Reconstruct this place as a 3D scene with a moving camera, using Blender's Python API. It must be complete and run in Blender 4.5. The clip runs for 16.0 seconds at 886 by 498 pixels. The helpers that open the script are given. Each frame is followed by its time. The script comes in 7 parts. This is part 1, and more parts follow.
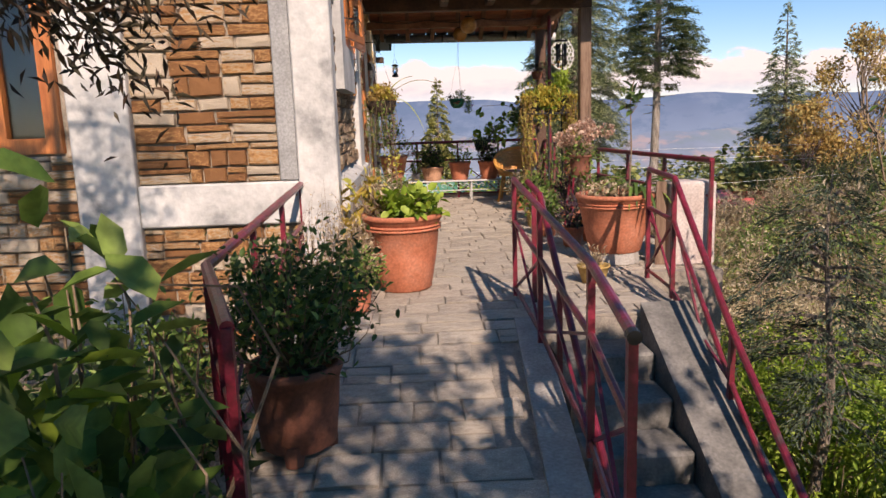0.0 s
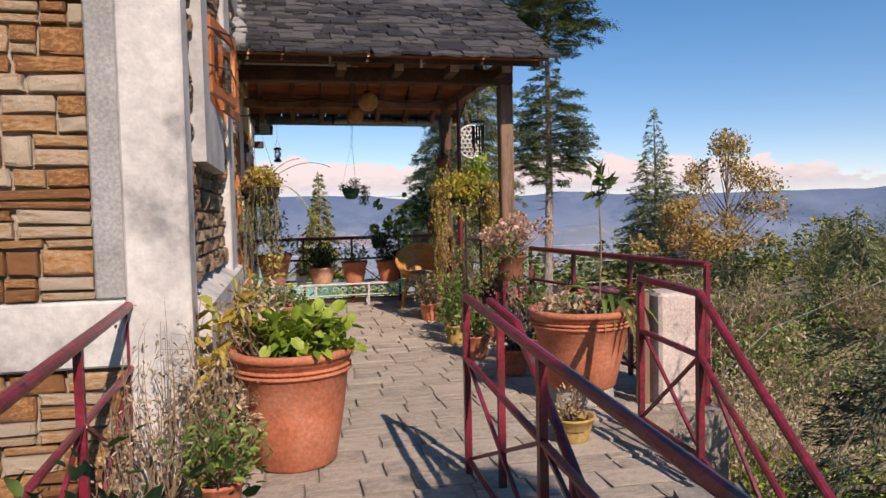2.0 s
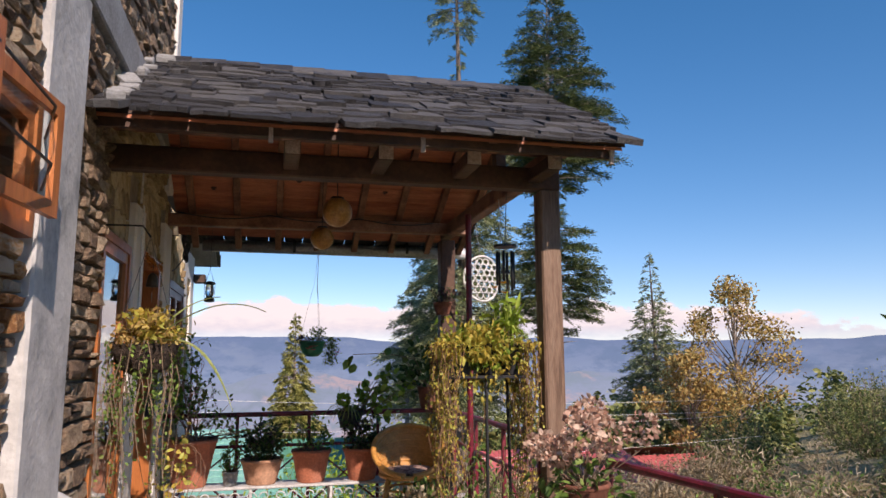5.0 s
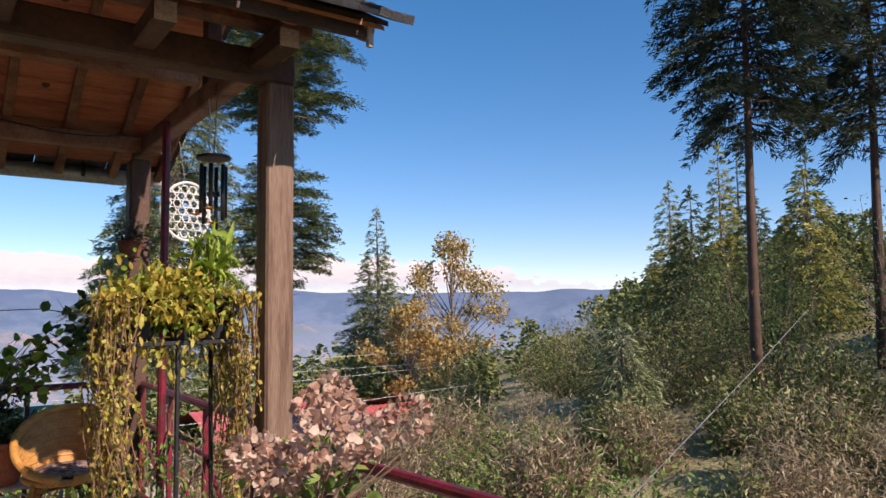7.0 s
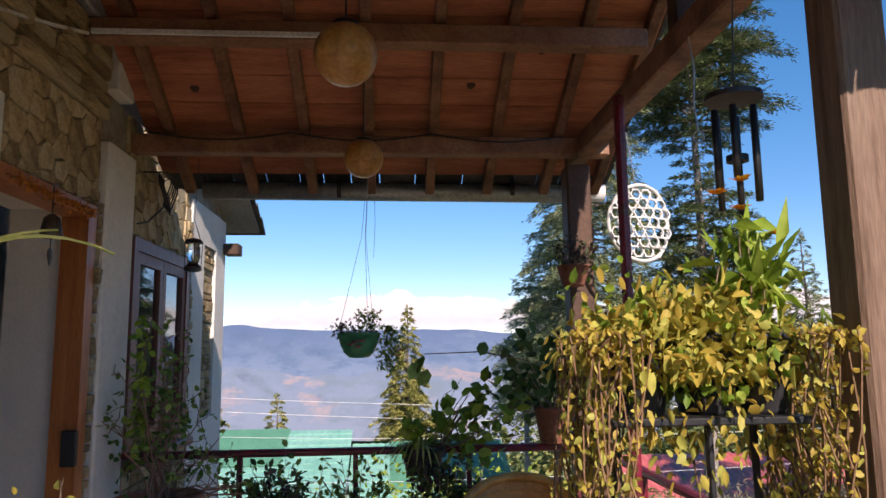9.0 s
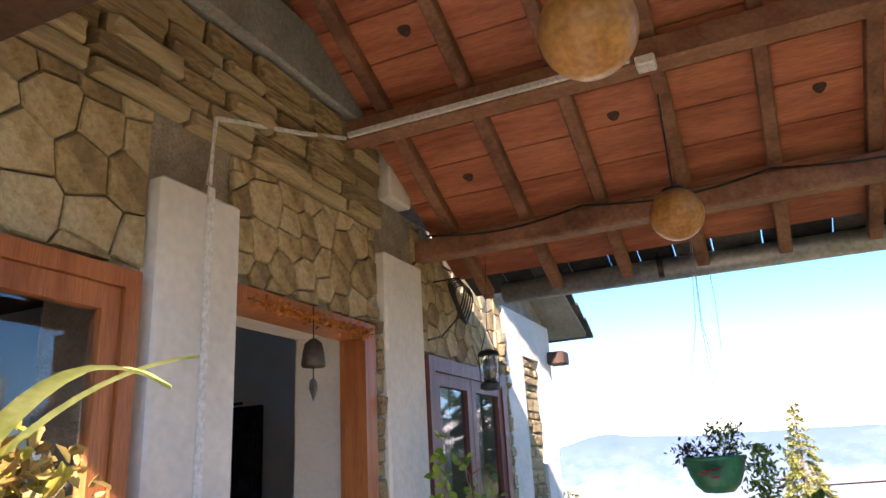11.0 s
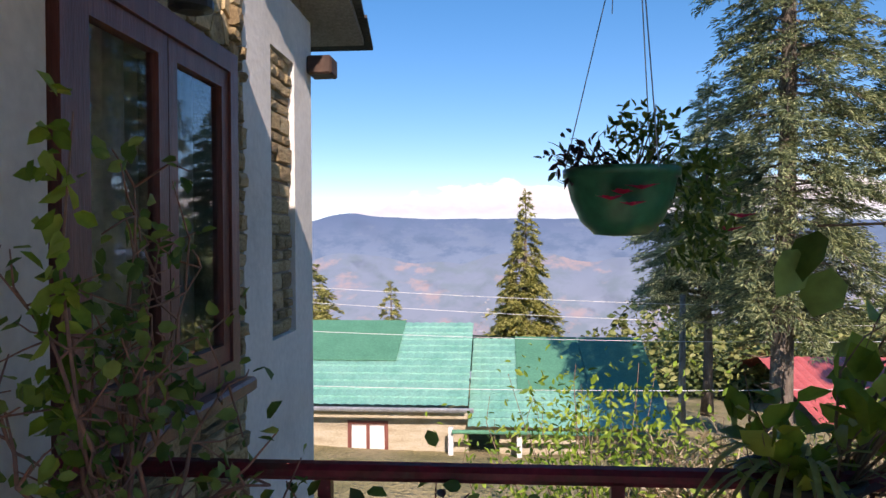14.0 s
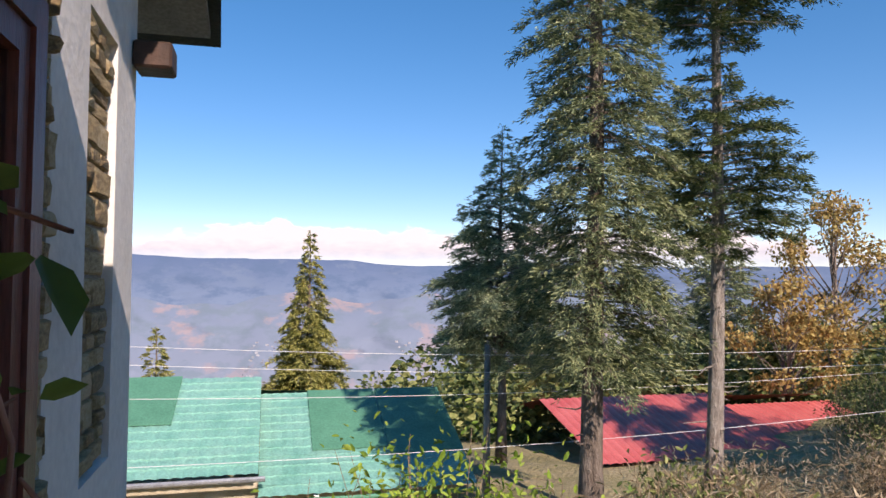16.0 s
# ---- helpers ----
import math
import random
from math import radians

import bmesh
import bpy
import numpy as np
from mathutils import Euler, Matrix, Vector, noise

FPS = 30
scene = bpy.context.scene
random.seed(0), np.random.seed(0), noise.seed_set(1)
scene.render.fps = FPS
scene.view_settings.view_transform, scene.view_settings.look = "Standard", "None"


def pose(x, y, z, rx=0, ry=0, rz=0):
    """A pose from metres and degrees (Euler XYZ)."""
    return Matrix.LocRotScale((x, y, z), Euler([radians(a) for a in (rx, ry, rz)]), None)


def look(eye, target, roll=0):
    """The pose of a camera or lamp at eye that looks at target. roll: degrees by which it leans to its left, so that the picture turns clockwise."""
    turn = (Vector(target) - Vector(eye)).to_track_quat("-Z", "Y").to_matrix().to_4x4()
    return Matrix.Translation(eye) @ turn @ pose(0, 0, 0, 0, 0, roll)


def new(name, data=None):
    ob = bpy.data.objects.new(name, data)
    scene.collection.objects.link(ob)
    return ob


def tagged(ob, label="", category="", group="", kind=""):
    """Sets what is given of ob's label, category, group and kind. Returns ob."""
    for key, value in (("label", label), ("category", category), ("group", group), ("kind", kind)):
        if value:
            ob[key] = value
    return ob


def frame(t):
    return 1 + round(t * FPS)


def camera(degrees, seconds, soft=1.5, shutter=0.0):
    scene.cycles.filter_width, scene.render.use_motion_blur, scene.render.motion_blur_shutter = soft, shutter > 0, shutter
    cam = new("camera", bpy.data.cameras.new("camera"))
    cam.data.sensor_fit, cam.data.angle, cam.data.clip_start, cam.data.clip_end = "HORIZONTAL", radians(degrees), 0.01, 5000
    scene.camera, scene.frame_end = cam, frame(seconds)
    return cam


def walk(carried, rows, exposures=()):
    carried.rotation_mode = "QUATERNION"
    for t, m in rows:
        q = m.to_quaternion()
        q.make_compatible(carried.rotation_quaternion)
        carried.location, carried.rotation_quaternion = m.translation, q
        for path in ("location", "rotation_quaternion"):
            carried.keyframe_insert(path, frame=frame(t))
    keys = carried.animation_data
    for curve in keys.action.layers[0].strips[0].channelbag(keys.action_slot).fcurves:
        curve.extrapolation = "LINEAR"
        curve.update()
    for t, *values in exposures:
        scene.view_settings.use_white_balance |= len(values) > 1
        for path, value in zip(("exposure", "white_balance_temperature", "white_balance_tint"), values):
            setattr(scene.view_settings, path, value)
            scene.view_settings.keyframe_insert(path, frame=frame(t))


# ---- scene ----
cam = camera(63.8, 16.0)
PATH = [
    (0, (-0.016, -0.059, 1.306), (0.065, 1.908, 0.95), -1.9),
    (0.5, (-0.043, 0.42, 1.235), (0.11, 2.384, 0.89), -1.8),
    (1, (-0.075, 0.922, 1.226), (0.182, 2.88, 0.911), -1.7),
    (1.5, (-0.107, 1.356, 1.276), (0.243, 3.308, 1.017), -1.8),
    (2, (-0.099, 1.764, 1.274), (0.324, 3.716, 1.172), -1.3),
    (2.5, (0.001, 2.247, 1.256), (0.421, 4.199, 1.378), -0.6),
    (3, (0.097, 2.748, 1.268), (0.511, 4.697, 1.439), -0.2),
    (3.2, (0.12, 2.911, 1.287), (0.526, 4.861, 1.467), -0.5),
    (5.3, (0.409, 4.96, 1.517), (0.913, 6.865, 1.858), -0.2),
    (5.5, (0.431, 5.113, 1.529), (1.02, 6.988, 1.899), -0.6),
    (6, (0.524, 5.471, 1.588), (1.37, 7.244, 1.961), -0.9),
    (6.5, (0.667, 5.674, 1.562), (1.753, 7.327, 1.86), -1.1),
    (7, (0.887, 5.975, 1.512), (2.046, 7.597, 1.671), -0.7),
    (7.5, (0.951, 6.308, 1.487), (1.921, 8.056, 1.555), 0.1),
    (8, (0.958, 6.75, 1.525), (1.632, 8.632, 1.597), 0.1),
    (8.5, (0.971, 7.189, 1.512), (1.346, 9.149, 1.653), -0.1),
    (9, (1.004, 7.61, 1.547), (1.148, 9.586, 1.824), -0.7),
    (9.2, (1.014, 7.758, 1.561), (1.093, 9.724, 1.919), -1.0),
    (11.3, (1.08, 8.741, 1.654), (0.23, 10.452, 2.245), -2.1),
    (11.5, (1.015, 8.841, 1.627), (0.116, 10.57, 2.079), -2.0),
    (12, (0.948, 9.079, 1.531), (-0.022, 10.82, 1.696), -1.8),
    (12.5, (0.921, 9.433, 1.478), (0.035, 11.226, 1.511), -1.2),
    (13, (0.865, 9.743, 1.465), (0.239, 11.643, 1.446), -0.4),
    (13.5, (0.691, 10.107, 1.49), (0.337, 12.075, 1.459), -0.2),
    (14, (0.516, 10.397, 1.493), (0.358, 12.39, 1.462), -0.3),
    (14.5, (0.311, 10.71, 1.538), (0.315, 12.71, 1.521), -0.3),
    (15, (0.1, 11.01, 1.552), (0.288, 13.001, 1.557), -0.1),
    (15.5, (-0.006, 11.25, 1.586), (0.338, 13.22, 1.625), 0.2),
    (16, (-0.071, 11.519, 1.621), (0.401, 13.461, 1.706), 0.3),
]
walk(cam, [(t, look(eye, target, roll)) for t, eye, target, roll in PATH],
     [(t, ev, 7400 if t < 1.6 else 7150 if t < 2.5 else 6850, 26) for t, ev in ((0, 0.55), (1.2, 0.50), (2, 0.34), (3, 0.22), (5.3, 0.48), (7.5, 0.55), (8.5, 0.55), (9.0, 0.7), (10.2, 0.95), (11.0, 2.2), (11.3, 2.6), (11.6, 2.45), (12.05, 1.5), (12.5, 0.88), (13, 0.75), (14, 0.7), (16, 0.6))])

# ---- world and sun ----
SUN_FROM = Vector((0.25, -1.06, 0.81)).normalized()
world = bpy.data.worlds.new("sky")
scene.world = world
world.use_nodes = True
wn = world.node_tree.nodes
sky = wn.new("ShaderNodeTexSky")
sky.sky_type = "NISHITA"
sky.sun_disc = False
sky.sun_elevation = math.asin(SUN_FROM.z)
sky.sun_rotation = math.atan2(SUN_FROM.x, SUN_FROM.y)
sky.altitude = 2700
sky.air_density = 1.0
sky.dust_density = 0.0
sky.ozone_density = 2.2
wn["Background"].inputs[1].default_value = 0.15
richer = wn.new("ShaderNodeHueSaturation")
richer.inputs["Saturation"].default_value = 1.35
world.node_tree.links.new(sky.outputs[0], richer.inputs["Color"])
softer = wn.new("ShaderNodeGamma")
softer.inputs["Gamma"].default_value = 0.81
world.node_tree.links.new(richer.outputs[0], softer.inputs["Color"])
world.node_tree.links.new(softer.outputs[0], wn["Background"].inputs[0])
sun = new("sun", bpy.data.lights.new("sun", "SUN"))
sun.data.energy = 4.2
sun.data.angle = radians(0.53)
sun.data.color = (1.0, 0.93, 0.82)
sun.matrix_world = look(SUN_FROM * 50, (0, 0, 0))

# ---- materials ----
MATS = {}


def mat(name, cols, rough=0.8, scale=6.0, fine=60.0, bump=0.3, metal=0.0, vary=0.0, stretch=(1, 1, 1), spec=0.5, trans=0.0, dist=0.01, contrast=1.0, grain=0.55):
    """Noise-mottled surface: cols are two or three base colours mixed at two scales, vary shifts brightness piece by piece."""
    if name in MATS:
        return MATS[name]
    m = bpy.data.materials.new(name)
    m.use_nodes = True
    n, l = m.node_tree.nodes, m.node_tree.links
    b = n["Principled BSDF"]
    tc = n.new("ShaderNodeTexCoord")
    mp = n.new("ShaderNodeMapping")
    mp.inputs["Scale"].default_value = stretch
    l.new(tc.outputs["Object"], mp.inputs[0])
    a = n.new("ShaderNodeTexNoise")
    a.inputs["Scale"].default_value, a.inputs["Detail"].default_value, a.inputs["Roughness"].default_value = scale, 6, 0.62
    f = n.new("ShaderNodeTexNoise")
    f.inputs["Scale"].default_value, f.inputs["Detail"].default_value = fine, 4
    l.new(mp.outputs[0], a.inputs[0])
    l.new(mp.outputs[0], f.inputs[0])
    r = n.new("ShaderNodeValToRGB")
    e = r.color_ramp.elements
    lo, hi = 0.5 - 0.18 / contrast, 0.5 + 0.18 / contrast
    e[0].position, e[1].position = lo, hi
    e[0].color, e[1].color = (*cols[0], 1), (*cols[-1], 1)
    if len(cols) > 2:
        for k, c in enumerate(cols[1:-1]):
            x = e.new(lo + (hi - lo) * (k + 1) / (len(cols) - 1))
            x.color = (*c, 1)
    fac = a.outputs["Fac"]
    rnd = None
    if vary:
        oi = n.new("ShaderNodeObjectInfo")
        ge = n.new("ShaderNodeNewGeometry")
        ad = n.new("ShaderNodeMath")
        ad.operation = "ADD"
        l.new(oi.outputs["Random"], ad.inputs[0])
        l.new(ge.outputs["Random Per Island"], ad.inputs[1])
        fr = n.new("ShaderNodeMath")
        fr.operation = "FRACT"
        l.new(ad.outputs[0], fr.inputs[0])
        rnd = fr.outputs[0]
        mr = n.new("ShaderNodeMapRange")
        mr.inputs[3].default_value, mr.inputs[4].default_value = -vary, vary
        l.new(rnd, mr.inputs[0])
        ad2 = n.new("ShaderNodeMath")
        ad2.operation = "ADD"
        l.new(fac, ad2.inputs[0])
        l.new(mr.outputs[0], ad2.inputs[1])
        fac = ad2.outputs[0]
    l.new(fac, r.inputs[0])
    mx = n.new("ShaderNodeMix")
    mx.data_type, mx.blend_type = "RGBA", "MULTIPLY"
    mx.inputs[0].default_value = grain
    fr2 = n.new("ShaderNodeMapRange")
    fr2.inputs[1].default_value, fr2.inputs[2].default_value, fr2.inputs[3].default_value, fr2.inputs[4].default_value = 0.3, 0.7, 0.55, 1.25
    l.new(f.outputs["Fac"], fr2.inputs[0])
    l.new(r.outputs[0], mx.inputs[6])
    l.new(fr2.outputs[0], mx.inputs[7])
    l.new(mx.outputs[2], b.inputs["Base Color"])
    b.inputs["Roughness"].default_value, b.inputs["Metallic"].default_value = rough, metal
    b.inputs["Specular IOR Level"].default_value = spec
    if bump:
        am = n.new("ShaderNodeMath")
        am.operation = "ADD"
        l.new(a.outputs["Fac"], am.inputs[0])
        l.new(f.outputs["Fac"], am.inputs[1])
        bp = n.new("ShaderNodeBump")
        bp.inputs["Strength"].default_value, bp.inputs["Distance"].default_value = bump, dist
        l.new(am.outputs[0], bp.inputs["Height"])
        l.new(bp.outputs[0], b.inputs["Normal"])
    if trans:
        t = n.new("ShaderNodeBsdfTranslucent")
        l.new(mx.outputs[2], t.inputs[0])
        ms = n.new("ShaderNodeMixShader")
        ms.inputs[0].default_value = trans
        l.new(b.outputs[0], ms.inputs[1])
        l.new(t.outputs[0], ms.inputs[2])
        l.new(ms.outputs[0], n["Material Output"].inputs[0])
    MATS[name] = m
    return m


M_STONE = mat("warm_stone", [(0.32, 0.14, 0.05), (0.56, 0.28, 0.10), (0.56, 0.36, 0.19), (0.64, 0.52, 0.38)], 0.85, 5, 45, 0.8, vary=0.32, dist=0.02)
M_STONE2 = mat("grey_brown_stone", [(0.17, 0.11, 0.07), (0.34, 0.23, 0.14), (0.46, 0.36, 0.25)], 0.9, 6, 50, 0.7, vary=0.2, dist=0.02)
M_STONE3 = mat("yellow_porch_stone", [(0.27, 0.19, 0.10), (0.48, 0.355, 0.18), (0.57, 0.46, 0.28)], 0.88, 5, 50, 0.6, vary=0.2, dist=0.015)
M_MORTAR = mat("mortar", [(0.24, 0.195, 0.15), (0.40, 0.34, 0.27)], 0.95, 9, 80, 0.7)
# worn cement darkened so that its colour carries the stairs' deep shade
M_STEP = mat("shade_darkened_worn_cement", [(0.10, 0.095, 0.085), (0.16, 0.15, 0.135), (0.25, 0.235, 0.21)], 0.92, 4, 50, 0.5)
M_PLASTER = mat("weathered_plaster", [(0.25, 0.25, 0.24), (0.46, 0.45, 0.425), (0.57, 0.555, 0.52), (0.63, 0.615, 0.58)], 0.9, 1.9, 26, 0.5, contrast=1.15, grain=0.25)
# lighter copy of the plaster, painting in fill light under the porch roof
M_PORCHPL = mat("brightened_porch_plaster", [(0.63, 0.60, 0.54), (0.75, 0.72, 0.66), (0.82, 0.79, 0.73)], 0.9, 1.6, 26, 0.35, contrast=0.9, grain=0.18)
M_CREAM = mat("cream_plaster", [(0.76, 0.71, 0.61), (0.86, 0.81, 0.72)], 0.85, 2.5, 60, 0.2, grain=0.12)
M_GREYPL = mat("grey_plaster", [(0.30, 0.30, 0.29), (0.46, 0.455, 0.44), (0.58, 0.57, 0.55)], 0.9, 2.0, 30, 0.35, grain=0.25)
M_GREYCEM = mat("grey_cement", [(0.22, 0.22, 0.21), (0.36, 0.36, 0.35)], 0.92, 3, 60, 0.35)
M_PAVE = mat("paving_stone", [(0.32, 0.275, 0.22), (0.43, 0.37, 0.295), (0.50, 0.435, 0.35)], 0.85, 5, 40, 0.7, vary=0.10, dist=0.01)
M_JOINT = mat("paving_joint", [(0.22, 0.185, 0.15), (0.34, 0.295, 0.24)], 0.95, 12, 80, 0.5)
M_CEMENT = mat("cement", [(0.27, 0.25, 0.22), (0.42, 0.39, 0.35)], 0.92, 3, 60, 0.4)
M_SLATE = mat("roof_slate", [(0.022, 0.021, 0.022), (0.048, 0.046, 0.046), (0.092, 0.088, 0.084)], 0.62, 7, 45, 0.8, vary=0.26, dist=0.01)
M_WOODD = mat("dark_timber", [(0.045, 0.022, 0.013), (0.11, 0.055, 0.032)], 0.7, 3, 30, 0.4, stretch=(1, 1, 1), vary=0.1)
M_WOODP = mat("weathered_post_wood", [(0.10, 0.055, 0.032), (0.20, 0.12, 0.075), (0.25, 0.17, 0.115)], 0.75, 7, 60, 0.4, stretch=(3, 3, 0.25))
M_BOARD = mat("ceiling_boards", [(0.30, 0.085, 0.040), (0.46, 0.150, 0.072), (0.55, 0.20, 0.10)], 0.55, 4, 40, 0.3, stretch=(0.4, 3, 3), vary=0.14)
M_RED = mat("maroon_paint", [(0.10, 0.05, 0.045), (0.13, 0.016, 0.024), (0.20, 0.016, 0.034), (0.24, 0.03, 0.05)], 0.34, 9, 60, 0.2)
M_TERRA = mat("terracotta", [(0.36, 0.105, 0.05), (0.50, 0.165, 0.085), (0.56, 0.23, 0.14)], 0.8, 5, 50, 0.3, contrast=0.8)
M_TERRAD = mat("dark_terracotta", [(0.16, 0.06, 0.035), (0.27, 0.095, 0.055)], 0.8, 5, 50, 0.3)
M_SOIL = mat("soil", [(0.03, 0.02, 0.014), (0.09, 0.06, 0.04)], 1.0, 20, 90, 1.0, dist=0.03)
M_VARN = mat("varnished_orange_wood", [(0.34, 0.10, 0.028), (0.54, 0.19, 0.055)], 0.38, 5, 50, 0.15, stretch=(4, 4, 0.3))
M_BRWOOD = mat("brown_window_wood", [(0.14, 0.045, 0.036), (0.26, 0.095, 0.075)], 0.42, 5, 50, 0.2, stretch=(4, 4, 0.3))
M_CANE = mat("golden_cane", [(0.50, 0.22, 0.05), (0.72, 0.38, 0.10)], 0.4, 12, 80, 0.2)
M_WICKER = mat("woven_wicker", [(0.46, 0.21, 0.05), (0.66, 0.34, 0.10)], 0.5, 14, 120, 0.6)
M_BLACK = mat("black_metal", [(0.01, 0.01, 0.011), (0.028, 0.028, 0.03)], 0.45, 8, 60, 0.1)
M_BLKPL = mat("black_plastic", [(0.015, 0.015, 0.016), (0.035, 0.035, 0.037)], 0.5, 8, 60, 0.1)
M_TIN = mat("galvanised_tin", [(0.30, 0.31, 0.32), (0.5, 0.51, 0.52)], 0.45, 4, 40, 0.15, metal=0.6)
M_WHITE = mat("white_plastic", [(0.72, 0.71, 0.68), (0.82, 0.81, 0.79)], 0.45, 5, 60, 0.05)
M_GREENPL = mat("green_plastic", [(0.02, 0.16, 0.085), (0.035, 0.21, 0.115)], 0.35, 4, 40, 0.05)
M_BARK = mat("bark", [(0.10, 0.075, 0.055), (0.22, 0.17, 0.13), (0.30, 0.25, 0.2)], 0.95, 5, 30, 1.0, stretch=(2, 2, 0.5), dist=0.05)
M_TWIG = mat("dry_twig", [(0.15, 0.10, 0.06), (0.28, 0.20, 0.13)], 0.9, 10, 60, 0.2)
M_GRASS = mat("dry_slope", [(0.160, 0.152, 0.056), (0.304, 0.256, 0.120), (0.400, 0.320, 0.176)], 1.0, 0.6, 8, 1.0, dist=0.15)


def leafmat(name, cols, trans=0.35, rough=0.55):
    return mat(name, cols, rough, 3, 25, 0, vary=0.3, trans=trans, spec=0.35)


L_CEDAR = leafmat("cedar_needles", [(0.055, 0.090, 0.038), (0.125, 0.180, 0.066), (0.25, 0.29, 0.11)], 0.22)
L_PINE = leafmat("dark_pine_needles", [(0.034, 0.055, 0.040), (0.064, 0.092, 0.058), (0.12, 0.145, 0.08)], 0.1)
L_CEDARB = leafmat("bluish_cedar_needles", [(0.12, 0.165, 0.09), (0.28, 0.335, 0.17), (0.50, 0.53, 0.27)], 0.3)
L_PALEC = leafmat("pale_cedar_needles", [(0.22, 0.28, 0.17), (0.38, 0.44, 0.26), (0.54, 0.59, 0.35)], 0.35)
L_CYP = leafmat("olive_cypress", [(0.20, 0.21, 0.052), (0.42, 0.41, 0.115), (0.58, 0.54, 0.19)], 0.35)
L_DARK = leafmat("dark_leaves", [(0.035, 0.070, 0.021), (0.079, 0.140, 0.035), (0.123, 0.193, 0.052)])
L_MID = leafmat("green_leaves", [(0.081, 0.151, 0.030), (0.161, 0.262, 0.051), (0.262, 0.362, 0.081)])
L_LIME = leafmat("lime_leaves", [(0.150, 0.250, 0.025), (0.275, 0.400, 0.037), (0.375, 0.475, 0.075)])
L_YEL = leafmat("yellow_leaves", [(0.44, 0.31, 0.05), (0.60, 0.48, 0.085), (0.48, 0.47, 0.095)])
L_AUT = leafmat("autumn_leaves", [(0.32, 0.19, 0.055), (0.52, 0.35, 0.11), (0.60, 0.46, 0.16)], 0.4)
L_DRY = leafmat("dry_brush", [(0.32, 0.24, 0.13), (0.58, 0.45, 0.28), (0.70, 0.58, 0.40)], 0.4)
L_PINK = leafmat("dried_pink_petals", [(0.450, 0.250, 0.175), (0.650, 0.425, 0.312), (0.750, 0.562, 0.425)])
L_ORA = leafmat("orange_petals", [(0.75, 0.22, 0.01), (0.85, 0.42, 0.02)])
L_YFL = leafmat("yellow_petals", [(0.8, 0.5, 0.01), (0.85, 0.62, 0.03)])
L_MAG = leafmat("magenta_petals", [(0.45, 0.01, 0.08), (0.6, 0.03, 0.16)])
L_PURP = leafmat("purple_green_leaves", [(0.061, 0.035, 0.049), (0.123, 0.088, 0.079), (0.088, 0.131, 0.052)])
L_BUSH = leafmat("hill_foliage", [(0.080, 0.115, 0.032), (0.18, 0.215, 0.058), (0.31, 0.315, 0.11)], 0.2)


def glass(name, tint=(0.9, 0.95, 0.95), rough=0.0):
    m = bpy.data.materials.new(name)
    m.use_nodes = True
    b = m.node_tree.nodes["Principled BSDF"]
    b.inputs["Base Color"].default_value = (*tint, 1)
    b.inputs["Roughness"].default_value = rough
    b.inputs["Transmission Weight"].default_value = 1.0
    b.inputs["IOR"].default_value = 1.5
    return m


M_GLASS = glass("window_glass")


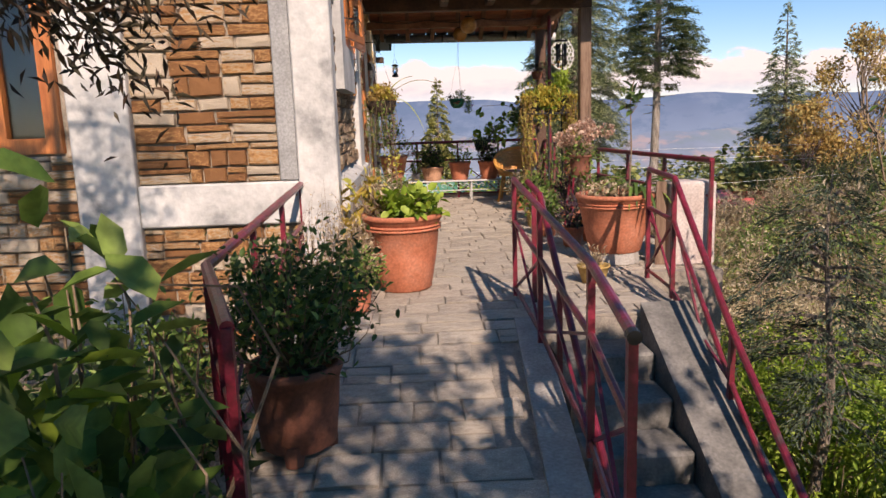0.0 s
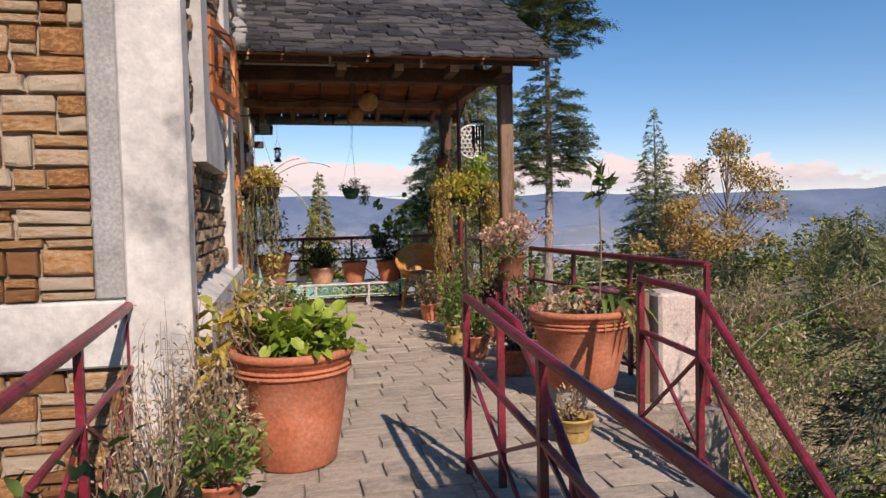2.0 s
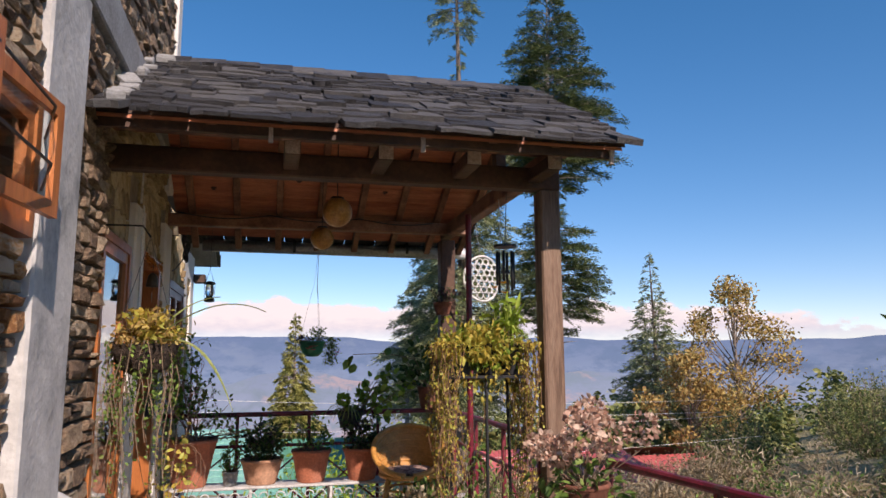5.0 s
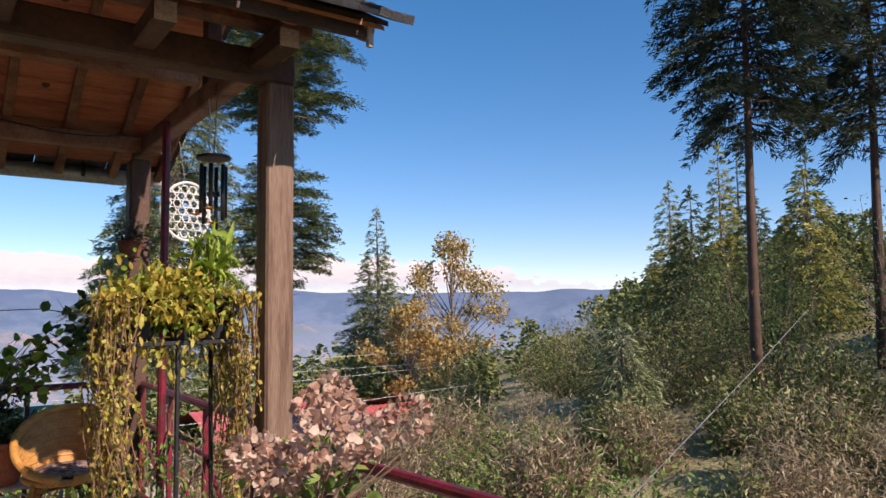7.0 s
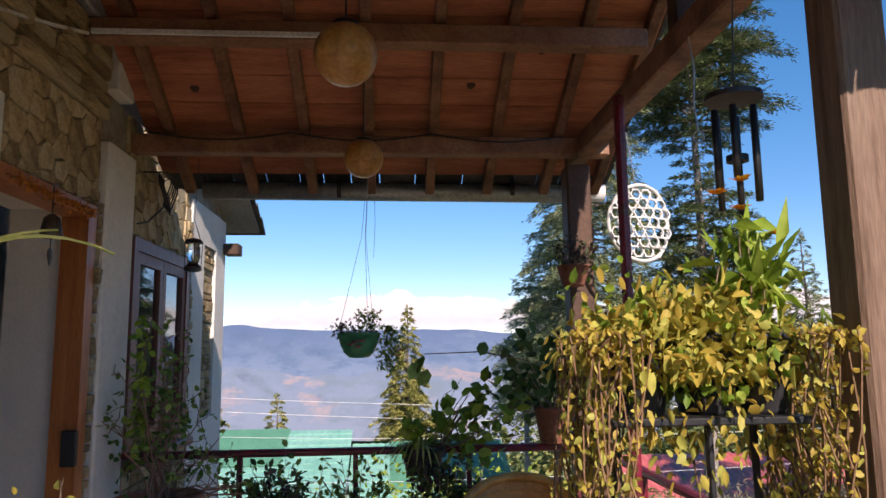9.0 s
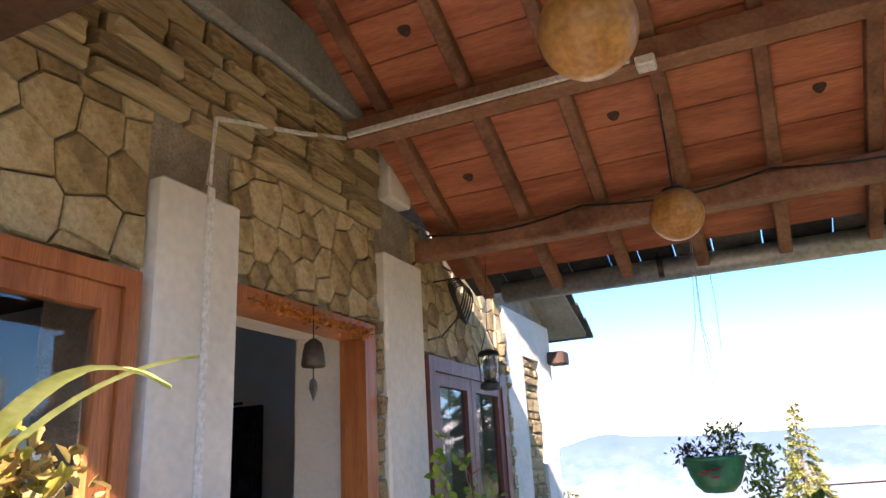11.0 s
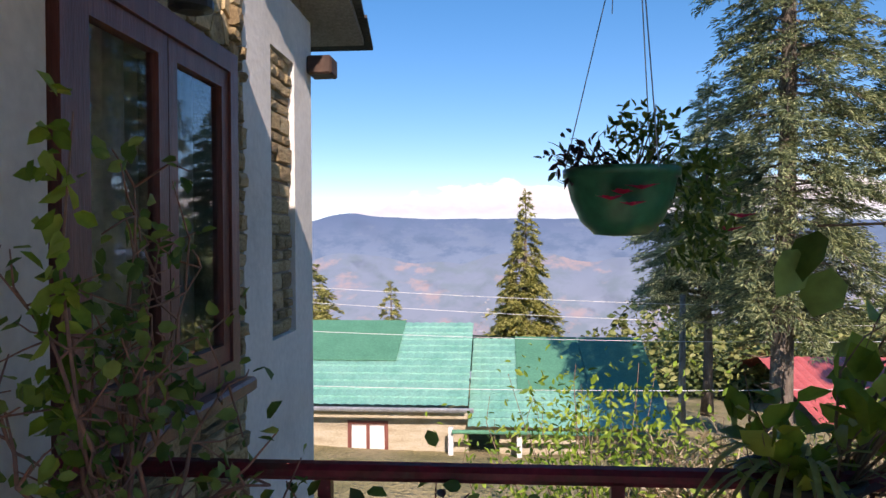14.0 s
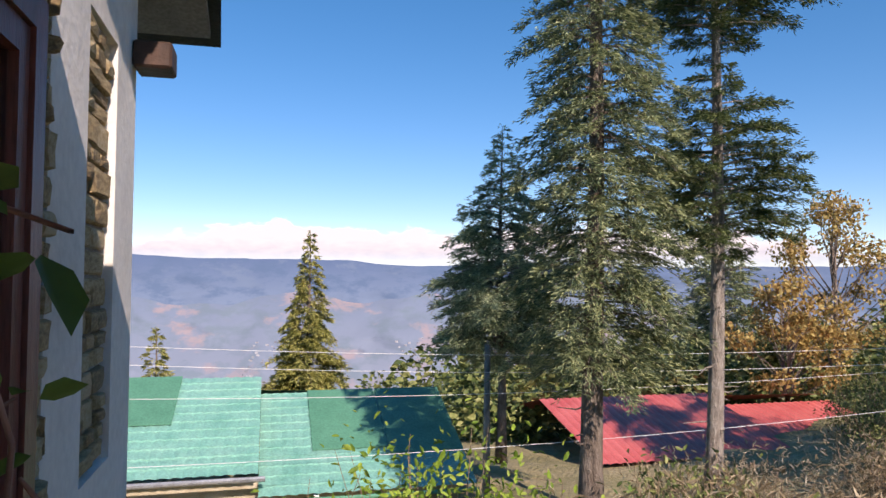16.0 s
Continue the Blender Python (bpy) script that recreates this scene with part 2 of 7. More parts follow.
# ---- geometry helpers ----
class Geo:
    """A growing list of vertices and faces for one part."""

    def __init__(self):
        self.v, self.f = [], []

    def add(self, vs, fs):
        o = len(self.v)
        self.v += [tuple(p) for p in vs]
        self.f += [tuple(i + o for i in q) for q in fs]
        return self

    def box(self, x0, x1, y0, y1, z0, z1, bev=0.0):
        if x0 > x1: x0, x1 = x1, x0
        if y0 > y1: y0, y1 = y1, y0
        if z0 > z1: z0, z1 = z1, z0
        if not bev:
            vs = [(x, y, z) for x in (x0, x1) for y in (y0, y1) for z in (z0, z1)]
            return self.add(vs, [(0, 1, 3, 2), (4, 6, 7, 5), (0, 4, 5, 1), (2, 3, 7, 6), (0, 2, 6, 4), (1, 5, 7, 3)])
        b = min(bev, (x1 - x0) / 3, (y1 - y0) / 3, (z1 - z0) / 3)
        bm = bmesh.new()
        bmesh.ops.create_cube(bm, size=1)
        for v in bm.verts:
            v.co = ((x0 + x1) / 2 + v.co.x * (x1 - x0), (y0 + y1) / 2 + v.co.y * (y1 - y0), (z0 + z1) / 2 + v.co.z * (z1 - z0))
        bmesh.ops.bevel(bm, geom=list(bm.edges), offset=b, segments=1, affect="EDGES")
        bm.verts.index_update()
        self.add([v.co[:] for v in bm.verts], [[v.index for v in q.verts] for q in bm.faces])
        bm.free()
        return self

    def tube(self, pts, rad, n=8, caps=True):
        """A tube along pts; rad is one radius or one per point."""
        pts = [Vector(p) for p in pts]
        rr = rad if isinstance(rad, (list, tuple)) else [rad] * len(pts)
        vs, fs = [], []
        for i, p in enumerate(pts):
            d = (pts[min(i + 1, len(pts) - 1)] - pts[max(i - 1, 0)]).normalized()
            a = d.cross(Vector((0, 0, 1)) if abs(d.z) < 0.9 else Vector((1, 0, 0))).normalized()
            c = d.cross(a)
            for k in range(n):
                w = 2 * math.pi * (k + 0.5) / n
                vs.append(p + (a * math.cos(w) + c * math.sin(w)) * rr[i])
        for i in range(len(pts) - 1):
            for k in range(n):
                fs.append((i * n + k, i * n + (k + 1) % n, (i + 1) * n + (k + 1) % n, (i + 1) * n + k))
        if caps:
            fs.append(tuple(range(n - 1, -1, -1)))
            fs.append(tuple(range((len(pts) - 1) * n, len(pts) * n)))
        return self.add(vs, fs)

    def lathe(self, prof, n=28, cx=0, cy=0, cz=0, wob=0.0):
        """Turn a profile of (radius, height) round the z axis."""
        vs, fs = [], []
        for r, z in prof:
            for k in range(n):
                w = 2 * math.pi * k / n
                q = r * (1 + wob * math.sin(3 * w + z * 9))
                vs.append((cx + q * math.cos(w), cy + q * math.sin(w), cz + z))
        for i in range(len(prof) - 1):
            for k in range(n):
                fs.append((i * n + k, i * n + (k + 1) % n, (i + 1) * n + (k + 1) % n, (i + 1) * n + k))
        fs.append(tuple(range(n - 1, -1, -1)))
        fs.append(tuple(range((len(prof) - 1) * n, len(prof) * n)))
        return self.add(vs, fs)

    def mesh(self, name, material, smooth=False):
        me = bpy.data.meshes.new(name)
        me.from_pydata(self.v, [], self.f)
        me.materials.append(material)
        if smooth:
            me.polygons.foreach_set("use_smooth", [True] * len(me.polygons))
        me.update()
        return me


TANGLED = ("branchwork", "limbwork", "vine_trail", "petals")


def part(name, geo, material, parent=None, label="", smooth=False, at=None):
    ob = new(name, geo.mesh(name, material, smooth) if isinstance(geo, Geo) else geo)
    if parent is not None:
        ob.parent = parent
    if name in TANGLED:
        ob["kind"] = "stuff"
    if at is not None:
        ob.matrix_basis = at
    return tagged(ob, label)


def thing(name, label, category, m=None, group="", kind=""):
    ob = new(name)
    ob.empty_display_size = 0.1
    if m is not None:
        ob.matrix_basis = m
    return tagged(ob, label, category, group, kind)


def structure(name, geo, material, label, smooth=False):
    return tagged(part(name, geo, material, smooth=smooth), label, kind="structure")


rng = np.random.default_rng(7)


def leaf_mesh(name, P, D, size, material, width=0.5, fold=0.25, up=0.6, seed=1):
    """Leaves as folded diamonds: P bases, D directions, size a number or an array."""
    g = np.random.default_rng(seed)
    P, D = np.asarray(P, float), np.asarray(D, float)
    n = len(P)
    s = np.broadcast_to(np.asarray(size, float), (n,))[:, None] * g.uniform(0.65, 1.25, (n, 1))
    D = D / (np.linalg.norm(D, axis=1, keepdims=True) + 1e-9)
    U = g.normal(size=(n, 3)) * (1 - up) + np.array([0, 0, up])
    S = np.cross(D, U)
    S /= np.linalg.norm(S, axis=1, keepdims=True) + 1e-9
    N = np.cross(S, D)
    if width < 0.4:
        rim = [(0.0, 0.0, 0.0), (0.45, 0.5, 0.4), (1.0, 0.0, -0.5), (0.45, -0.5, 0.4)]
        quads = [(0, 1, 2), (0, 2, 3)]
    else:
        rim = [(0.0, 0.0, 0.0), (0.22, 0.40, 0.30), (0.62, 0.44, 0.25), (1.0, 0.0, -0.5), (0.62, -0.44, 0.25), (0.22, -0.40, 0.30)]
        quads = [(0, 1, 2), (0, 2, 3), (0, 3, 4), (0, 4, 5)]
    V = np.stack([P + D * s * u + S * s * width * w + N * s * fold * h for u, w, h in rim], 1).reshape(-1, 3)
    F = np.arange(n)[:, None] * len(rim)
    T = np.concatenate([F + list(t) for t in quads], 1).reshape(-1, 3)
    me = bpy.data.meshes.new(name)
    me.vertices.add(len(V))
    me.vertices.foreach_set("co", V.astype(np.float32).ravel())
    me.loops.add(T.size)
    me.loops.foreach_set("vertex_index", T.astype(np.int32).ravel())
    me.polygons.add(len(T))
    me.polygons.foreach_set("loop_start", np.arange(0, T.size, 3, dtype=np.int32))
    me.materials.append(material)
    me.update(calc_edges=True)
    return me


# ---- setting: ground and distance ----
def ground_z(x, y):
    """Height of the hillside: a terrace beside the house, then a long fall towards the valley."""
    z = -2.3 - 0.10 * max(0, y - 14) - 0.02 * max(0, y - 35) ** 1.35
    if y < 14:
        z = -1.6 - 0.7 * max(0, min(1, (y - 2) / 12))
    if x < -0.3 and y < 5.5:
        z = max(z, -0.75 + 0.05 * y)
    if x > 8:
        z += 0.16 * min(x - 8, 40) * max(0, min(1, (40 - y) / 30)) + 0.04 * max(0, min(x - 12, 160))
    z += 0.15 * max(0, min(x, 200) - 40)
    if x < -3:
        z += 0.03 * (-3 - x)
    z += 0.35 * noise.noise((x * 0.15, y * 0.15, 0)) + 0.12 * noise.noise((x * 0.6, y * 0.6, 3))
    return z


def grid_mesh(xs, ys, fz):
    g = Geo()
    g.v = [(x, y, fz(x, y)) for y in ys for x in xs]
    n = len(xs)
    g.f = [(j * n + i, j * n + i + 1, (j + 1) * n + i + 1, (j + 1) * n + i) for j in range(len(ys) - 1) for i in range(n - 1)]
    return g


axis_x = np.unique(np.concatenate([np.linspace(-12, 25, 75), np.linspace(25, 300, 60), np.linspace(-200, -12, 25)])).tolist()
axis_y = np.unique(np.concatenate([np.linspace(-14, 45, 100), np.linspace(45, 260, 40), np.linspace(-150, -14, 14)])).tolist()
structure("ground", grid_mesh(axis_x, axis_y, ground_z), M_GRASS, "dry grassy hillside falling away below the terrace", smooth=True)


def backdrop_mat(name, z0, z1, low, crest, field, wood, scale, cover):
    """Glowing far land: bare fields and dark woods over painted haze, paler towards the valley floor."""
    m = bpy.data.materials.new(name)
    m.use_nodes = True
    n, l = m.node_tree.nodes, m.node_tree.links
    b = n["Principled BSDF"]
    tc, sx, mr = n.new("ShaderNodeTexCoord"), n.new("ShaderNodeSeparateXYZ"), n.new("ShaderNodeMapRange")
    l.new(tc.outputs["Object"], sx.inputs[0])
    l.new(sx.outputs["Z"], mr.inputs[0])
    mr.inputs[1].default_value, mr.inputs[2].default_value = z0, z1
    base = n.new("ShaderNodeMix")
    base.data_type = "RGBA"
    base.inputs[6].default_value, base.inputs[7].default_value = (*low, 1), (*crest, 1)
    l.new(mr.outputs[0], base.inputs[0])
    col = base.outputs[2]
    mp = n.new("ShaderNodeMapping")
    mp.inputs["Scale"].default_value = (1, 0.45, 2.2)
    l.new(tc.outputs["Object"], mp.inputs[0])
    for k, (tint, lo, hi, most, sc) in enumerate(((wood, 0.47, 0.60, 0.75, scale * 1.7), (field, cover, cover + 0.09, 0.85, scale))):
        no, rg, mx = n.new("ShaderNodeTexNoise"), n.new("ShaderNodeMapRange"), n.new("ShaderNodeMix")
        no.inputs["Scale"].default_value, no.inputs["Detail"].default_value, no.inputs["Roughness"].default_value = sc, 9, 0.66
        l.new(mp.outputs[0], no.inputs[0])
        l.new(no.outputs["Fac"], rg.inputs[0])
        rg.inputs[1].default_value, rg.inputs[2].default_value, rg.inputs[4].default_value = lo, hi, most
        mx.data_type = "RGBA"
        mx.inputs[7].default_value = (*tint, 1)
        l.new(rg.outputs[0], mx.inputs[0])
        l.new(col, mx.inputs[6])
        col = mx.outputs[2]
    # the land glows: its haze and daylight come from this emission colour
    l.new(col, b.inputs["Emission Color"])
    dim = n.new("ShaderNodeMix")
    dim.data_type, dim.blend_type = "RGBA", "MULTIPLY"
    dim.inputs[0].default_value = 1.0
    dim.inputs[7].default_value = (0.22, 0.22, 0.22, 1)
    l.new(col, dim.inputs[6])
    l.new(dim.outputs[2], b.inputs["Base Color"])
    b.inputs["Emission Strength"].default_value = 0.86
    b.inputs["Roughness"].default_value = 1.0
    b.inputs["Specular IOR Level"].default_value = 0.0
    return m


def ridge_strip(name, radius, a0, a1, z_low, top, material, label, n=400, rows=24, depth=300.0):
    """A range of hills on an arc round the terrace; top(a) is its crest height."""
    g = Geo()
    for j in range(rows + 1):
        u = j / rows
        for i in range(n + 1):
            a = a0 + (a1 - a0) * i / n
            crest = top(a)
            z = z_low + (crest - z_low) * u ** 0.8
            rough = 0.05 * (crest - z_low) * (1 - u) * u * 4 * noise.fractal((a * 14, u * 3.0, radius * 0.01), 1.0, 2.0, 5)
            r = radius + depth * u + depth * 0.22 * noise.fractal((a * 9, u * 2.5, 5.0), 1.0, 2.0, 4)
            g.v.append((r * math.sin(a), r * math.cos(a), z + rough))
    g.f = [(j * (n + 1) + i, j * (n + 1) + i + 1, (j + 1) * (n + 1) + i + 1, (j + 1) * (n + 1) + i) for j in range(rows) for i in range(n)]
    return structure(name, g, material, label, smooth=True)


def far_crest(a):
    return 3300 * (0.027 - 0.010 * max(0, a - 0.35) + 0.011 * noise.fractal((a * 4.2, 1.7, 0), 1.0, 2.0, 5) + (0.012 * math.exp(-((a + 0.22) / 0.05) ** 2)))


def mid_crest(a):
    return -60 + 45 * noise.fractal((a * 6, 9.1, 0), 1.0, 2.0, 4) - 40 * max(0, a - 0.2)


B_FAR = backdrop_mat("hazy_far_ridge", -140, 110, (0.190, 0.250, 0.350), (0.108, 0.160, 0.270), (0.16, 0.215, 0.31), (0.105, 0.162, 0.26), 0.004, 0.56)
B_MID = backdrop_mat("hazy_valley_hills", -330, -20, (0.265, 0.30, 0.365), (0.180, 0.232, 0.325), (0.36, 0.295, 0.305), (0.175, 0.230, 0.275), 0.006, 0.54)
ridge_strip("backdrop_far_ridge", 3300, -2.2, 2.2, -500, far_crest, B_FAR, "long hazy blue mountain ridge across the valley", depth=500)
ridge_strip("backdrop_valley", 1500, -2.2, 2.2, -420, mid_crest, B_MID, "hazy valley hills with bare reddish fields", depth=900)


def village(n, a0, a1, u0, u1, seed):
    """Specks of far houses scattered over the valley hills."""
    q = np.random.default_rng(seed)
    verts = bpy.data.objects["backdrop_valley"].data.vertices
    g = Geo()
    for k in range(n):
        i = int((q.uniform(a0, a1) + 2.2) / 4.4 * 400)
        j = int(q.uniform(u0, u1) * 24)
        c = verts[j * 401 + i].co
        w, h = q.uniform(1.8, 4), q.uniform(1.5, 3.5)
        x, y, z = c.x + q.normal(0, 14), c.y - 12, c.z + q.normal(0, 4)
        g.box(x - w, x + w, y - w, y + w, z - 2, z + h)
    ob = structure("backdrop_village", g, mat("far_plaster", [(0.20, 0.21, 0.24), (0.38, 0.37, 0.38)], 0.9, 0.01, 0.1, 0, vary=0.2), "specks of far village houses in the valley")
    ob["kind"] = "stuff"


village(110, -0.02, 0.10, 0.40, 0.62, 5)
village(130, 0.18, 0.34, 0.40, 0.66, 6)


def cloud_mat():
    m = bpy.data.materials.new("cloud")
    m.use_nodes = True
    n, l = m.node_tree.nodes, m.node_tree.links
    n.remove(n["Principled BSDF"])
    tc, sx = n.new("ShaderNodeTexCoord"), n.new("ShaderNodeSeparateXYZ")
    l.new(tc.outputs["UV"], sx.inputs[0])
    def noise_of(scale, detail, rough, stretch):
        mp, no = n.new("ShaderNodeMapping"), n.new("ShaderNodeTexNoise")
        mp.inputs["Scale"].default_value = stretch
        l.new(tc.outputs["UV"], mp.inputs[0])
        no.inputs["Scale"].default_value, no.inputs["Detail"].default_value, no.inputs["Roughness"].default_value = scale, detail, rough
        l.new(mp.outputs[0], no.inputs[0])
        return no.outputs["Fac"]

    def calc(op, a, b, c=0.0):
        m_ = n.new("ShaderNodeMath")
        m_.operation = op
        for i, v_ in enumerate((a, b, c)):
            if isinstance(v_, (int, float)):
                m_.inputs[i].default_value = v_
            else:
                l.new(v_, m_.inputs[i])
        return m_.outputs[0]

    def band(v_, a, b, lo, hi):
        r_ = n.new("ShaderNodeMapRange")
        r_.interpolation_type = "SMOOTHSTEP"
        for i, w_ in enumerate((a, b, lo, hi)):
            r_.inputs[i + 1].default_value = w_
        l.new(v_, r_.inputs[0])
        return r_.outputs[0]

    # heaped tops whose height wanders along the bank, and a thin veil below them
    billow = noise_of(1.0, 7, 0.56, (60, 4.5, 1))
    crest = noise_of(1.0, 3, 0.5, (17, 0.0, 1))
    along = calc("MULTIPLY", band(sx.outputs["X"], 0.385, 0.47, 0.35, 1.0), band(sx.outputs["X"], 0.72, 0.93, 1.0, 0.25))
    top = calc("MULTIPLY", calc("MULTIPLY_ADD", crest, 0.85, 0.36), along)
    edge = calc("SUBTRACT", calc("ADD", top, calc("MULTIPLY_ADD", billow, 0.62, -0.31)), sx.outputs["Y"])
    body = calc("MULTIPLY", band(edge, 0.0, 0.10, 0.0, 0.96), band(sx.outputs["Y"], 0.05, 0.42, 0.30, 1.0))
    # sunlit tops and greyer bases are painted into the sheet's glow
    lit = calc("ADD", sx.outputs["Y"], calc("MULTIPLY_ADD", noise_of(1.0, 6, 0.6, (95, 9, 1)), 0.5, -0.25))
    em = n.new("ShaderNodeEmission")
    cr = n.new("ShaderNodeValToRGB")
    cr.color_ramp.elements[0].color, cr.color_ramp.elements[1].color = (0.58, 0.60, 0.72, 1), (0.95, 0.89, 0.87, 1)
    cr.color_ramp.elements[0].position, cr.color_ramp.elements[1].position = 0.10, 0.55
    l.new(lit, cr.inputs[0])
    l.new(cr.outputs[0], em.inputs[0])
    em.inputs[1].default_value = 0.74
    tr, ms = n.new("ShaderNodeBsdfTransparent"), n.new("ShaderNodeMixShader")
    l.new(body, ms.inputs[0])
    l.new(tr.outputs[0], ms.inputs[1])
    l.new(em.outputs[0], ms.inputs[2])
    l.new(ms.outputs[0], n["Material Output"].inputs[0])
    return m


g = Geo()
for i in range(161):
    a = -1.1 + 2.2 * i / 160
    for u in (0, 1):
        g.v.append((4300 * math.sin(a), 4300 * math.cos(a), 30 + 360 * u))
g.f = [(2 * i, 2 * i + 2, 2 * i + 3, 2 * i + 1) for i in range(160)]
clouds = structure("backdrop_cloud_bank", g, cloud_mat(), "low bank of pinkish white cloud over the ridge")
uv = clouds.data.uv_layers.new(name="uv")
for poly in clouds.data.polygons:
    for li in poly.loop_indices:
        vi = clouds.data.loops[li].vertex_index
        uv.data[li].uv = ((vi // 2) / 160, vi % 2)


# ---- setting: house walls ----
def sheet(axis, a0, a1, u0, u1, z0, z1, holes):
    """A thick wall in the plane of axis, from a0 to a1, with rectangular holes (u0, u1, z0, z1) cut right through."""
    us = sorted({u0, u1, *[h[0] for h in holes], *[h[1] for h in holes]})
    zs = sorted({z0, z1, *[h[2] for h in holes], *[h[3] for h in holes]})
    us = [u for u in us if u0 <= u <= u1]
    zs = [z for z in zs if z0 <= z <= z1]

    def solid(i, j):
        if i < 0 or j < 0 or i >= len(us) - 1 or j >= len(zs) - 1:
            return False
        u, z = (us[i] + us[i + 1]) / 2, (zs[j] + zs[j + 1]) / 2
        return not any(h[0] < u < h[1] and h[2] < z < h[3] for h in holes)

    def p(a, u, z):
        return (a, u, z) if axis == "x" else (u, a, z)

    g = Geo()
    for i in range(len(us) - 1):
        for j in range(len(zs) - 1):
            if not solid(i, j):
                continue
            ua, ub, za, zb = us[i], us[i + 1], zs[j], zs[j + 1]
            for a in (a0, a1):
                g.add([p(a, ua, za), p(a, ub, za), p(a, ub, zb), p(a, ua, zb)], [(0, 1, 2, 3)])
            for (di, dj), (q, r) in {(-1, 0): ((ua, za), (ua, zb)), (1, 0): ((ub, za), (ub, zb)), (0, -1): ((ua, za), (ub, za)), (0, 1): ((ua, zb), (ub, zb))}.items():
                if not solid(i + di, j + dj):
                    g.add([p(a0, *q), p(a1, *q), p(a1, *r), p(a0, *r)], [(0, 1, 2, 3)])
    return g


W1, WA, DR, W2 = (6.23, 7.83, 1.97, 2.56), (9.26, 10.14, 0.12, 2.28), (10.46, 11.56, 0.0, 2.34), (12.12, 13.36, 0.90, 2.27)
UPPER_CUT = (11.95, 15.0, 3.05, 9.0)
wall_east = structure("wall_east", sheet("x", -1.04, -0.66, 5.56, 14.62, -3.5, 6.8, [W1, WA, DR, W2, UPPER_CUT]), M_MORTAR, "rubble stone side wall of the house with plaster columns")
FW = (-3.6, -2.62, 1.15, 2.45)
wall_south = structure("wall_south", sheet("y", 5.52, 5.9, -9.0, -0.86, -3.5, 6.8, [FW]), M_MORTAR, "sunlit front wall of warm coursed stone")
GW = (-6.1, -3.8, 0.62, 3.5)
wall_north = structure("wall_north", sheet("y", 14.30, 14.60, -9.0, -1.06, -4.5, 4.2, [GW]), M_CREAM, "cream end wall with a tall gable window")
wall_west = structure("wall_west", sheet("x", -9.2, -9.0, 5.52, 14.6, -3.5, 6.8, []), M_CREAM, "plain outer wall of the house")
structure("floor_room", Geo().box(-9.0, -1.045, 5.92, 14.28, 0.0, 0.10), M_WOODD, "dark wooden floor of the room")
structure("ceiling_room", Geo().box(-9.0, -1.045, 5.92, 14.28, 3.80, 3.90), M_WOODD, "dark boarded ceiling of the room")
structure("wall_room_partition", Geo().box(-9.0, -1.045, 9.0, 9.12, 0.10, 3.79), M_CREAM, "inner partition wall of the room")

g = Geo()
g.box(-0.87, -0.57, 5.40, 5.64, -3.2, 6.8, 0.012)
structure("column_corner", g, M_PLASTER, "pale weathered plaster corner column")
for nm, y0, y1, z0, z1, x1 in (("column_pilaster", 7.86, 8.46, -1.0, 3.30, -0.555), ("column_window", 10.18, 10.56, -0.2, 2.62, -0.585),
                              ("column_door", 11.65, 12.07, -0.2, 2.74, -0.585), ("column_upper", 11.72, 11.97, 3.06, 6.8, -0.58)):
    structure(nm, Geo().box(-0.70, x1, y0, y1, z0, z1, 0.012), M_PORCHPL if y0 > 10 else M_PLASTER, "grey plaster column on the house wall")
structure("column_end", sheet("x", -0.70, -0.622, 13.50, 14.66, -4.5, 2.80, [(13.89, 14.30, 0.98, 2.47)]), M_PORCHPL, "pale plaster end column with a stone-filled recess")
structure("trim_bay", sheet("x", -0.70, -0.525, 5.89, 7.06, 1.585, 3.32, [(6.22, 7.2, 1.965, 3.4)]), M_GREYPL, "projecting grey plaster surround of the window")
structure("trim_band", Geo().box(-0.72, -0.56, 5.79, 11.715, 3.34, 3.64, 0.01), M_GREYCEM, "grey concrete band along the wall")
g = Geo()
g.add([(-0.70, 5.785, -1.0), (-0.52, 5.785, -1.0), (-0.52, 5.785, 0.80), (-0.70, 5.785, 0.90), (-0.70, 8.615, -1.0), (-0.52, 8.615, -1.0), (-0.52, 8.615, 0.82), (-0.70, 8.615, 0.92)],
      [(0, 1, 2, 3), (7, 6, 5, 4), (1, 5, 6, 2), (2, 6, 7, 3), (0, 3, 7, 4), (0, 4, 5, 1)])
structure("trim_plinth_side", g, M_PLASTER, "sloped plaster plinth at the wall's foot")
structure("trim_plinth_front", Geo().box(-2.095, -0.875, 5.44, 5.6, 0.56, 0.885, 0.012), M_PLASTER, "white plaster ledge below the stone")
structure("trim_pilaster_front", Geo().box(-2.55, -2.10, 5.43, 5.6, -3.2, 6.8, 0.012), M_PLASTER, "white plaster pilaster on the front wall")
structure("trim_quoin_front", Geo().box(-1.02, -0.872, 5.462, 5.6, 0.89, 6.8, 0.01), M_GREYCEM, "grey cement edge beside the column")
structure("trim_plinth_porch", Geo().box(-0.70, -0.60, 9.185, 10.175, -0.2, 0.10, 0.008), M_GREYCEM, "cement sill under the porch window")

# porch end roof of the lower wing
g = Geo()


def slab(g, pts, t):
    n = len(pts)
    g.add([*pts, *[(x, y, z - t) for x, y, z in pts]], [tuple(range(n)), tuple(range(2 * n - 1, n - 1, -1)), *[(i, i + n, (i + 1) % n + n, (i + 1) % n) for i in range(n)]])


slab(g, [(-0.36, 11.98, 3.86), (-0.36, 15.0, 2.80), (-2.4, 15.0, 2.80), (-2.4, 11.98, 3.86)], 0.05)
structure("ceiling_wing_soffit", g, M_GREYCEM, "grey boarded soffit of the lower wing's roof")

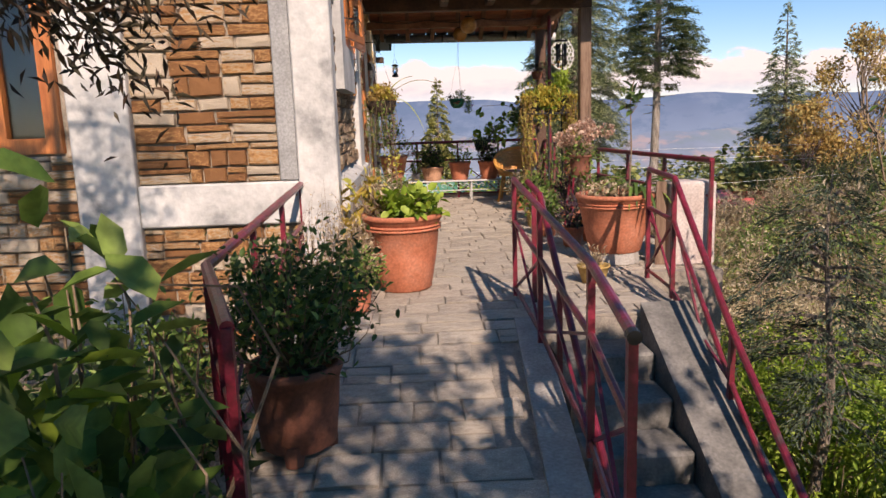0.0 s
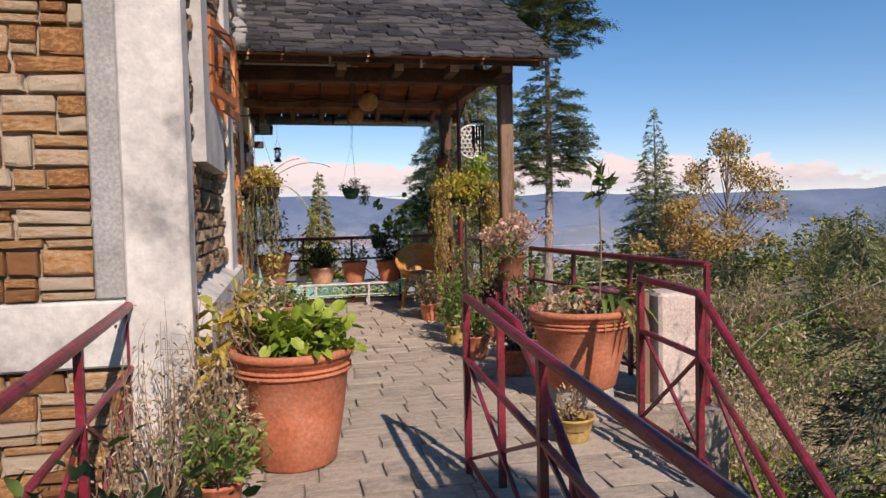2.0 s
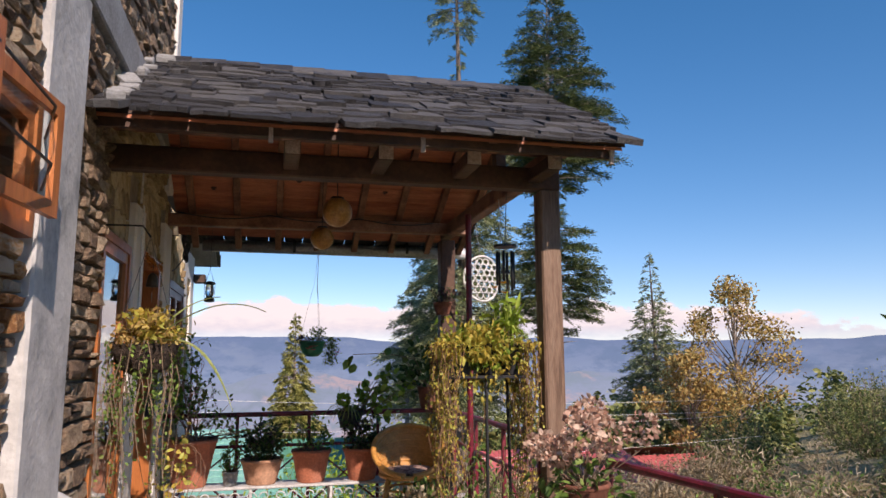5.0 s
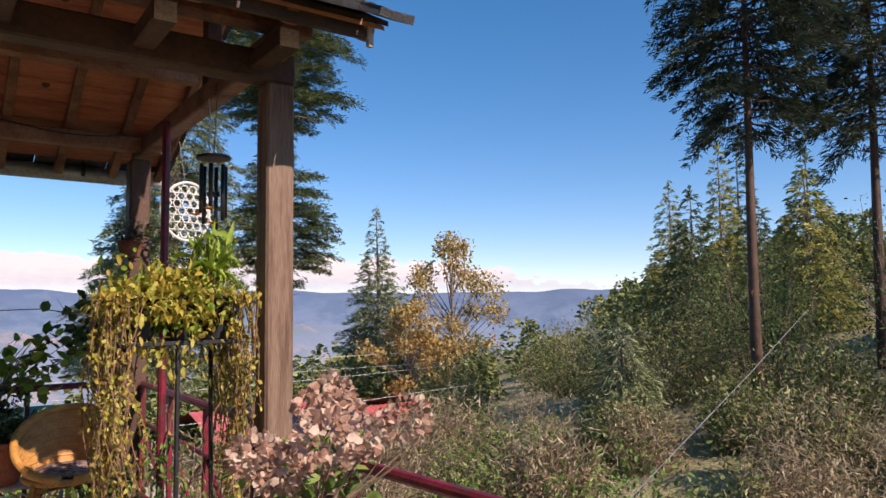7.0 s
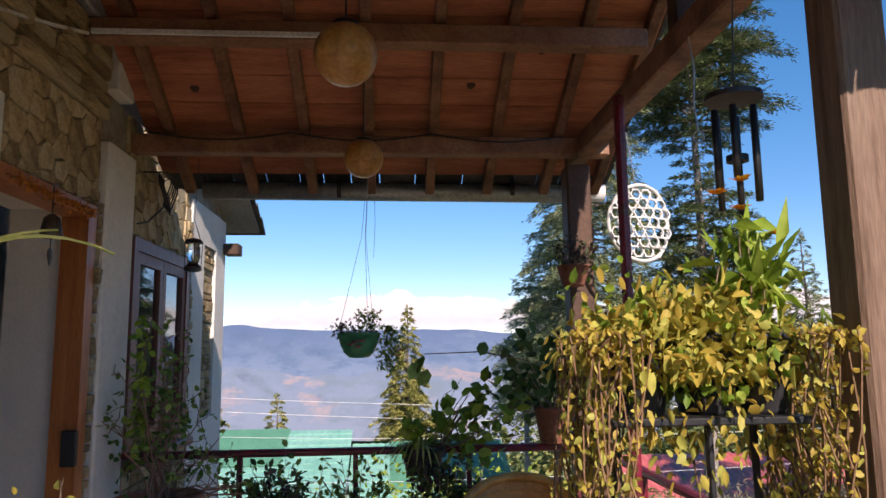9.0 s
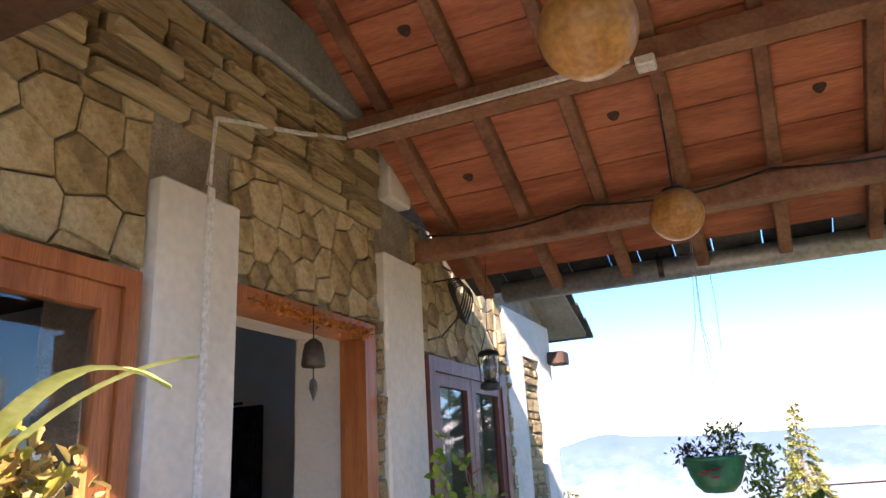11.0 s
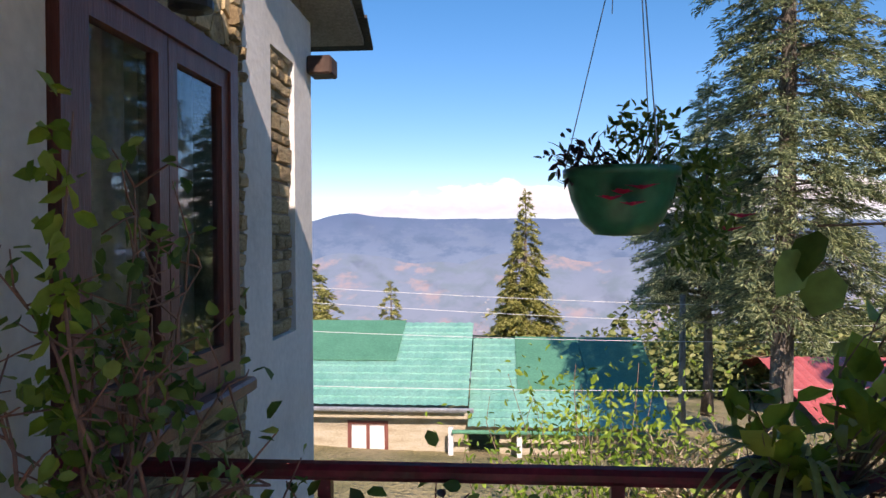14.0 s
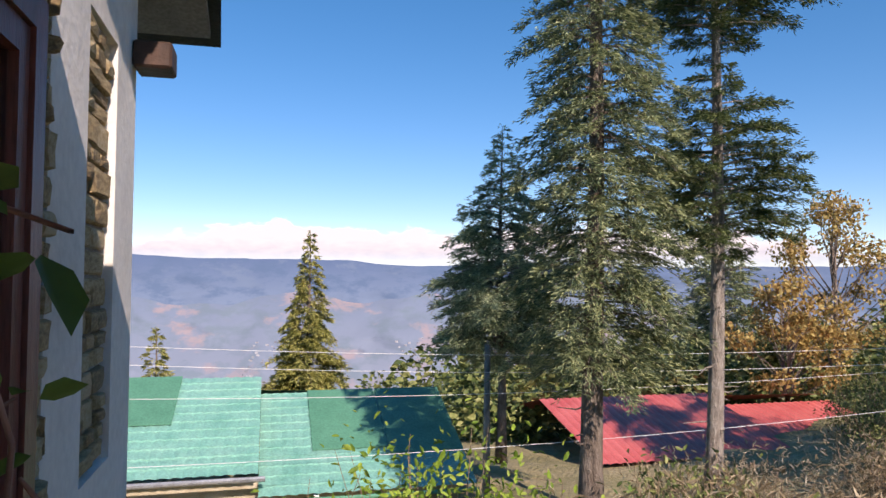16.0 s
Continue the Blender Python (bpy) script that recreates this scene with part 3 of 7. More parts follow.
# ---- setting: terrace, walkway, stairs ----

def edge_x(y):
    return 0.35 + (0.69 - 0.43) * (y - 1.38) / (4.77 - 1.38) + 0.14


RAMP = 0.08


def ramp_z(y):
    """The walkway climbs gently to the terrace."""
    return -RAMP * max(0.0, 4.48 - y)


g = Geo()
slab(g, [(-0.95, -4.0, ramp_z(-4) - 0.02), (edge_x(-4), -4.0, ramp_z(-4) - 0.02), (edge_x(4.48), 4.48, -0.02), (-0.95, 4.48, -0.02)], 1.6)
walkway = structure("walkway", g, M_JOINT, "stone-paved walkway between red railings")
g = Geo().box(-0.655, 1.86, 4.485, 5.745, -2.2, -0.02).box(-0.655, 2.60, 5.75, 12.28, -2.2, -0.02)
terrace = structure("terrace_floor", g, M_JOINT, "stone-paved terrace floor under the porch")
structure("trim_kerb_terrace", Geo().box(-0.55, 2.5, 12.12, 12.27, -0.015, 0.06, 0.012), M_CEMENT, "low cement kerb at the terrace end")
steps = thing("stairs", "worn cement steps going down beside the walkway", "stairs", kind="structure")
for k in range(10):
    y1 = 4.48 - 0.335 * k
    z = -0.17 * (k + 1)
    part("step", Geo().box(0.86, 1.47, y1 - 0.335, y1 - 0.002, z - 0.9, z, 0.018), M_STEP, steps)
part("side_wall", Geo().add([(1.475, 1.1, -1.66), (1.80, 1.1, -1.66), (1.80, 4.48, 0.07), (1.475, 4.48, 0.07), (1.475, 1.1, -3), (1.80, 1.1, -3), (1.80, 4.48, -3), (1.475, 4.48, -3)],
     [(0, 1, 2, 3), (0, 4, 5, 1), (1, 5, 6, 2), (2, 6, 7, 3), (3, 7, 4, 0)]), M_STEP, steps)
structure("pedestal_wall", Geo().box(2.22, 2.60, 5.92, 6.22, -0.015, 0.72, 0.02), mat("pink_plaster", [(0.42, 0.33, 0.29), (0.58, 0.5, 0.45)], 0.9, 4, 50, 0.4), "stained pinkish plaster pedestal by the stairs")


# ---- railings ----
def railing(label, pts, heights, feet, posts_per=1, mid=0.30, r=0.024, braces=True, group=""):
    """A pipe railing through pts; each bay has posts, a lower pipe and crossed flat bars."""
    rail = thing("railing", label, "railing", group=group)
    tops = [Vector((x, y, h)) for (x, y), h in zip(pts, heights)]
    part("top_rail", Geo().tube(tops, r, 10), M_RED, rail)
    for a, b, fa, fb in zip(tops[:-1], tops[1:], feet[:-1], feet[1:]):
        n = max(1, posts_per)
        part("middle_rail", Geo().tube([a - Vector((0, 0, mid)), b - Vector((0, 0, mid))], 0.016, 8), M_RED, rail)
        part("bottom_rail", Geo().tube([(a.x, a.y, fa + 0.07), (b.x, b.y, fb + 0.07)], 0.014, 6), M_RED, rail)
        for k in range(n):
            p, q = a.lerp(b, k / n), a.lerp(b, (k + 1) / n)
            zp, zq = fa + (fb - fa) * k / n, fa + (fb - fa) * (k + 1) / n
            part("post", Geo().tube([(p.x, p.y, zp), p], 0.022, 4), M_RED, rail)
            if braces:
                part("brace", Geo().tube([(p.x, p.y, zp + 0.07), q - Vector((0, 0, mid))], 0.011, 4), M_RED, rail)
                part("brace", Geo().tube([(q.x + 0.012, q.y, zq + 0.07), p + Vector((0.012, 0, -mid))], 0.011, 4), M_RED, rail)
    e = tops[-1]
    part("post", Geo().tube([(e.x, e.y, feet[-1]), e], 0.022, 4), M_RED, rail)
    return rail


rw = railing("maroon pipe railing with crossed bars beside the walkway", [(0.637, 2.0), (0.70, 2.75), (0.72, 4.02), (0.725, 5.08)], [0.648, 0.715, 0.79, 0.865], [-0.19, -0.13, -0.03, 0.0], posts_per=1, r=0.021)
part("end_cap", Geo().tube([(0.634, 1.965, 0.645), (0.637, 2.002, 0.648)], 0.024, 12), M_BLACK, rw)
railing("worn maroon pipe railing with crossed bars by the shrubs", [(-0.60, 2.08), (-0.85, 2.78), (-0.86, 5.42)], [0.70, 0.76, 0.86], [-0.20, -0.14, 0.0], posts_per=3)
lh = thing("handrail", "maroon inner handrail running down the stairs", "railing")
part("top_rail", Geo().tube([(0.80, 4.92, 0.86), (0.83, 4.62, 0.80), (0.85, 1.3, -1.52)], 0.021, 10), M_RED, lh)
for y in (4.88, 4.02, 3.15, 2.3, 1.45):
    zt = 0.80 - 0.70 * max(0, 4.62 - y)
    part("post", Geo().tube([(0.835, y, zt - 0.88), (0.835, y, zt)], 0.022, 4), M_RED, lh)
railing("maroon stair railing sloping down to the garden", [(1.853, 5.477), (1.81, 4.81), (1.76, 3.73), (1.75, 2.55), (1.75, 1.2)], [0.875, 0.86, 0.08, -0.74, -1.66], [0.0, 0.0, -0.74, -1.56, -2.45], posts_per=1, r=0.021)
railing("maroon pipe railing along the terrace edge", [(2.52, 5.86), (2.25, 8.5)], [0.90, 0.90], [0.0, 0.0], posts_per=3)
railing("maroon pipe railing with crossed bars at the terrace end", [(-0.60, 12.06), (0.10, 12.06), (0.785, 12.06), (1.47, 12.06), (2.14, 12.06)], [0.94] * 5, [0.0] * 5)
railing("maroon side railing between the porch posts", [(2.27, 9.62), (2.27, 12.06)], [0.92, 0.92], [0.0, 0.0], posts_per=3)

# ---- porch ----
RX0, RX1, RY, RZ = -0.60, 2.62, 10.60, 3.92
EY0, EY1 = 8.72, 12.74
SN, SF = 0.56, 0.52


def roof_z(y):
    return RZ - (SN * (RY - y) if y < RY else SF * (y - RY))


porch = thing("porch_roof", "open timber porch roof covered in dark slates", "porch roof", kind="structure")


def beam(name, a, b, w, h, material, parent):
    """A squared beam from a to b (its top centre line), w wide, h deep."""
    a, b = Vector(a), Vector(b)
    d = (b - a).normalized()
    s = d.cross(Vector((0, 0, 1))).normalized() * w / 2
    u = s.cross(d).normalized()
    u = u if u.z > 0 else -u
    q = [a - s, a + s, a + s - u * h, a - s - u * h, b - s, b + s, b + s - u * h, b - s - u * h]
    bm = bmesh.new()
    vs = [bm.verts.new(p) for p in q]
    for f in ((0, 3, 2, 1), (4, 5, 6, 7), (0, 1, 5, 4), (1, 2, 6, 5), (2, 3, 7, 6), (3, 0, 4, 7)):
        bm.faces.new([vs[i] for i in f])
    bmesh.ops.bevel(bm, geom=list(bm.edges), offset=min(w, h) * 0.09, segments=1, affect="EDGES")
    bm.verts.index_update()
    g = Geo().add([v.co[:] for v in bm.verts], [[v.index for v in f.verts] for f in bm.faces])
    bm.free()
    return part(name, g, material, parent)


M_BEAM = mat("porch_beam_wood", [(0.13, 0.055, 0.030), (0.25, 0.115, 0.065), (0.32, 0.165, 0.095)], 0.65, 5, 50, 0.35, vary=0.1)
# ceiling boards, each between two rafters' lines
k = 0
for y0, y1 in ((EY0 + 0.06, RY - 0.005), (RY + 0.005, EY1 - 0.14)):
    n = 10
    for i in range(n):
        ya, yb = y0 + (y1 - y0) * i / n + 0.004, y0 + (y1 - y0) * (i + 1) / n - 0.004
        g = Geo()
        za, zb = roof_z(ya) - 0.075, roof_z(yb) - 0.075
        slab(g, [(RX0 + 0.01, ya, za), (RX1 - 0.05, ya, za), (RX1 - 0.05, yb, zb), (RX0 + 0.01, yb, zb)], 0.02)
        part("ceiling_board", g, M_BOARD, porch)
    g = Geo()
    slab(g, [(RX0 + 0.01, y0, roof_z(y0) - 0.045), (RX1 - 0.03, y0, roof_z(y0) - 0.045), (RX1 - 0.03, y1, roof_z(y1) - 0.045), (RX0 + 0.01, y1, roof_z(y1) - 0.045)], 0.025)
    part("roof_underlay", g, M_WOODD, porch)
for x in (-0.42, 0.02, 0.44, 0.86, 1.28, 1.70, 2.12, 2.50):
    beam("rafter", (x, EY0 + 0.08, roof_z(EY0 + 0.08) - 0.097), (x, RY - 0.01, RZ - 0.10), 0.065, 0.07, M_BEAM, porch)
    beam("rafter", (x, RY + 0.01, RZ - 0.10), (x, EY1 - 0.02, roof_z(EY1 - 0.02) - 0.097), 0.065, 0.07, M_BEAM, porch)
for y in (9.35, 11.38, 12.16):
    z = roof_z(y) - 0.185
    beam("purlin", (RX0 - 0.05, y, z), (2.45, y, z), 0.11, 0.12, M_BEAM, porch)
beam("ridge_beam", (RX0 - 0.05, RY, RZ - 0.19), (2.5, RY, RZ - 0.19), 0.12, 0.14, M_BEAM, porch)
beam("front_beam", (RX0 - 0.05, 9.47, 2.84), (2.4, 9.47, 2.84), 0.12, 0.16, M_WOODD, porch)
beam("side_beam", (2.28, 9.2, 2.93), (2.28, 12.45, 2.93), 0.11, 0.14, M_BEAM, porch)
beam("fascia", (RX0, EY0 + 0.10, 2.86), (RX1 - 0.1, EY0 + 0.10, 2.86), 0.03, 0.10, M_WOODD, porch)
beam("king_post", (2.28, RY, 2.9), (2.281, RY, 3.6), 0.1, 0.1, M_WOODD, porch)
for x in (0.48, 1.06, 1.64, 2.2):
    b = beam("outlooker", (x, 9.03, 2.82), (x, 9.6, 2.82), 0.10, 0.095, M_WOODD, porch)
    part("cut_end", Geo().box(x - 0.046, x + 0.046, 9.022, 9.03, 2.73, 2.815), mat("pale_end_grain", [(0.35, 0.27, 0.21), (0.5, 0.41, 0.34)], 0.8, 20, 80, 0.2), b)
for x in (0.35, 1.25, 2.5):
    part("bracket", Geo().tube([(x, 8.80, 2.86), (x, 8.80, 2.72)], 0.018, 4), mat("pale_end_grain", [], 0), porch)
for nm, x0, x1, y0, y1, z1, mt in (("porch_post", 2.245, 2.395, 9.41, 9.56, 2.68, M_WOODP), ("porch_post", 2.15, 2.31, 12.10, 12.26, 2.74, M_WOODD)):
    p = thing(nm, "square weathered timber post of the porch", "post", group="porch posts")
    part("shaft", Geo().box(x0, x1, y0, y1, -0.015, z1, 0.012), mt, p)
p = thing("pole", "thin rusty iron pole beside the planter", "pole")
part("shaft", Geo().tube([(2.15, 11.0, -0.015), (2.15, 11.0, 2.80)], 0.028, 10), M_RED, p)

M_KNOT = mat("dark_wood_knot", [(0.035, 0.014, 0.010), (0.10, 0.035, 0.02)], 0.6, 30, 90, 0.2)
q = np.random.default_rng(77)
for x, y in ((-0.15, 11.1), (0.22, 10.9), (0.62, 11.75), (1.08, 10.95), (1.52, 11.1), (1.9, 11.6), (-0.2, 11.9), (0.2, 9.9), (1.1, 9.75), (1.95, 10.1), (1.5, 11.85), (0.68, 10.3)):
    sl = -SF if y > RY else SN
    part("knot", Geo().lathe([(0.001, 0.004), (0.018 + 0.012 * q.random(), 0.003), (0.024 + 0.012 * q.random(), 0.0), (0.001, -0.001)], 12, wob=0.12), M_KNOT, porch, at=Matrix.Translation((x, y, roof_z(y) - 0.0975)) @ Matrix.Rotation(math.atan(sl), 4, "X") @ Matrix.Rotation(math.pi, 4, "X"))

# gutter
gutter = thing("gutter", "grey tin gutter pipe under the porch eave", "gutter")
part("pipe", Geo().tube([(-0.36, 12.82, 2.715), (2.36, 12.80, 2.69)], 0.068, 14), M_TIN, gutter, smooth=True)
part("pipe_end", Geo().tube([(2.37, 12.78, 2.70), (2.60, 12.77, 2.69)], 0.068, 14), M_WHITE, gutter, "bright white pipe end", smooth=True)
for x in (0.62, 1.9):
    part("strap", Geo().tube([(x, 12.79, 2.645), (x, 12.79, 2.66), (x, 12.70, 2.92)], 0.012, 5), M_BLACK, gutter)
    part("collar", Geo().tube([(x - 0.015, 12.79, 2.72), (x + 0.015, 12.79, 2.72)], 0.072, 14), M_BLACK, gutter)


# ---- openings ----
def casement(name, label, axis_x0, y0, y1, z0, z1, sashes, material, fw=0.07, glass_parts=True):
    """A wooden window in the east wall: outer frame, sashes with stiles, and panes."""
    w = thing(name, label, "window", kind="structure")
    x0, x1 = axis_x0 - 0.07, axis_x0
    part("window_frame", sheet("x", x0, x1, y0 + 0.003, y1 - 0.003, z0 + 0.003, z1 - 0.003, [(y0 + fw, y1 - fw, z0 + fw, z1 - fw)]), material, w)
    ya, yb, za, zb = y0 + fw, y1 - fw, z0 + fw, z1 - fw
    n = sashes
    for k in range(n):
        a, b = ya + (yb - ya) * k / n + 0.003, ya + (yb - ya) * (k + 1) / n - 0.003
        s = part("sash", sheet("x", x0 + 0.012, x1 - 0.012, a, b, za + 0.003, zb - 0.003, [(a + 0.065, b - 0.065, za + 0.075, zb - 0.075)]), material, w)
        pane = part("pane", Geo().box(x0 + 0.03, x0 + 0.036, a + 0.06, b - 0.06, za + 0.07, zb - 0.07), M_GLASS, s)
        pane.visible_shadow = False
    return w


w = casement("window_1", "orange wooden window with its sashes standing ajar", -0.56, *W1, 2, M_VARN, 0.06)
for y, turn in ((6.30, 9), (7.06, 6)):
    leaf = part("open_sash", sheet("x", -0.015, 0.015, 0.0, 0.66, 0.0, 0.46, [(0.06, 0.60, 0.06, 0.40)]), M_VARN, w, at=pose(-0.53, y, 2.035, 0, 0, -turn))
    pane = part("pane", Geo().box(-0.003, 0.003, 0.05, 0.61, 0.05, 0.41), M_GLASS, leaf)
    pane.visible_shadow = False
for z in (2.18, 2.40):
    part("grille_bar", Geo().tube([(-0.53, 6.2, z), (-0.42, 6.5, z + 0.02), (-0.42, 7.5, z + 0.02), (-0.56, 7.87, z)], 0.006, 5), M_BLACK, w)
casement("window_2", "varnished orange wooden window beside the door", -0.60, *WA, 1, M_VARN, 0.06)
w = casement("window_3", "brown wooden double casement with reflecting glass", -0.59, *W2, 2, M_BRWOOD, 0.085)
part("sill", Geo().box(-0.72, -0.53, 12.09, 13.40, 0.84, 0.90, 0.012), M_BRWOOD, w)
w = thing("window_4", "orange wooden window in the front wall", "window", kind="structure")
part("window_frame", sheet("y", 5.47, 5.55, FW[0] + 0.003, FW[1] - 0.003, FW[2] + 0.003, FW[3] - 0.003, [(-3.5, -3.1, 1.27, 2.33), (-3.02, -2.74, 1.27, 2.33)]), M_VARN, w)
part("pane", Geo().box(-3.5, -2.72, 5.52, 5.527, 1.25, 2.35), M_GLASS, w)
w = thing("window_5", "dark framed gable window of the room", "window", kind="structure")
part("window_frame", sheet("y", 14.36, 14.46, GW[0], GW[1], GW[2], GW[3], [(-6.0, -4.85, 0.72, 2.05), (-4.72, -3.95, 0.72, 2.05), (-6.0, -4.85, 2.2, 2.56), (-4.72, -3.9, 2.2, 2.56), (-6.0, -3.9, 2.66, 3.42)]), M_WOODD, w)
pane = part("pane", Geo().box(GW[0] + 0.02, GW[1] - 0.02, 14.40, 14.406, GW[2] + 0.02, GW[3] - 0.02), M_GLASS, w)
pane.visible_shadow = False
part("sloping_brace", Geo().tube([(-5.2, 14.30, 2.55), (-4.25, 14.30, 3.55)], 0.07, 4), M_WOODD, w)
dframe = thing("door_1", "open doorway with an orange varnished frame", "door", kind="structure")
part("door_frame", sheet("x", -0.74, -0.60, DR[0] + 0.003, DR[1] - 0.003, DR[2], DR[3] - 0.003, [(DR[0] + 0.055, DR[1] - 0.10, -1, DR[3] - 0.075)]), M_VARN, dframe)
part("lining", sheet("x", -1.05, -0.745, DR[0] + 0.002, DR[1] - 0.002, 0.0, DR[3] - 0.002, [(DR[0] + 0.02, DR[1] - 0.02, -1, DR[3] - 0.02)]), M_CREAM, dframe, "cream plastered door reveal")
part("latch", Geo().box(-0.66, -0.585, 11.415, 11.45, 0.98, 1.16, 0.006), M_BLACK, dframe)


# ---- plants: generators ----
def unit(v):
    v = np.asarray(v, float)
    return v / (np.linalg.norm(v, axis=-1, keepdims=True) + 1e-9)


def conifer(name, label, x, y, z0, height, profile, needles, seed, n_branch=120, twig=14, leaf=0.13, droop=0.3, rise=0.15, trunk_r=0.2, lean=(0, 0), group="", bark=None, stubs=0, blade=0.17):
    """A cedar or fir: tapered trunk, limbs set by profile (height, reach), side twigs along each limb, needles along each twig."""
    g = np.random.default_rng(seed)
    t = thing(name, label, "tree", pose(x, y, z0), group)
    bark = bark or M_BARK
    top = np.array([lean[0], lean[1], height])

    def axis(z):
        u = z / height
        return np.array([top[0] * u + 0.05 * math.sin(7 * u + seed), top[1] * u + 0.05 * math.cos(5 * u), z])

    us = np.linspace(0, 1, 12)
    part("trunk", Geo().tube([axis(height * u) for u in us], [trunk_r * (1 - 0.95 * u) * (1.3 if u == 0 else 1) for u in us], 10), bark, t, smooth=True)
    pz, pr = [p[0] for p in profile], [p[1] for p in profile]
    zs = np.linspace(pz[0], height - 0.02, 400)
    dens = np.interp(zs, pz, pr) ** 0.7 + 0.05
    cum = np.cumsum(dens) / dens.sum()
    limbs, P, D, S = Geo(), [], [], []
    ang = g.uniform(0, 6.28)
    for k in range(n_branch):
        z = float(np.interp((k + g.random()) / n_branch, cum, zs))
        reach = float(np.interp(z, pz, pr))
        if reach < 0.06:
            continue
        L = reach * g.uniform(0.62, 1.12)
        ang += 2.4 + g.normal(0, 0.35)
        up = rise + 0.55 * max(0.0, (z - pz[0]) / (height - pz[0])) ** 2 + g.normal(0, 0.08)
        dr = droop * g.uniform(0.7, 1.3)
        d = np.array([math.cos(ang), math.sin(ang), 0])
        side = np.array([-d[1], d[0], 0])
        base = axis(z)

        def at(u):
            u = np.asarray(u, float)[..., None]
            return base + d * (L * u) + np.array([0, 0, 1.0]) * (L * (up * u - (dr + up) * u * u))

        if L > 0.35:
            limbs.tube([at(u) for u in (0, 0.35, 0.7, 0.97)], [0.008 + 0.014 * L, 0.006 + 0.009 * L, 0.005 + 0.003 * L, 0.003], 4, False)
        n = max(5, int(twig * (0.4 + L)))
        u = g.uniform(0.10, 1.0, n) ** 0.75
        sg = np.where(g.random(n) < 0.5, -1.0, 1.0)
        ln = (0.10 + 0.36 * L * (1.08 - u)) * g.uniform(0.6, 1.25, n)
        fwd = g.uniform(0.35, 1.0, n)
        w = d * fwd[:, None] + side * (sg * g.uniform(0.25, 1.0, n))[:, None] + np.array([0, 0, 1.0]) * (g.normal(0.02, 0.20, n) - 0.25 * dr)[:, None]
        w = unit(w)
        o = at(u)
        m = np.maximum(3, (ln / leaf * 4.2).astype(int))
        i = np.repeat(np.arange(n), m)
        v = g.random(len(i))
        p = o[i] + w[i] * (ln[i] * v)[:, None]
        p[:, 2] -= dr * 0.5 * ln[i] * v * v
        p += g.normal(0, 0.014 + 0.010 * L, p.shape)
        q = w[i] + side * g.normal(0, 0.42, len(i))[:, None] + d * g.normal(0.15, 0.3, len(i))[:, None] + np.array([0, 0, 1.0]) * g.normal(-0.10 - 0.4 * dr * v, 0.22)[:, None]
        P.append(p), D.append(q), S.append(leaf * (1.1 - 0.35 * v))
    m = 50
    hh = min(0.9, height * 0.08) * g.random(m)
    P.append(np.stack([g.normal(0, 0.03, m) + top[0], g.normal(0, 0.03, m) + top[1], height - hh], 1))
    D.append(np.stack([g.normal(0, 0.6, m), g.normal(0, 0.6, m), g.uniform(0.3, 1, m)], 1)), S.append(leaf * (0.5 + hh))
    for k in range(stubs):
        z = g.uniform(1.2, pz[0])
        a, L = g.uniform(0, 6.28), g.uniform(0.15, 0.65)
        e = axis(z) + np.array([math.cos(a) * L, math.sin(a) * L, -0.12 * L + 0.1 * g.normal()])
        limbs.tube([axis(z), (axis(z) + e) / 2 + g.normal(0, 0.03, 3), e], [0.022, 0.014, 0.005], 5, False)
    part("limbwork", limbs, bark, t)
    part("crown", leaf_mesh("crown", np.concatenate(P), np.concatenate(D), np.concatenate(S), needles, blade, 0.2, 0.75, seed), needles, t)
    return t


def twigs(g, base, tips, r0=0.008, bend=0.15, seed=0, n=4):
    q = np.random.default_rng(seed)
    for tip in tips:
        a, b = np.asarray(base, float) if np.ndim(base) == 1 else np.asarray(base[q.integers(len(base))], float), np.asarray(tip, float)
        off = q.normal(0, bend, 3) * np.linalg.norm(b - a)
        pts = [a + (b - a) * s + off * math.sin(math.pi * s) * 0.6 for s in np.linspace(0, 1, n)]
        g.tube(pts, [r0 * (1 - 0.75 * s) for s in np.linspace(0, 1, n)], 4, False)
    return g


def foliage(parent, centre, rad, n, leaf, material, seed, stems=12, base=None, width=0.5, clump=0.35, stem_mat=None, hang=0.0, name="leaves", r0=0.008, up=0.55, hollow=0.4):
    """Stems from a base to points in an ellipsoid, with leaves clustered round the stem ends."""
    q = np.random.default_rng(seed)
    c, rad = np.asarray(centre, float), np.asarray(rad, float)
    m = max(stems * 3, 20)
    tips = c + unit(q.normal(size=(m, 3))) * (q.uniform(hollow, 1.0, (m, 1)) ** 0.6) * rad
    base = np.asarray(c - np.array([0, 0, rad[2]]) if base is None else base, float)
    if stems:
        part("branchwork", twigs(Geo(), base, tips[:stems], r0, 0.22, seed, 5), stem_mat or M_TWIG, parent)
    i = q.integers(0, m, n)
    s = q.uniform(0.55, 1.0, n)[:, None]
    P = base + (tips[i] - base) * s + q.normal(0, clump * 0.4, (n, 3)) * rad
    P[:, 2] = np.maximum(P[:, 2], base[2] - 0.02 - hang)
    D = unit(tips[i] - base) * 0.5 + q.normal(0, 0.7, (n, 3)) + np.array([0, 0, -0.1 - hang])
    return part(name, leaf_mesh(name, P, D, leaf, material, width, 0.25, up, seed), material, parent)


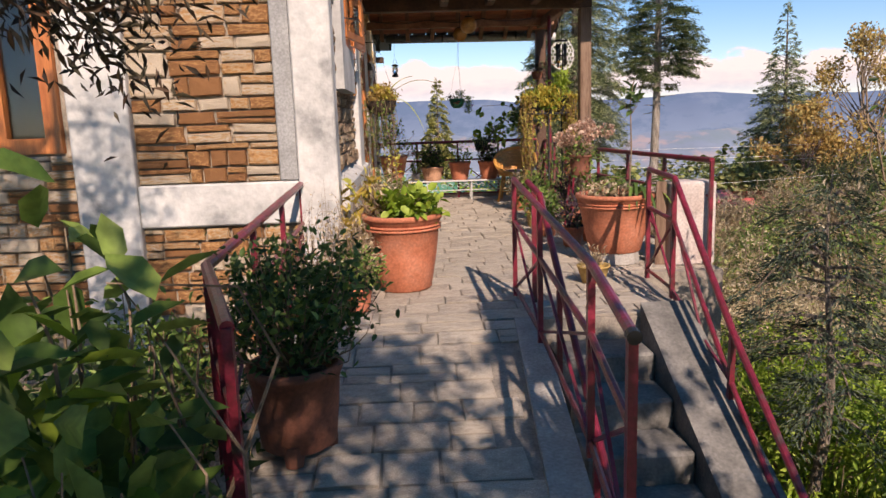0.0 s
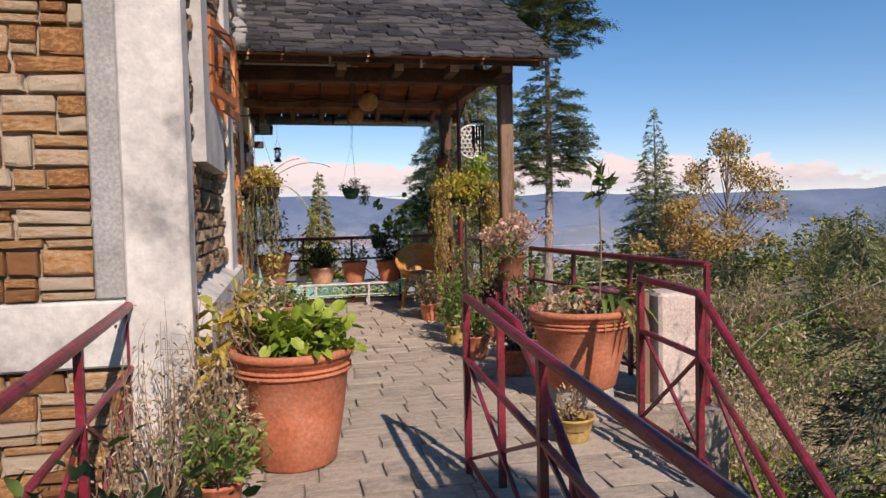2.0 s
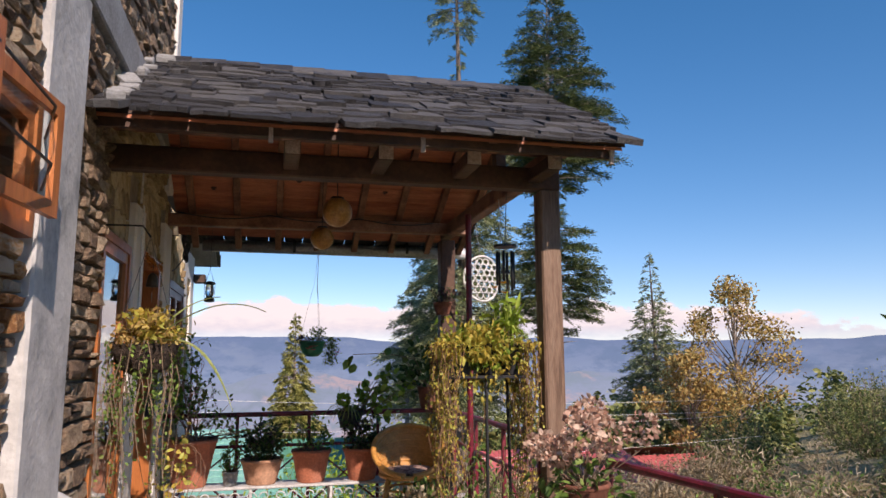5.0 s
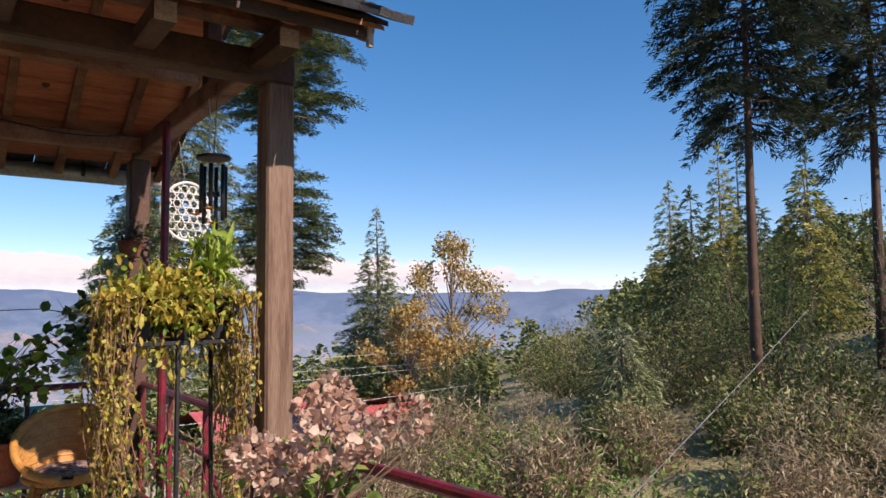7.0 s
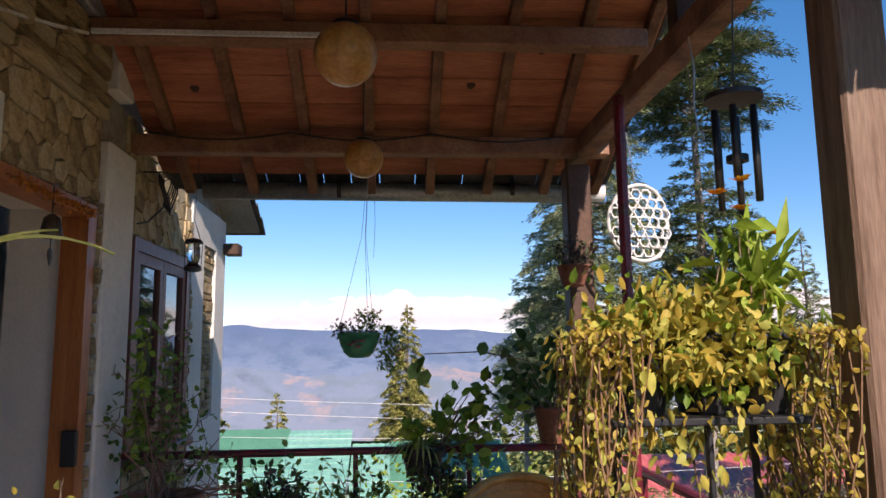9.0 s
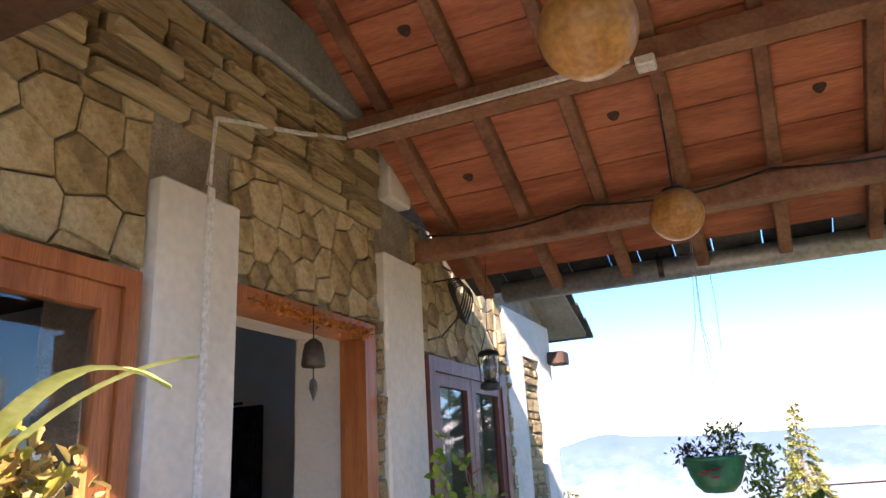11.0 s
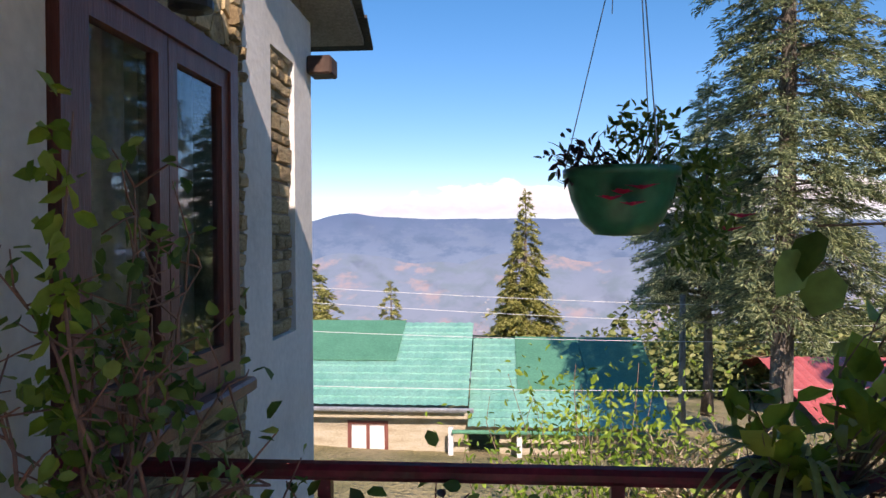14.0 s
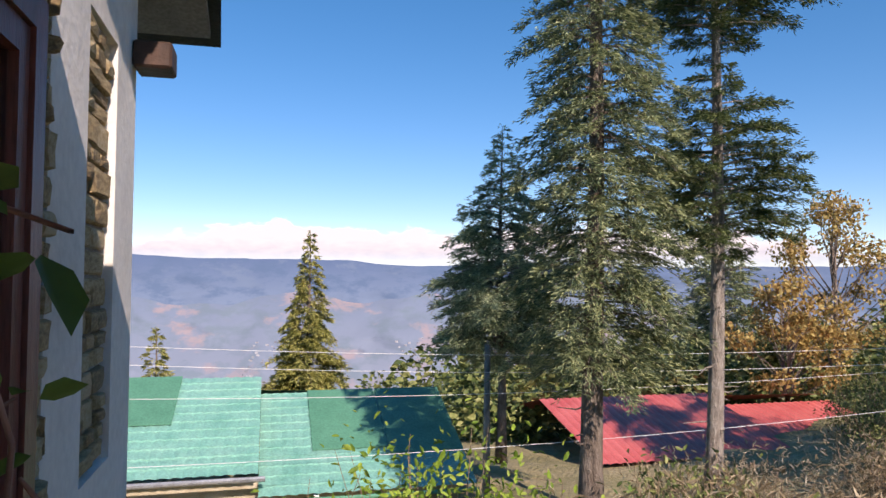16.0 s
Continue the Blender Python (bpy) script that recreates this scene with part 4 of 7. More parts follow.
def broadleaf(name, label, x, y, z0, height, radius, leaves, n, leaf, seed, trunk_r=0.12, bark=None, group=""):
    """A broad-leaved tree: trunk, forked limbs and loose clumps of leaves."""
    q = np.random.default_rng(seed)
    t = thing(name, label, "tree", pose(x, y, z0), group)
    fork = np.array([q.normal(0, 0.2), q.normal(0, 0.2), height * 0.4])
    part("trunk", Geo().tube([(0, 0, -0.3), fork * 0.5 + [0.05, 0, 0], fork, (fork[0] * 1.3, fork[1] * 1.3, height * 0.8)], [trunk_r, trunk_r * 0.85, trunk_r * 0.7, trunk_r * 0.2], 8), bark or M_BARK, t, smooth=True)
    m = 46
    u = q.uniform(0, 1, m)
    zz = height * (0.30 + 0.7 * u)
    rr = radius * np.sin(np.pi * np.clip(0.18 + 0.80 * u, 0, 1)) ** 0.8 * q.uniform(0.45, 1.05, m)
    a = q.uniform(0, 2 * np.pi, m)
    tips = np.stack([rr * np.cos(a), rr * np.sin(a), zz], 1)
    limbs = Geo()
    for tip in tips:
        b = np.array([0, 0, max(height * 0.2, tip[2] - rr.mean() * 0.9 - 0.1 * height)])
        mid = (b + tip) / 2 + q.normal(0, 0.06, 3) * radius
        limbs.tube([b, mid, tip], [trunk_r * 0.35, trunk_r * 0.2, 0.01], 4, False)
    part("limbwork", limbs, bark or M_BARK, t)
    i = q.integers(0, m, n)
    P = tips[i] + np.clip(q.normal(0, 0.11, (n, 3)), -0.2, 0.2) * radius * np.array([1, 1, 0.8])
    part("crown", leaf_mesh("crown", P, q.normal(0, 1, (n, 3)), leaf, leaves, 0.6, 0.25, 0.4, seed), leaves, t)
    return t


# ---- trees on the slope ----
M_PALEBARK = mat("pale_flaking_bark", [(0.16, 0.13, 0.10), (0.34, 0.29, 0.24), (0.46, 0.41, 0.35)], 0.95, 6, 30, 1.0, stretch=(2, 2, 0.5), dist=0.05)
conifer("cedar_tree", "tall deodar cedar with drooping layered branches", 5.15, 22.4, -2.9, 16.2, ((2.8, 0.6), (3.4, 1.6), (4.6, 1.72), (7.0, 1.55), (9.4, 1.3), (10.8, 0.9), (11.2, 0.18), (12.9, 0.15), (13.2, 0.75), (14.5, 0.7), (16.2, 0.05)), L_CEDARB, 11, 230, 26, 0.125, 0.34, 0.16, 0.21, group="cedars below the terrace", stubs=5)
conifer("cedar_tree", "ragged deodar cedar with a bare pale trunk", 7.95, 23.2, -2.9, 15.6, ((4.9, 0.5), (5.4, 1.45), (6.6, 1.65), (7.6, 1.2), (8.4, 0.45), (8.9, 0.5), (9.5, 1.9), (11.0, 2.0), (13.2, 1.25), (15.6, 0.08)), L_CEDAR, 12, 250, 26, 0.125, 0.05, 0.22, 0.17, lean=(0.15, 0), group="cedars below the terrace", bark=M_PALEBARK, stubs=26)
conifer("cedar_tree", "pointed bluish cedar behind the larger ones", 6.15, 30.3, -3.4, 9.3, ((2.6, 0.8), (3.2, 2.15), (4.5, 2.05), (7.0, 1.15), (9.3, 0.04)), L_PALEC, 13, 200, 20, 0.17, 0.12, 0.2, 0.15, group="cedars below the terrace")
conifer("cypress_tree", "olive green pointed cypress behind the roofs", 1.85, 47.9, -8.0, 12.0, ((0.6, 2.5), (3.0, 2.5), (6.0, 1.7), (9.5, 0.75), (12.0, 0.05)), L_CYP, 14, 260, 22, 0.26, 0.25, 0.1, 0.25, group="cypresses", blade=0.26)
conifer("cypress_tree", "small olive cypress tip above the green roof", -5.6, 50.0, -10.5, 9.6, ((1.0, 2.3), (4.0, 2.0), (9.6, 0.05)), L_CYP, 15, 150, 18, 0.28, 0.2, 0.1, 0.2, group="cypresses", blade=0.26)
conifer("cypress_tree", "round-topped olive cypress beside the house corner", -8.6, 44.0, -9.0, 9.4, ((1.0, 1.9), (5.0, 1.9), (8.0, 1.2), (9.4, 0.2)), L_CYP, 16, 150, 18, 0.28, 0.1, 0.1, 0.2, group="cypresses", blade=0.26)
conifer("cedar_tree", "grey-green young cedar on the hillside", 25.4, 48.0, -5.0, 13.3, ((1.5, 3.2), (4.0, 2.9), (8.0, 1.7), (13.3, 0.05)), L_CEDARB, 17, 200, 9, 0.30, 0.05, 0.35, 0.25, group="cedars below the terrace", blade=0.2)
broadleaf("autumn_tree", "half-bare tree with yellow-brown autumn leaves", 25.0, 39.0, -4.5, 10.0, 3.2, L_AUT, 4600, 0.20, 18, 0.14)
broadleaf("autumn_tree", "low tree with yellow-brown autumn leaves", 21.3, 37.5, -4.8, 6.5, 2.4, L_AUT, 3500, 0.20, 19, 0.10)
for k, (x, y, h, s) in enumerate(((17.0, 15.6, 19.0, 21), (20.6, 14.3, 20.0, 22))):
    # dark timber on these trunks paints in the shade they stand in
    conifer("pine_tree", "tall dark pine with a long bare trunk", x, y, -3.5, h, ((8.9, 0.5), (9.6, 2.1), (12.0, 2.5), (15.0, 2.0), (h, 0.2)), L_PINE, s, 130, 20, 0.20, 0.42, 0.12, 0.17, group="tall pines", bark=M_WOODD, stubs=14)
for k, (x, y, z, h, r, s) in enumerate(((44, 34, -1.0, 13.5, 2.6, 31), (47.0, 34.5, -1.0, 14, 2.7, 32), (35, 30, -2, 10, 2.4, 33), (30, 21, -2.0, 9, 2.6, 34), (40, 26, -1, 11, 2.8, 35), (26.5, 14, -2.0, 9.5, 2.6, 36), (52, 44, 0, 12, 3, 37), (38, 33, -2, 8.5, 2.2, 38), (33, 25, -2, 8.5, 2.4, 39))):
    conifer("conifer_tree", "dark green conifer on the hillside", x, y, z, h, ((0.8, r), (h * 0.4, r * 0.85), (h * 0.75, r * 0.42), (h, 0.05)), L_CEDAR if k % 3 else L_CYP, s, 130, 9, 0.34, 0.2, 0.1, 0.2, group="hillside conifers", blade=0.26)
conifer("weeping_conifer", "weeping grey-green conifer with hanging sprays", 14.3, 17.5, -4.2, 5.4, ((0.3, 1.5), (2.5, 1.4), (4.2, 0.9), (5.4, 0.1)), L_CEDARB, 41, 150, 14, 0.2, 0.85, 0.3, 0.12)
# pine seen through the room's far window
conifer("pine_tree", "olive pine beyond the house", -9.5, 23.0, -3.0, 8.6, ((1.5, 1.9), (4.5, 1.6), (8.6, 0.1)), L_CYP, 42, 110, 12, 0.24, 0.2, 0.2, 0.16, group="tall pines")
# dark evergreen beside the stairs
conifer("juniper", "dark evergreen juniper growing beside the stairs", 2.80, 4.55, -1.85, 2.75, ((0.9, 0.3), (1.35, 0.70), (2.1, 0.62), (2.75, 0.2)), L_PINE, 43, 40, 20, 0.055, 0.3, 0.25, 0.05, blade=0.22)

# brush on the slope
q = np.random.default_rng(50)
for k in range(34):
    x = q.uniform(3.4, 13)
    y = q.uniform(10, 25)
    if (x < 4.6 and y < 14) or y > 25.5:
        continue
    z = ground_z(x, y)
    dry = q.random() < 0.62
    b = thing("bush", "dry brown tangled bush on the slope" if dry else "green leafy bush on the slope", "bush", pose(x, y, z), "slope bushes")
    h = q.uniform(0.9, 1.7)
    foliage(b, (0, 0, h * 0.6), (h * 0.8, h * 0.8, h * 0.65), 2600 if dry else 1700, 0.13 if dry else 0.085, L_DRY if dry else (L_MID if q.random() < 0.6 else L_BUSH), 500 + k, 70 if dry else 25, (0, 0, 0), 0.10 if dry else 0.5, r0=0.008)
# L_DARK thickets: the shade over them is put into the leaf colour
for k, (x, y, h, n, m, lab) in enumerate(((1.75, 19.2, 2.9, 4200, L_LIME, "bright green shrub in front of the roof"), (2.9, 18.6, 2.0, 3200, L_DRY, "tall dry brown thicket on the slope"), (4.0, 18.0, 2.0, 3200, L_DRY, "tall dry brown thicket on the slope"), (5.2, 18.6, 2.1, 3200, L_DRY, "tall dry brown thicket on the slope"), (6.5, 18.6, 2.0, 3200, L_DRY, "tall dry brown thicket on the slope"), (7.8, 18.0, 2.0, 3200, L_DRY, "tall dry brown thicket on the slope"), (6.0, 20.6, 2.2, 3000, L_BUSH, "dense green thicket on the slope"), (13.5, 24, 2.2, 3500, L_BUSH, "dense olive green thicket on the slope"), (11, 20, 2.2, 3500, L_DRY, "tall dry brown thicket on the slope"), (16.5, 27, 2.6, 3500, L_BUSH, "dense green thicket on the slope"), (19, 31, 2.6, 3500, L_BUSH, "dense green thicket on the slope"),
                                          (9.0, 14.5, 1.7, 3000, L_DRY, "tall dry brown thicket on the slope"), (22, 27, 3.2, 4500, L_BUSH, "dense green thicket on the slope"), (26, 31, 3.2, 4000, L_BUSH, "dense green thicket on the slope"), (31, 38, 3.2, 4000, L_BUSH, "dense green thicket on the slope"), (12.5, 12.0, 1.7, 3000, L_BUSH, "low olive green thicket on the slope"), (19, 22, 2.6, 3500, L_BUSH, "dense olive green thicket on the slope"),
                                          (24, 20, 5.0, 4000, L_DARK, "thicket with shade painted as dark green leaves"), (22, 14, 4.5, 4000, L_DARK, "thicket with shade painted as dark green leaves"), (17.5, 11, 3.6, 4000, L_DARK, "thicket with shade painted as dark green leaves"), (20, 10.5, 4.2, 4000, L_DARK, "thicket with shade painted as dark green leaves"), (14.5, 8.5, 3.0, 3500, L_DARK, "thicket with shade painted as dark green leaves"), (25, 11, 5.0, 3500, L_DARK, "thicket with shade painted as dark green leaves"), (16, 13.5, 2.2, 3500, L_BUSH, "leafy green thicket on the slope"), (15.5, 18.5, 2.2, 3500, L_BUSH, "leafy green thicket on the slope"), (18.5, 19, 2.8, 3500, L_BUSH, "dense olive green thicket on the slope"), (21.5, 20.5, 4.2, 3500, L_BUSH, "leafy green thicket on the slope"), (12.5, 16, 1.7, 3000, L_BUSH, "low olive green thicket on the slope"), (14.2, 14.3, 1.7, 3000, L_BUSH, "low olive green thicket on the slope"), (19, 16.5, 3.6, 3500, L_DARK, "thicket with shade painted as dark green leaves"))):
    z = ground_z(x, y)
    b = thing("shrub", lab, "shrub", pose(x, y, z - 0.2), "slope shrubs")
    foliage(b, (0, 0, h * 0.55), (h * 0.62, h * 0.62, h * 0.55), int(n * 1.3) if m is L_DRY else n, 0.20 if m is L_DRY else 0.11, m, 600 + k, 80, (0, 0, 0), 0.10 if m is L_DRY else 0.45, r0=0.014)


def woods(name, label, n_clump, spread, per, leaf, material, seed, low=3.0, high=8.0):
    """Far trees too many to count: cone and dome clumps of leaf cards over the hillside."""
    q = np.random.default_rng(seed)
    P, D = [], []
    for k in range(n_clump):
        x, y = spread(q)
        z = ground_z(x, y)
        h, r = q.uniform(low, high), q.uniform(1.3, 3.0)
        u = q.uniform(0, 1, per)
        a = q.uniform(0, 2 * np.pi, per)
        cone = q.random() < 0.5
        rr = r * ((1 - u) if cone else np.sqrt(np.clip(1 - (2 * u - 0.9) ** 2, 0.05, 1))) * q.uniform(0.5, 1.05, per)
        P.append(np.stack([x + rr * np.cos(a), y + rr * np.sin(a), z + h * u], 1))
        D.append(np.stack([np.cos(a), np.sin(a), q.uniform(-0.6, 0.5, per)], 1))
    me = leaf_mesh(name, np.concatenate(P), np.concatenate(D), leaf, material, 0.7, 0.3, 0.5, seed)
    return tagged(new(name, me), label, "woods", kind="stuff")


def upper_slope(q):
    y = q.uniform(38, 180)
    return y * q.uniform(1.0, 1.95) + 6, y


woods("far_woods", "mixed woodland covering the hillside", 430, upper_slope, 240, 0.62, L_BUSH, 70)
woods("valley_woods", "dark conifer woodland below the houses", 150, lambda q: (q.uniform(9, 60), q.uniform(55, 120)), 200, 0.55, L_BUSH, 71, 2.5, 6.0)
woods("near_woods", "brush and saplings on the slope behind the roofs", 80, lambda q: (q.uniform(6.5, 30), q.uniform(38, 56)), 260, 0.34, L_BUSH, 72, 1.6, 4.4)


# ---- houses below ----
def roof_sheet(x0, x1, y0, z0, y1, z1, pitch=0.25, course=0.36, amp=0.022, lift=0.03):
    """A pressed-tile roof sheet: rounded ribs down the slope and a step at every course."""
    g = Geo()
    L = math.hypot(y1 - y0, z1 - z0)
    nx = int((x1 - x0) / pitch * 6)
    ss = []
    for k in range(int(L / course) + 1):
        ss += [(k * course, lift), (min(L, (k + 1) * course) - 0.004, 0.0)]
    for s, up in ss:
        u = min(1, s / L)
        for i in range(nx + 1):
            x = x0 + (x1 - x0) * i / nx
            g.v.append((x, y0 + (y1 - y0) * u, z0 + (z1 - z0) * u + up + amp * abs(math.sin(math.pi * (x - x0) / pitch))))
    n = nx + 1
    g.f = [(j * n + i, j * n + i + 1, (j + 1) * n + i + 1, (j + 1) * n + i) for j in range(len(ss) - 1) for i in range(nx)]
    return g


M_GRN = mat("mint_roof_sheet", [(0.13, 0.36, 0.28), (0.19, 0.44, 0.35), (0.23, 0.47, 0.38)], 0.5, 1.2, 20, 0.1)
M_GRND = mat("plain_green_sheet", [(0.07, 0.23, 0.14), (0.10, 0.29, 0.18)], 0.55, 1.2, 20, 0.1)
M_REDR = mat("red_roof_sheet", [(0.52, 0.095, 0.085), (0.64, 0.16, 0.14)], 0.5, 1.2, 20, 0.1)
M_LSTONE = mat("pale_house_stone", [(0.36, 0.29, 0.19), (0.48, 0.41, 0.29), (0.54, 0.48, 0.37)], 0.9, 1.5, 18, 0.5, stretch=(1, 1, 4))
h1 = thing("green_roofed_house", "stone house under a mint green tiled sheet roof", "house")
part("roof", roof_sheet(-9.5, -0.24, 27.0, -2.48, 31.0, -0.98), M_GRN, h1)
part("roof", roof_sheet(-0.24, 4.5, 26.9, -2.94, 31.0, -1.44), M_GRN, h1)
for x0, x1, u0, u1, dz, zz in ((-9.4, -2.2, 0.47, 1.0, 0.075, ((27.0, -2.48), (31.0, -0.98))), (0.95, 2.7, 0.36, 1.0, 0.075, ((26.9, -2.94), (31.0, -1.44))), (2.74, 4.5, 0.30, 1.0, 0.07, ((26.9, -2.94), (31.0, -1.44)))):
    (ya, za), (yb, zb) = zz
    g = Geo()
    slab(g, [(x0, ya + (yb - ya) * u0, za + (zb - za) * u0 + dz), (x1, ya + (yb - ya) * u0, za + (zb - za) * u0 + dz), (x1, ya + (yb - ya) * u1, za + (zb - za) * u1 + dz), (x0, ya + (yb - ya) * u1, za + (zb - za) * u1 + dz)], 0.02)
    part("roof_sheet", g, M_GRND, h1, "plain darker green patch sheet")
part("back_roof", Geo().add([(-9.5, 31.0, -0.98), (4.5, 31.0, -1.5), (4.5, 35, -3.2), (-9.5, 35, -3.0)], [(0, 1, 2, 3)]), M_GRND, h1)
part("eave_gutter", Geo().tube([(-9.5, 26.97, -2.55), (-0.1, 26.97, -2.55)], 0.06, 8), M_TIN, h1)
part("eave_gutter", Geo().tube([(-0.6, 26.87, -3.02), (4.5, 26.87, -3.02)], 0.05, 8), M_GRND, h1)
part("wall", sheet("y", 27.5, 27.8, -9.3, 4.2, -6.5, -2.72, [(-3.2, -2.2, -3.75, -2.95), (-5.2, -4.2, -3.75, -2.95), (-0.25, 0.5, -5.2, -3.2)]), M_LSTONE, h1)
for x0 in (-3.2, -5.2):
    wn_ = part("window", sheet("y", 27.48, 27.56, x0, x0 + 1.0, -3.75, -2.95, [(x0 + 0.09, x0 + 0.46, -3.66, -3.04), (x0 + 0.54, x0 + 0.91, -3.66, -3.04)]), M_BRWOOD, h1)
    part("pane", Geo().box(x0 + 0.05, x0 + 0.95, 27.53, 27.54, -3.7, -3.0), M_WHITE, wn_, "white curtained pane")
for x in (-0.7, 0.9):
    part("porch_column", Geo().box(x, x + 0.12, 26.95, 27.07, -5.2, -2.95, 0.01), M_WHITE, h1)
part("balcony_rail", Geo().box(-4.6, -0.8, 26.9, 26.96, -4.15, -4.08), M_WHITE, h1)
part("balcony_rail", Geo().box(-4.6, -0.8, 26.9, 26.96, -4.85, -4.8), M_WHITE, h1)
for x in np.arange(-4.6, -0.8, 0.42):
    part("baluster", Geo().tube([(x, 26.93, -4.82), (x + 0.4, 26.93, -4.12)], 0.02, 4), M_WHITE, h1)
part("balcony_floor", Geo().box(-4.8, 1.2, 26.3, 27.45, -5.35, -5.2), M_CEMENT, h1)
h2 = thing("red_roofed_house", "low house under a bright red sheet roof", "house")
part("roof", roof_sheet(9.5, 16.3, 31.0, -3.85, 36.0, -2.72, 0.3, 6.0, 0.03), M_REDR, h2)
part("roof", roof_sheet(16.3, 22.0, 31.2, -4.2, 36.0, -3.2, 0.3, 6.0, 0.03), M_REDR, h2)
part("back_roof", Geo().add([(9.5, 36, -2.72), (22, 36, -2.9), (22, 41, -4), (9.5, 41, -4)], [(0, 1, 2, 3)]), M_REDR, h2)
part("wall", Geo().box(10.0, 21.6, 31.8, 32.1, -8, -3.75), mat("brown_wall", [(0.12, 0.07, 0.05), (0.2, 0.13, 0.1)], 0.9, 2, 20, 0.3), h2)
part("water_tank", Geo().box(16.6, 17.5, 30.2, 31.0, -5.6, -3.6, 0.03), mat("blue_grey_paint", [(0.07, 0.09, 0.14), (0.11, 0.14, 0.2)], 0.6, 3, 30, 0.1), h2)
for k, (x, y) in enumerate(((170, 160), (122, 113))):
    h = thing("hillside_house", "small far house with a reddish roof", "house", pose(x, y, ground_z(x, y) + 1.7) @ Matrix.Scale(0.6, 4), "far houses")
    part("wall", Geo().box(-3, 3, -2, 2, -3, 2.2), M_CREAM, h)
    g = Geo()
    slab(g, [(-3.4, -2.4, 2.2), (3.4, -2.4, 2.2), (2.5, 0, 3.6), (-2.5, 0, 3.6)], 0.15)
    slab(g, [(-3.4, 2.4, 2.2), (-2.5, 0, 3.6), (2.5, 0, 3.6), (3.4, 2.4, 2.2)], 0.15)
    part("roof", g, M_REDR, h)
    for wx in (-1.8, 0, 1.8):
        part("window", Geo().box(wx - 0.4, wx + 0.4, -2.04, -1.98, 0, 1.2), M_BLACK, h)
p = thing("utility_pole", "thin pale wooden utility pole", "pole", pose(4.40, 26.0, -3.6))
part("shaft", Geo().tube([(0, 0, -0.4), (0.03, 0, 3.85)], [0.09, 0.06], 8), M_PALEBARK, p, smooth=True)
for k, (za, zb, yy) in enumerate(((0.46, 0.02, 24.0), (0.15, -0.35, 24.0), (-0.33, -0.55, 23.5), (-1.05, -1.1, 22.0))):
    c = thing("overhead_wire", "thin pale overhead wire across the valley view", "wire", group="overhead wires")
    part("cable", Geo().tube([(-7 + 22 * u, yy + 2.0 * u, za + (zb - za) * (u - 0.22) * 3.6 * 0.5 - 0.5 * math.sin(math.pi * u) * 0.5 + 0.15) for u in np.linspace(0, 1, 14)], 0.005, 5), M_WHITE, c)
c = thing("overhead_wire", "pale cable rising from the shrubs towards the pines", "wire", group="overhead wires")
part("cable", Geo().tube([(5.4, 10.5, -1.3), (7.0, 11.2, -0.60), (12.0, 12.8, 0.3), (17.5, 14.6, 1.32)], 0.006, 5), M_TIN, c)


# ---- pots and plants on the terrace ----
def pot_profile(r_top, r_base, h, lip=0.03):
    return [(r_base * 0.94, 0.0), (r_base, 0.01), (r_base * 0.55 + r_top * 0.45, h * 0.45), (r_top * 0.94, h - lip * 2.2), (r_top * 0.965, h - lip * 2.1), (r_top * 0.965, h - lip * 1.5), (r_top, h - lip * 1.4), (r_top * 1.03, h - lip * 0.7), (r_top, h), (r_top * 0.88, h - 0.004), (r_top * 0.86, h - 0.05), (0.02, h - 0.055)]


def potted(label, x, y, z, r_top, r_base, h, material, name="potted_plant", group="terrace pots", turn=0):
    p = thing(name, label, "potted plant", pose(x, y, z, 0, 0, turn), group)
    part("pot", Geo().lathe(pot_profile(r_top, r_base, h, min(0.03, h * 0.08)), 30, wob=0.006), material, p, smooth=True)
    part("soil", Geo().lathe([(r_top * 0.86, h - 0.07), (r_top * 0.6, h - 0.035), (0.01, h - 0.028)], 18, wob=0.05), M_SOIL, p)
    return p


def blades(parent, centre, n, length, material, seed, width=0.05, lift=0.7, name="blade"):
    """Long arching strap leaves out of one centre, each with a keel."""
    q = np.random.default_rng(seed)
    for k in range(n):
        a, L = q.uniform(0, 2 * math.pi), length * q.uniform(0.6, 1.15)
        lf = lift * q.uniform(0.6, 1.3)
        d = np.array([math.cos(a), math.sin(a), 0])
        s = np.array([-d[1], d[0], 0])
        g = Geo()
        for i, t in enumerate(np.linspace(0, 1, 7)):
            c = np.asarray(centre, float) + d * L * t * 0.8 + np.array([0, 0, L * (lf * t - (lf + 0.25) * t * t * 0.95)])
            w = width * (1 - t) ** 0.6 * (0.5 + t) * 0.7
            g.v += [tuple(c - s * w), tuple(c - np.array([0, 0, w * 0.5])), tuple(c + s * w)]
        g.f = [(3 * i + j, 3 * i + j + 1, 3 * i + j + 4, 3 * i + j + 3) for i in range(6) for j in (0, 1)]
        part(name, g, material, parent, smooth=True)


def flowers(parent, points, size, material, seed, petals=11, name="flower"):
    for k, c in enumerate(points):
        q = np.random.default_rng(seed + k)
        a = np.linspace(0, 2 * np.pi, petals, endpoint=False) + q.random()
        D = np.stack([np.cos(a), np.sin(a), np.full(petals, 0.35)], 1)
        part(name, leaf_mesh(name, np.repeat([c], petals, 0), D, size, material, 0.5, 0.1, 0.9, seed + k), material, parent)


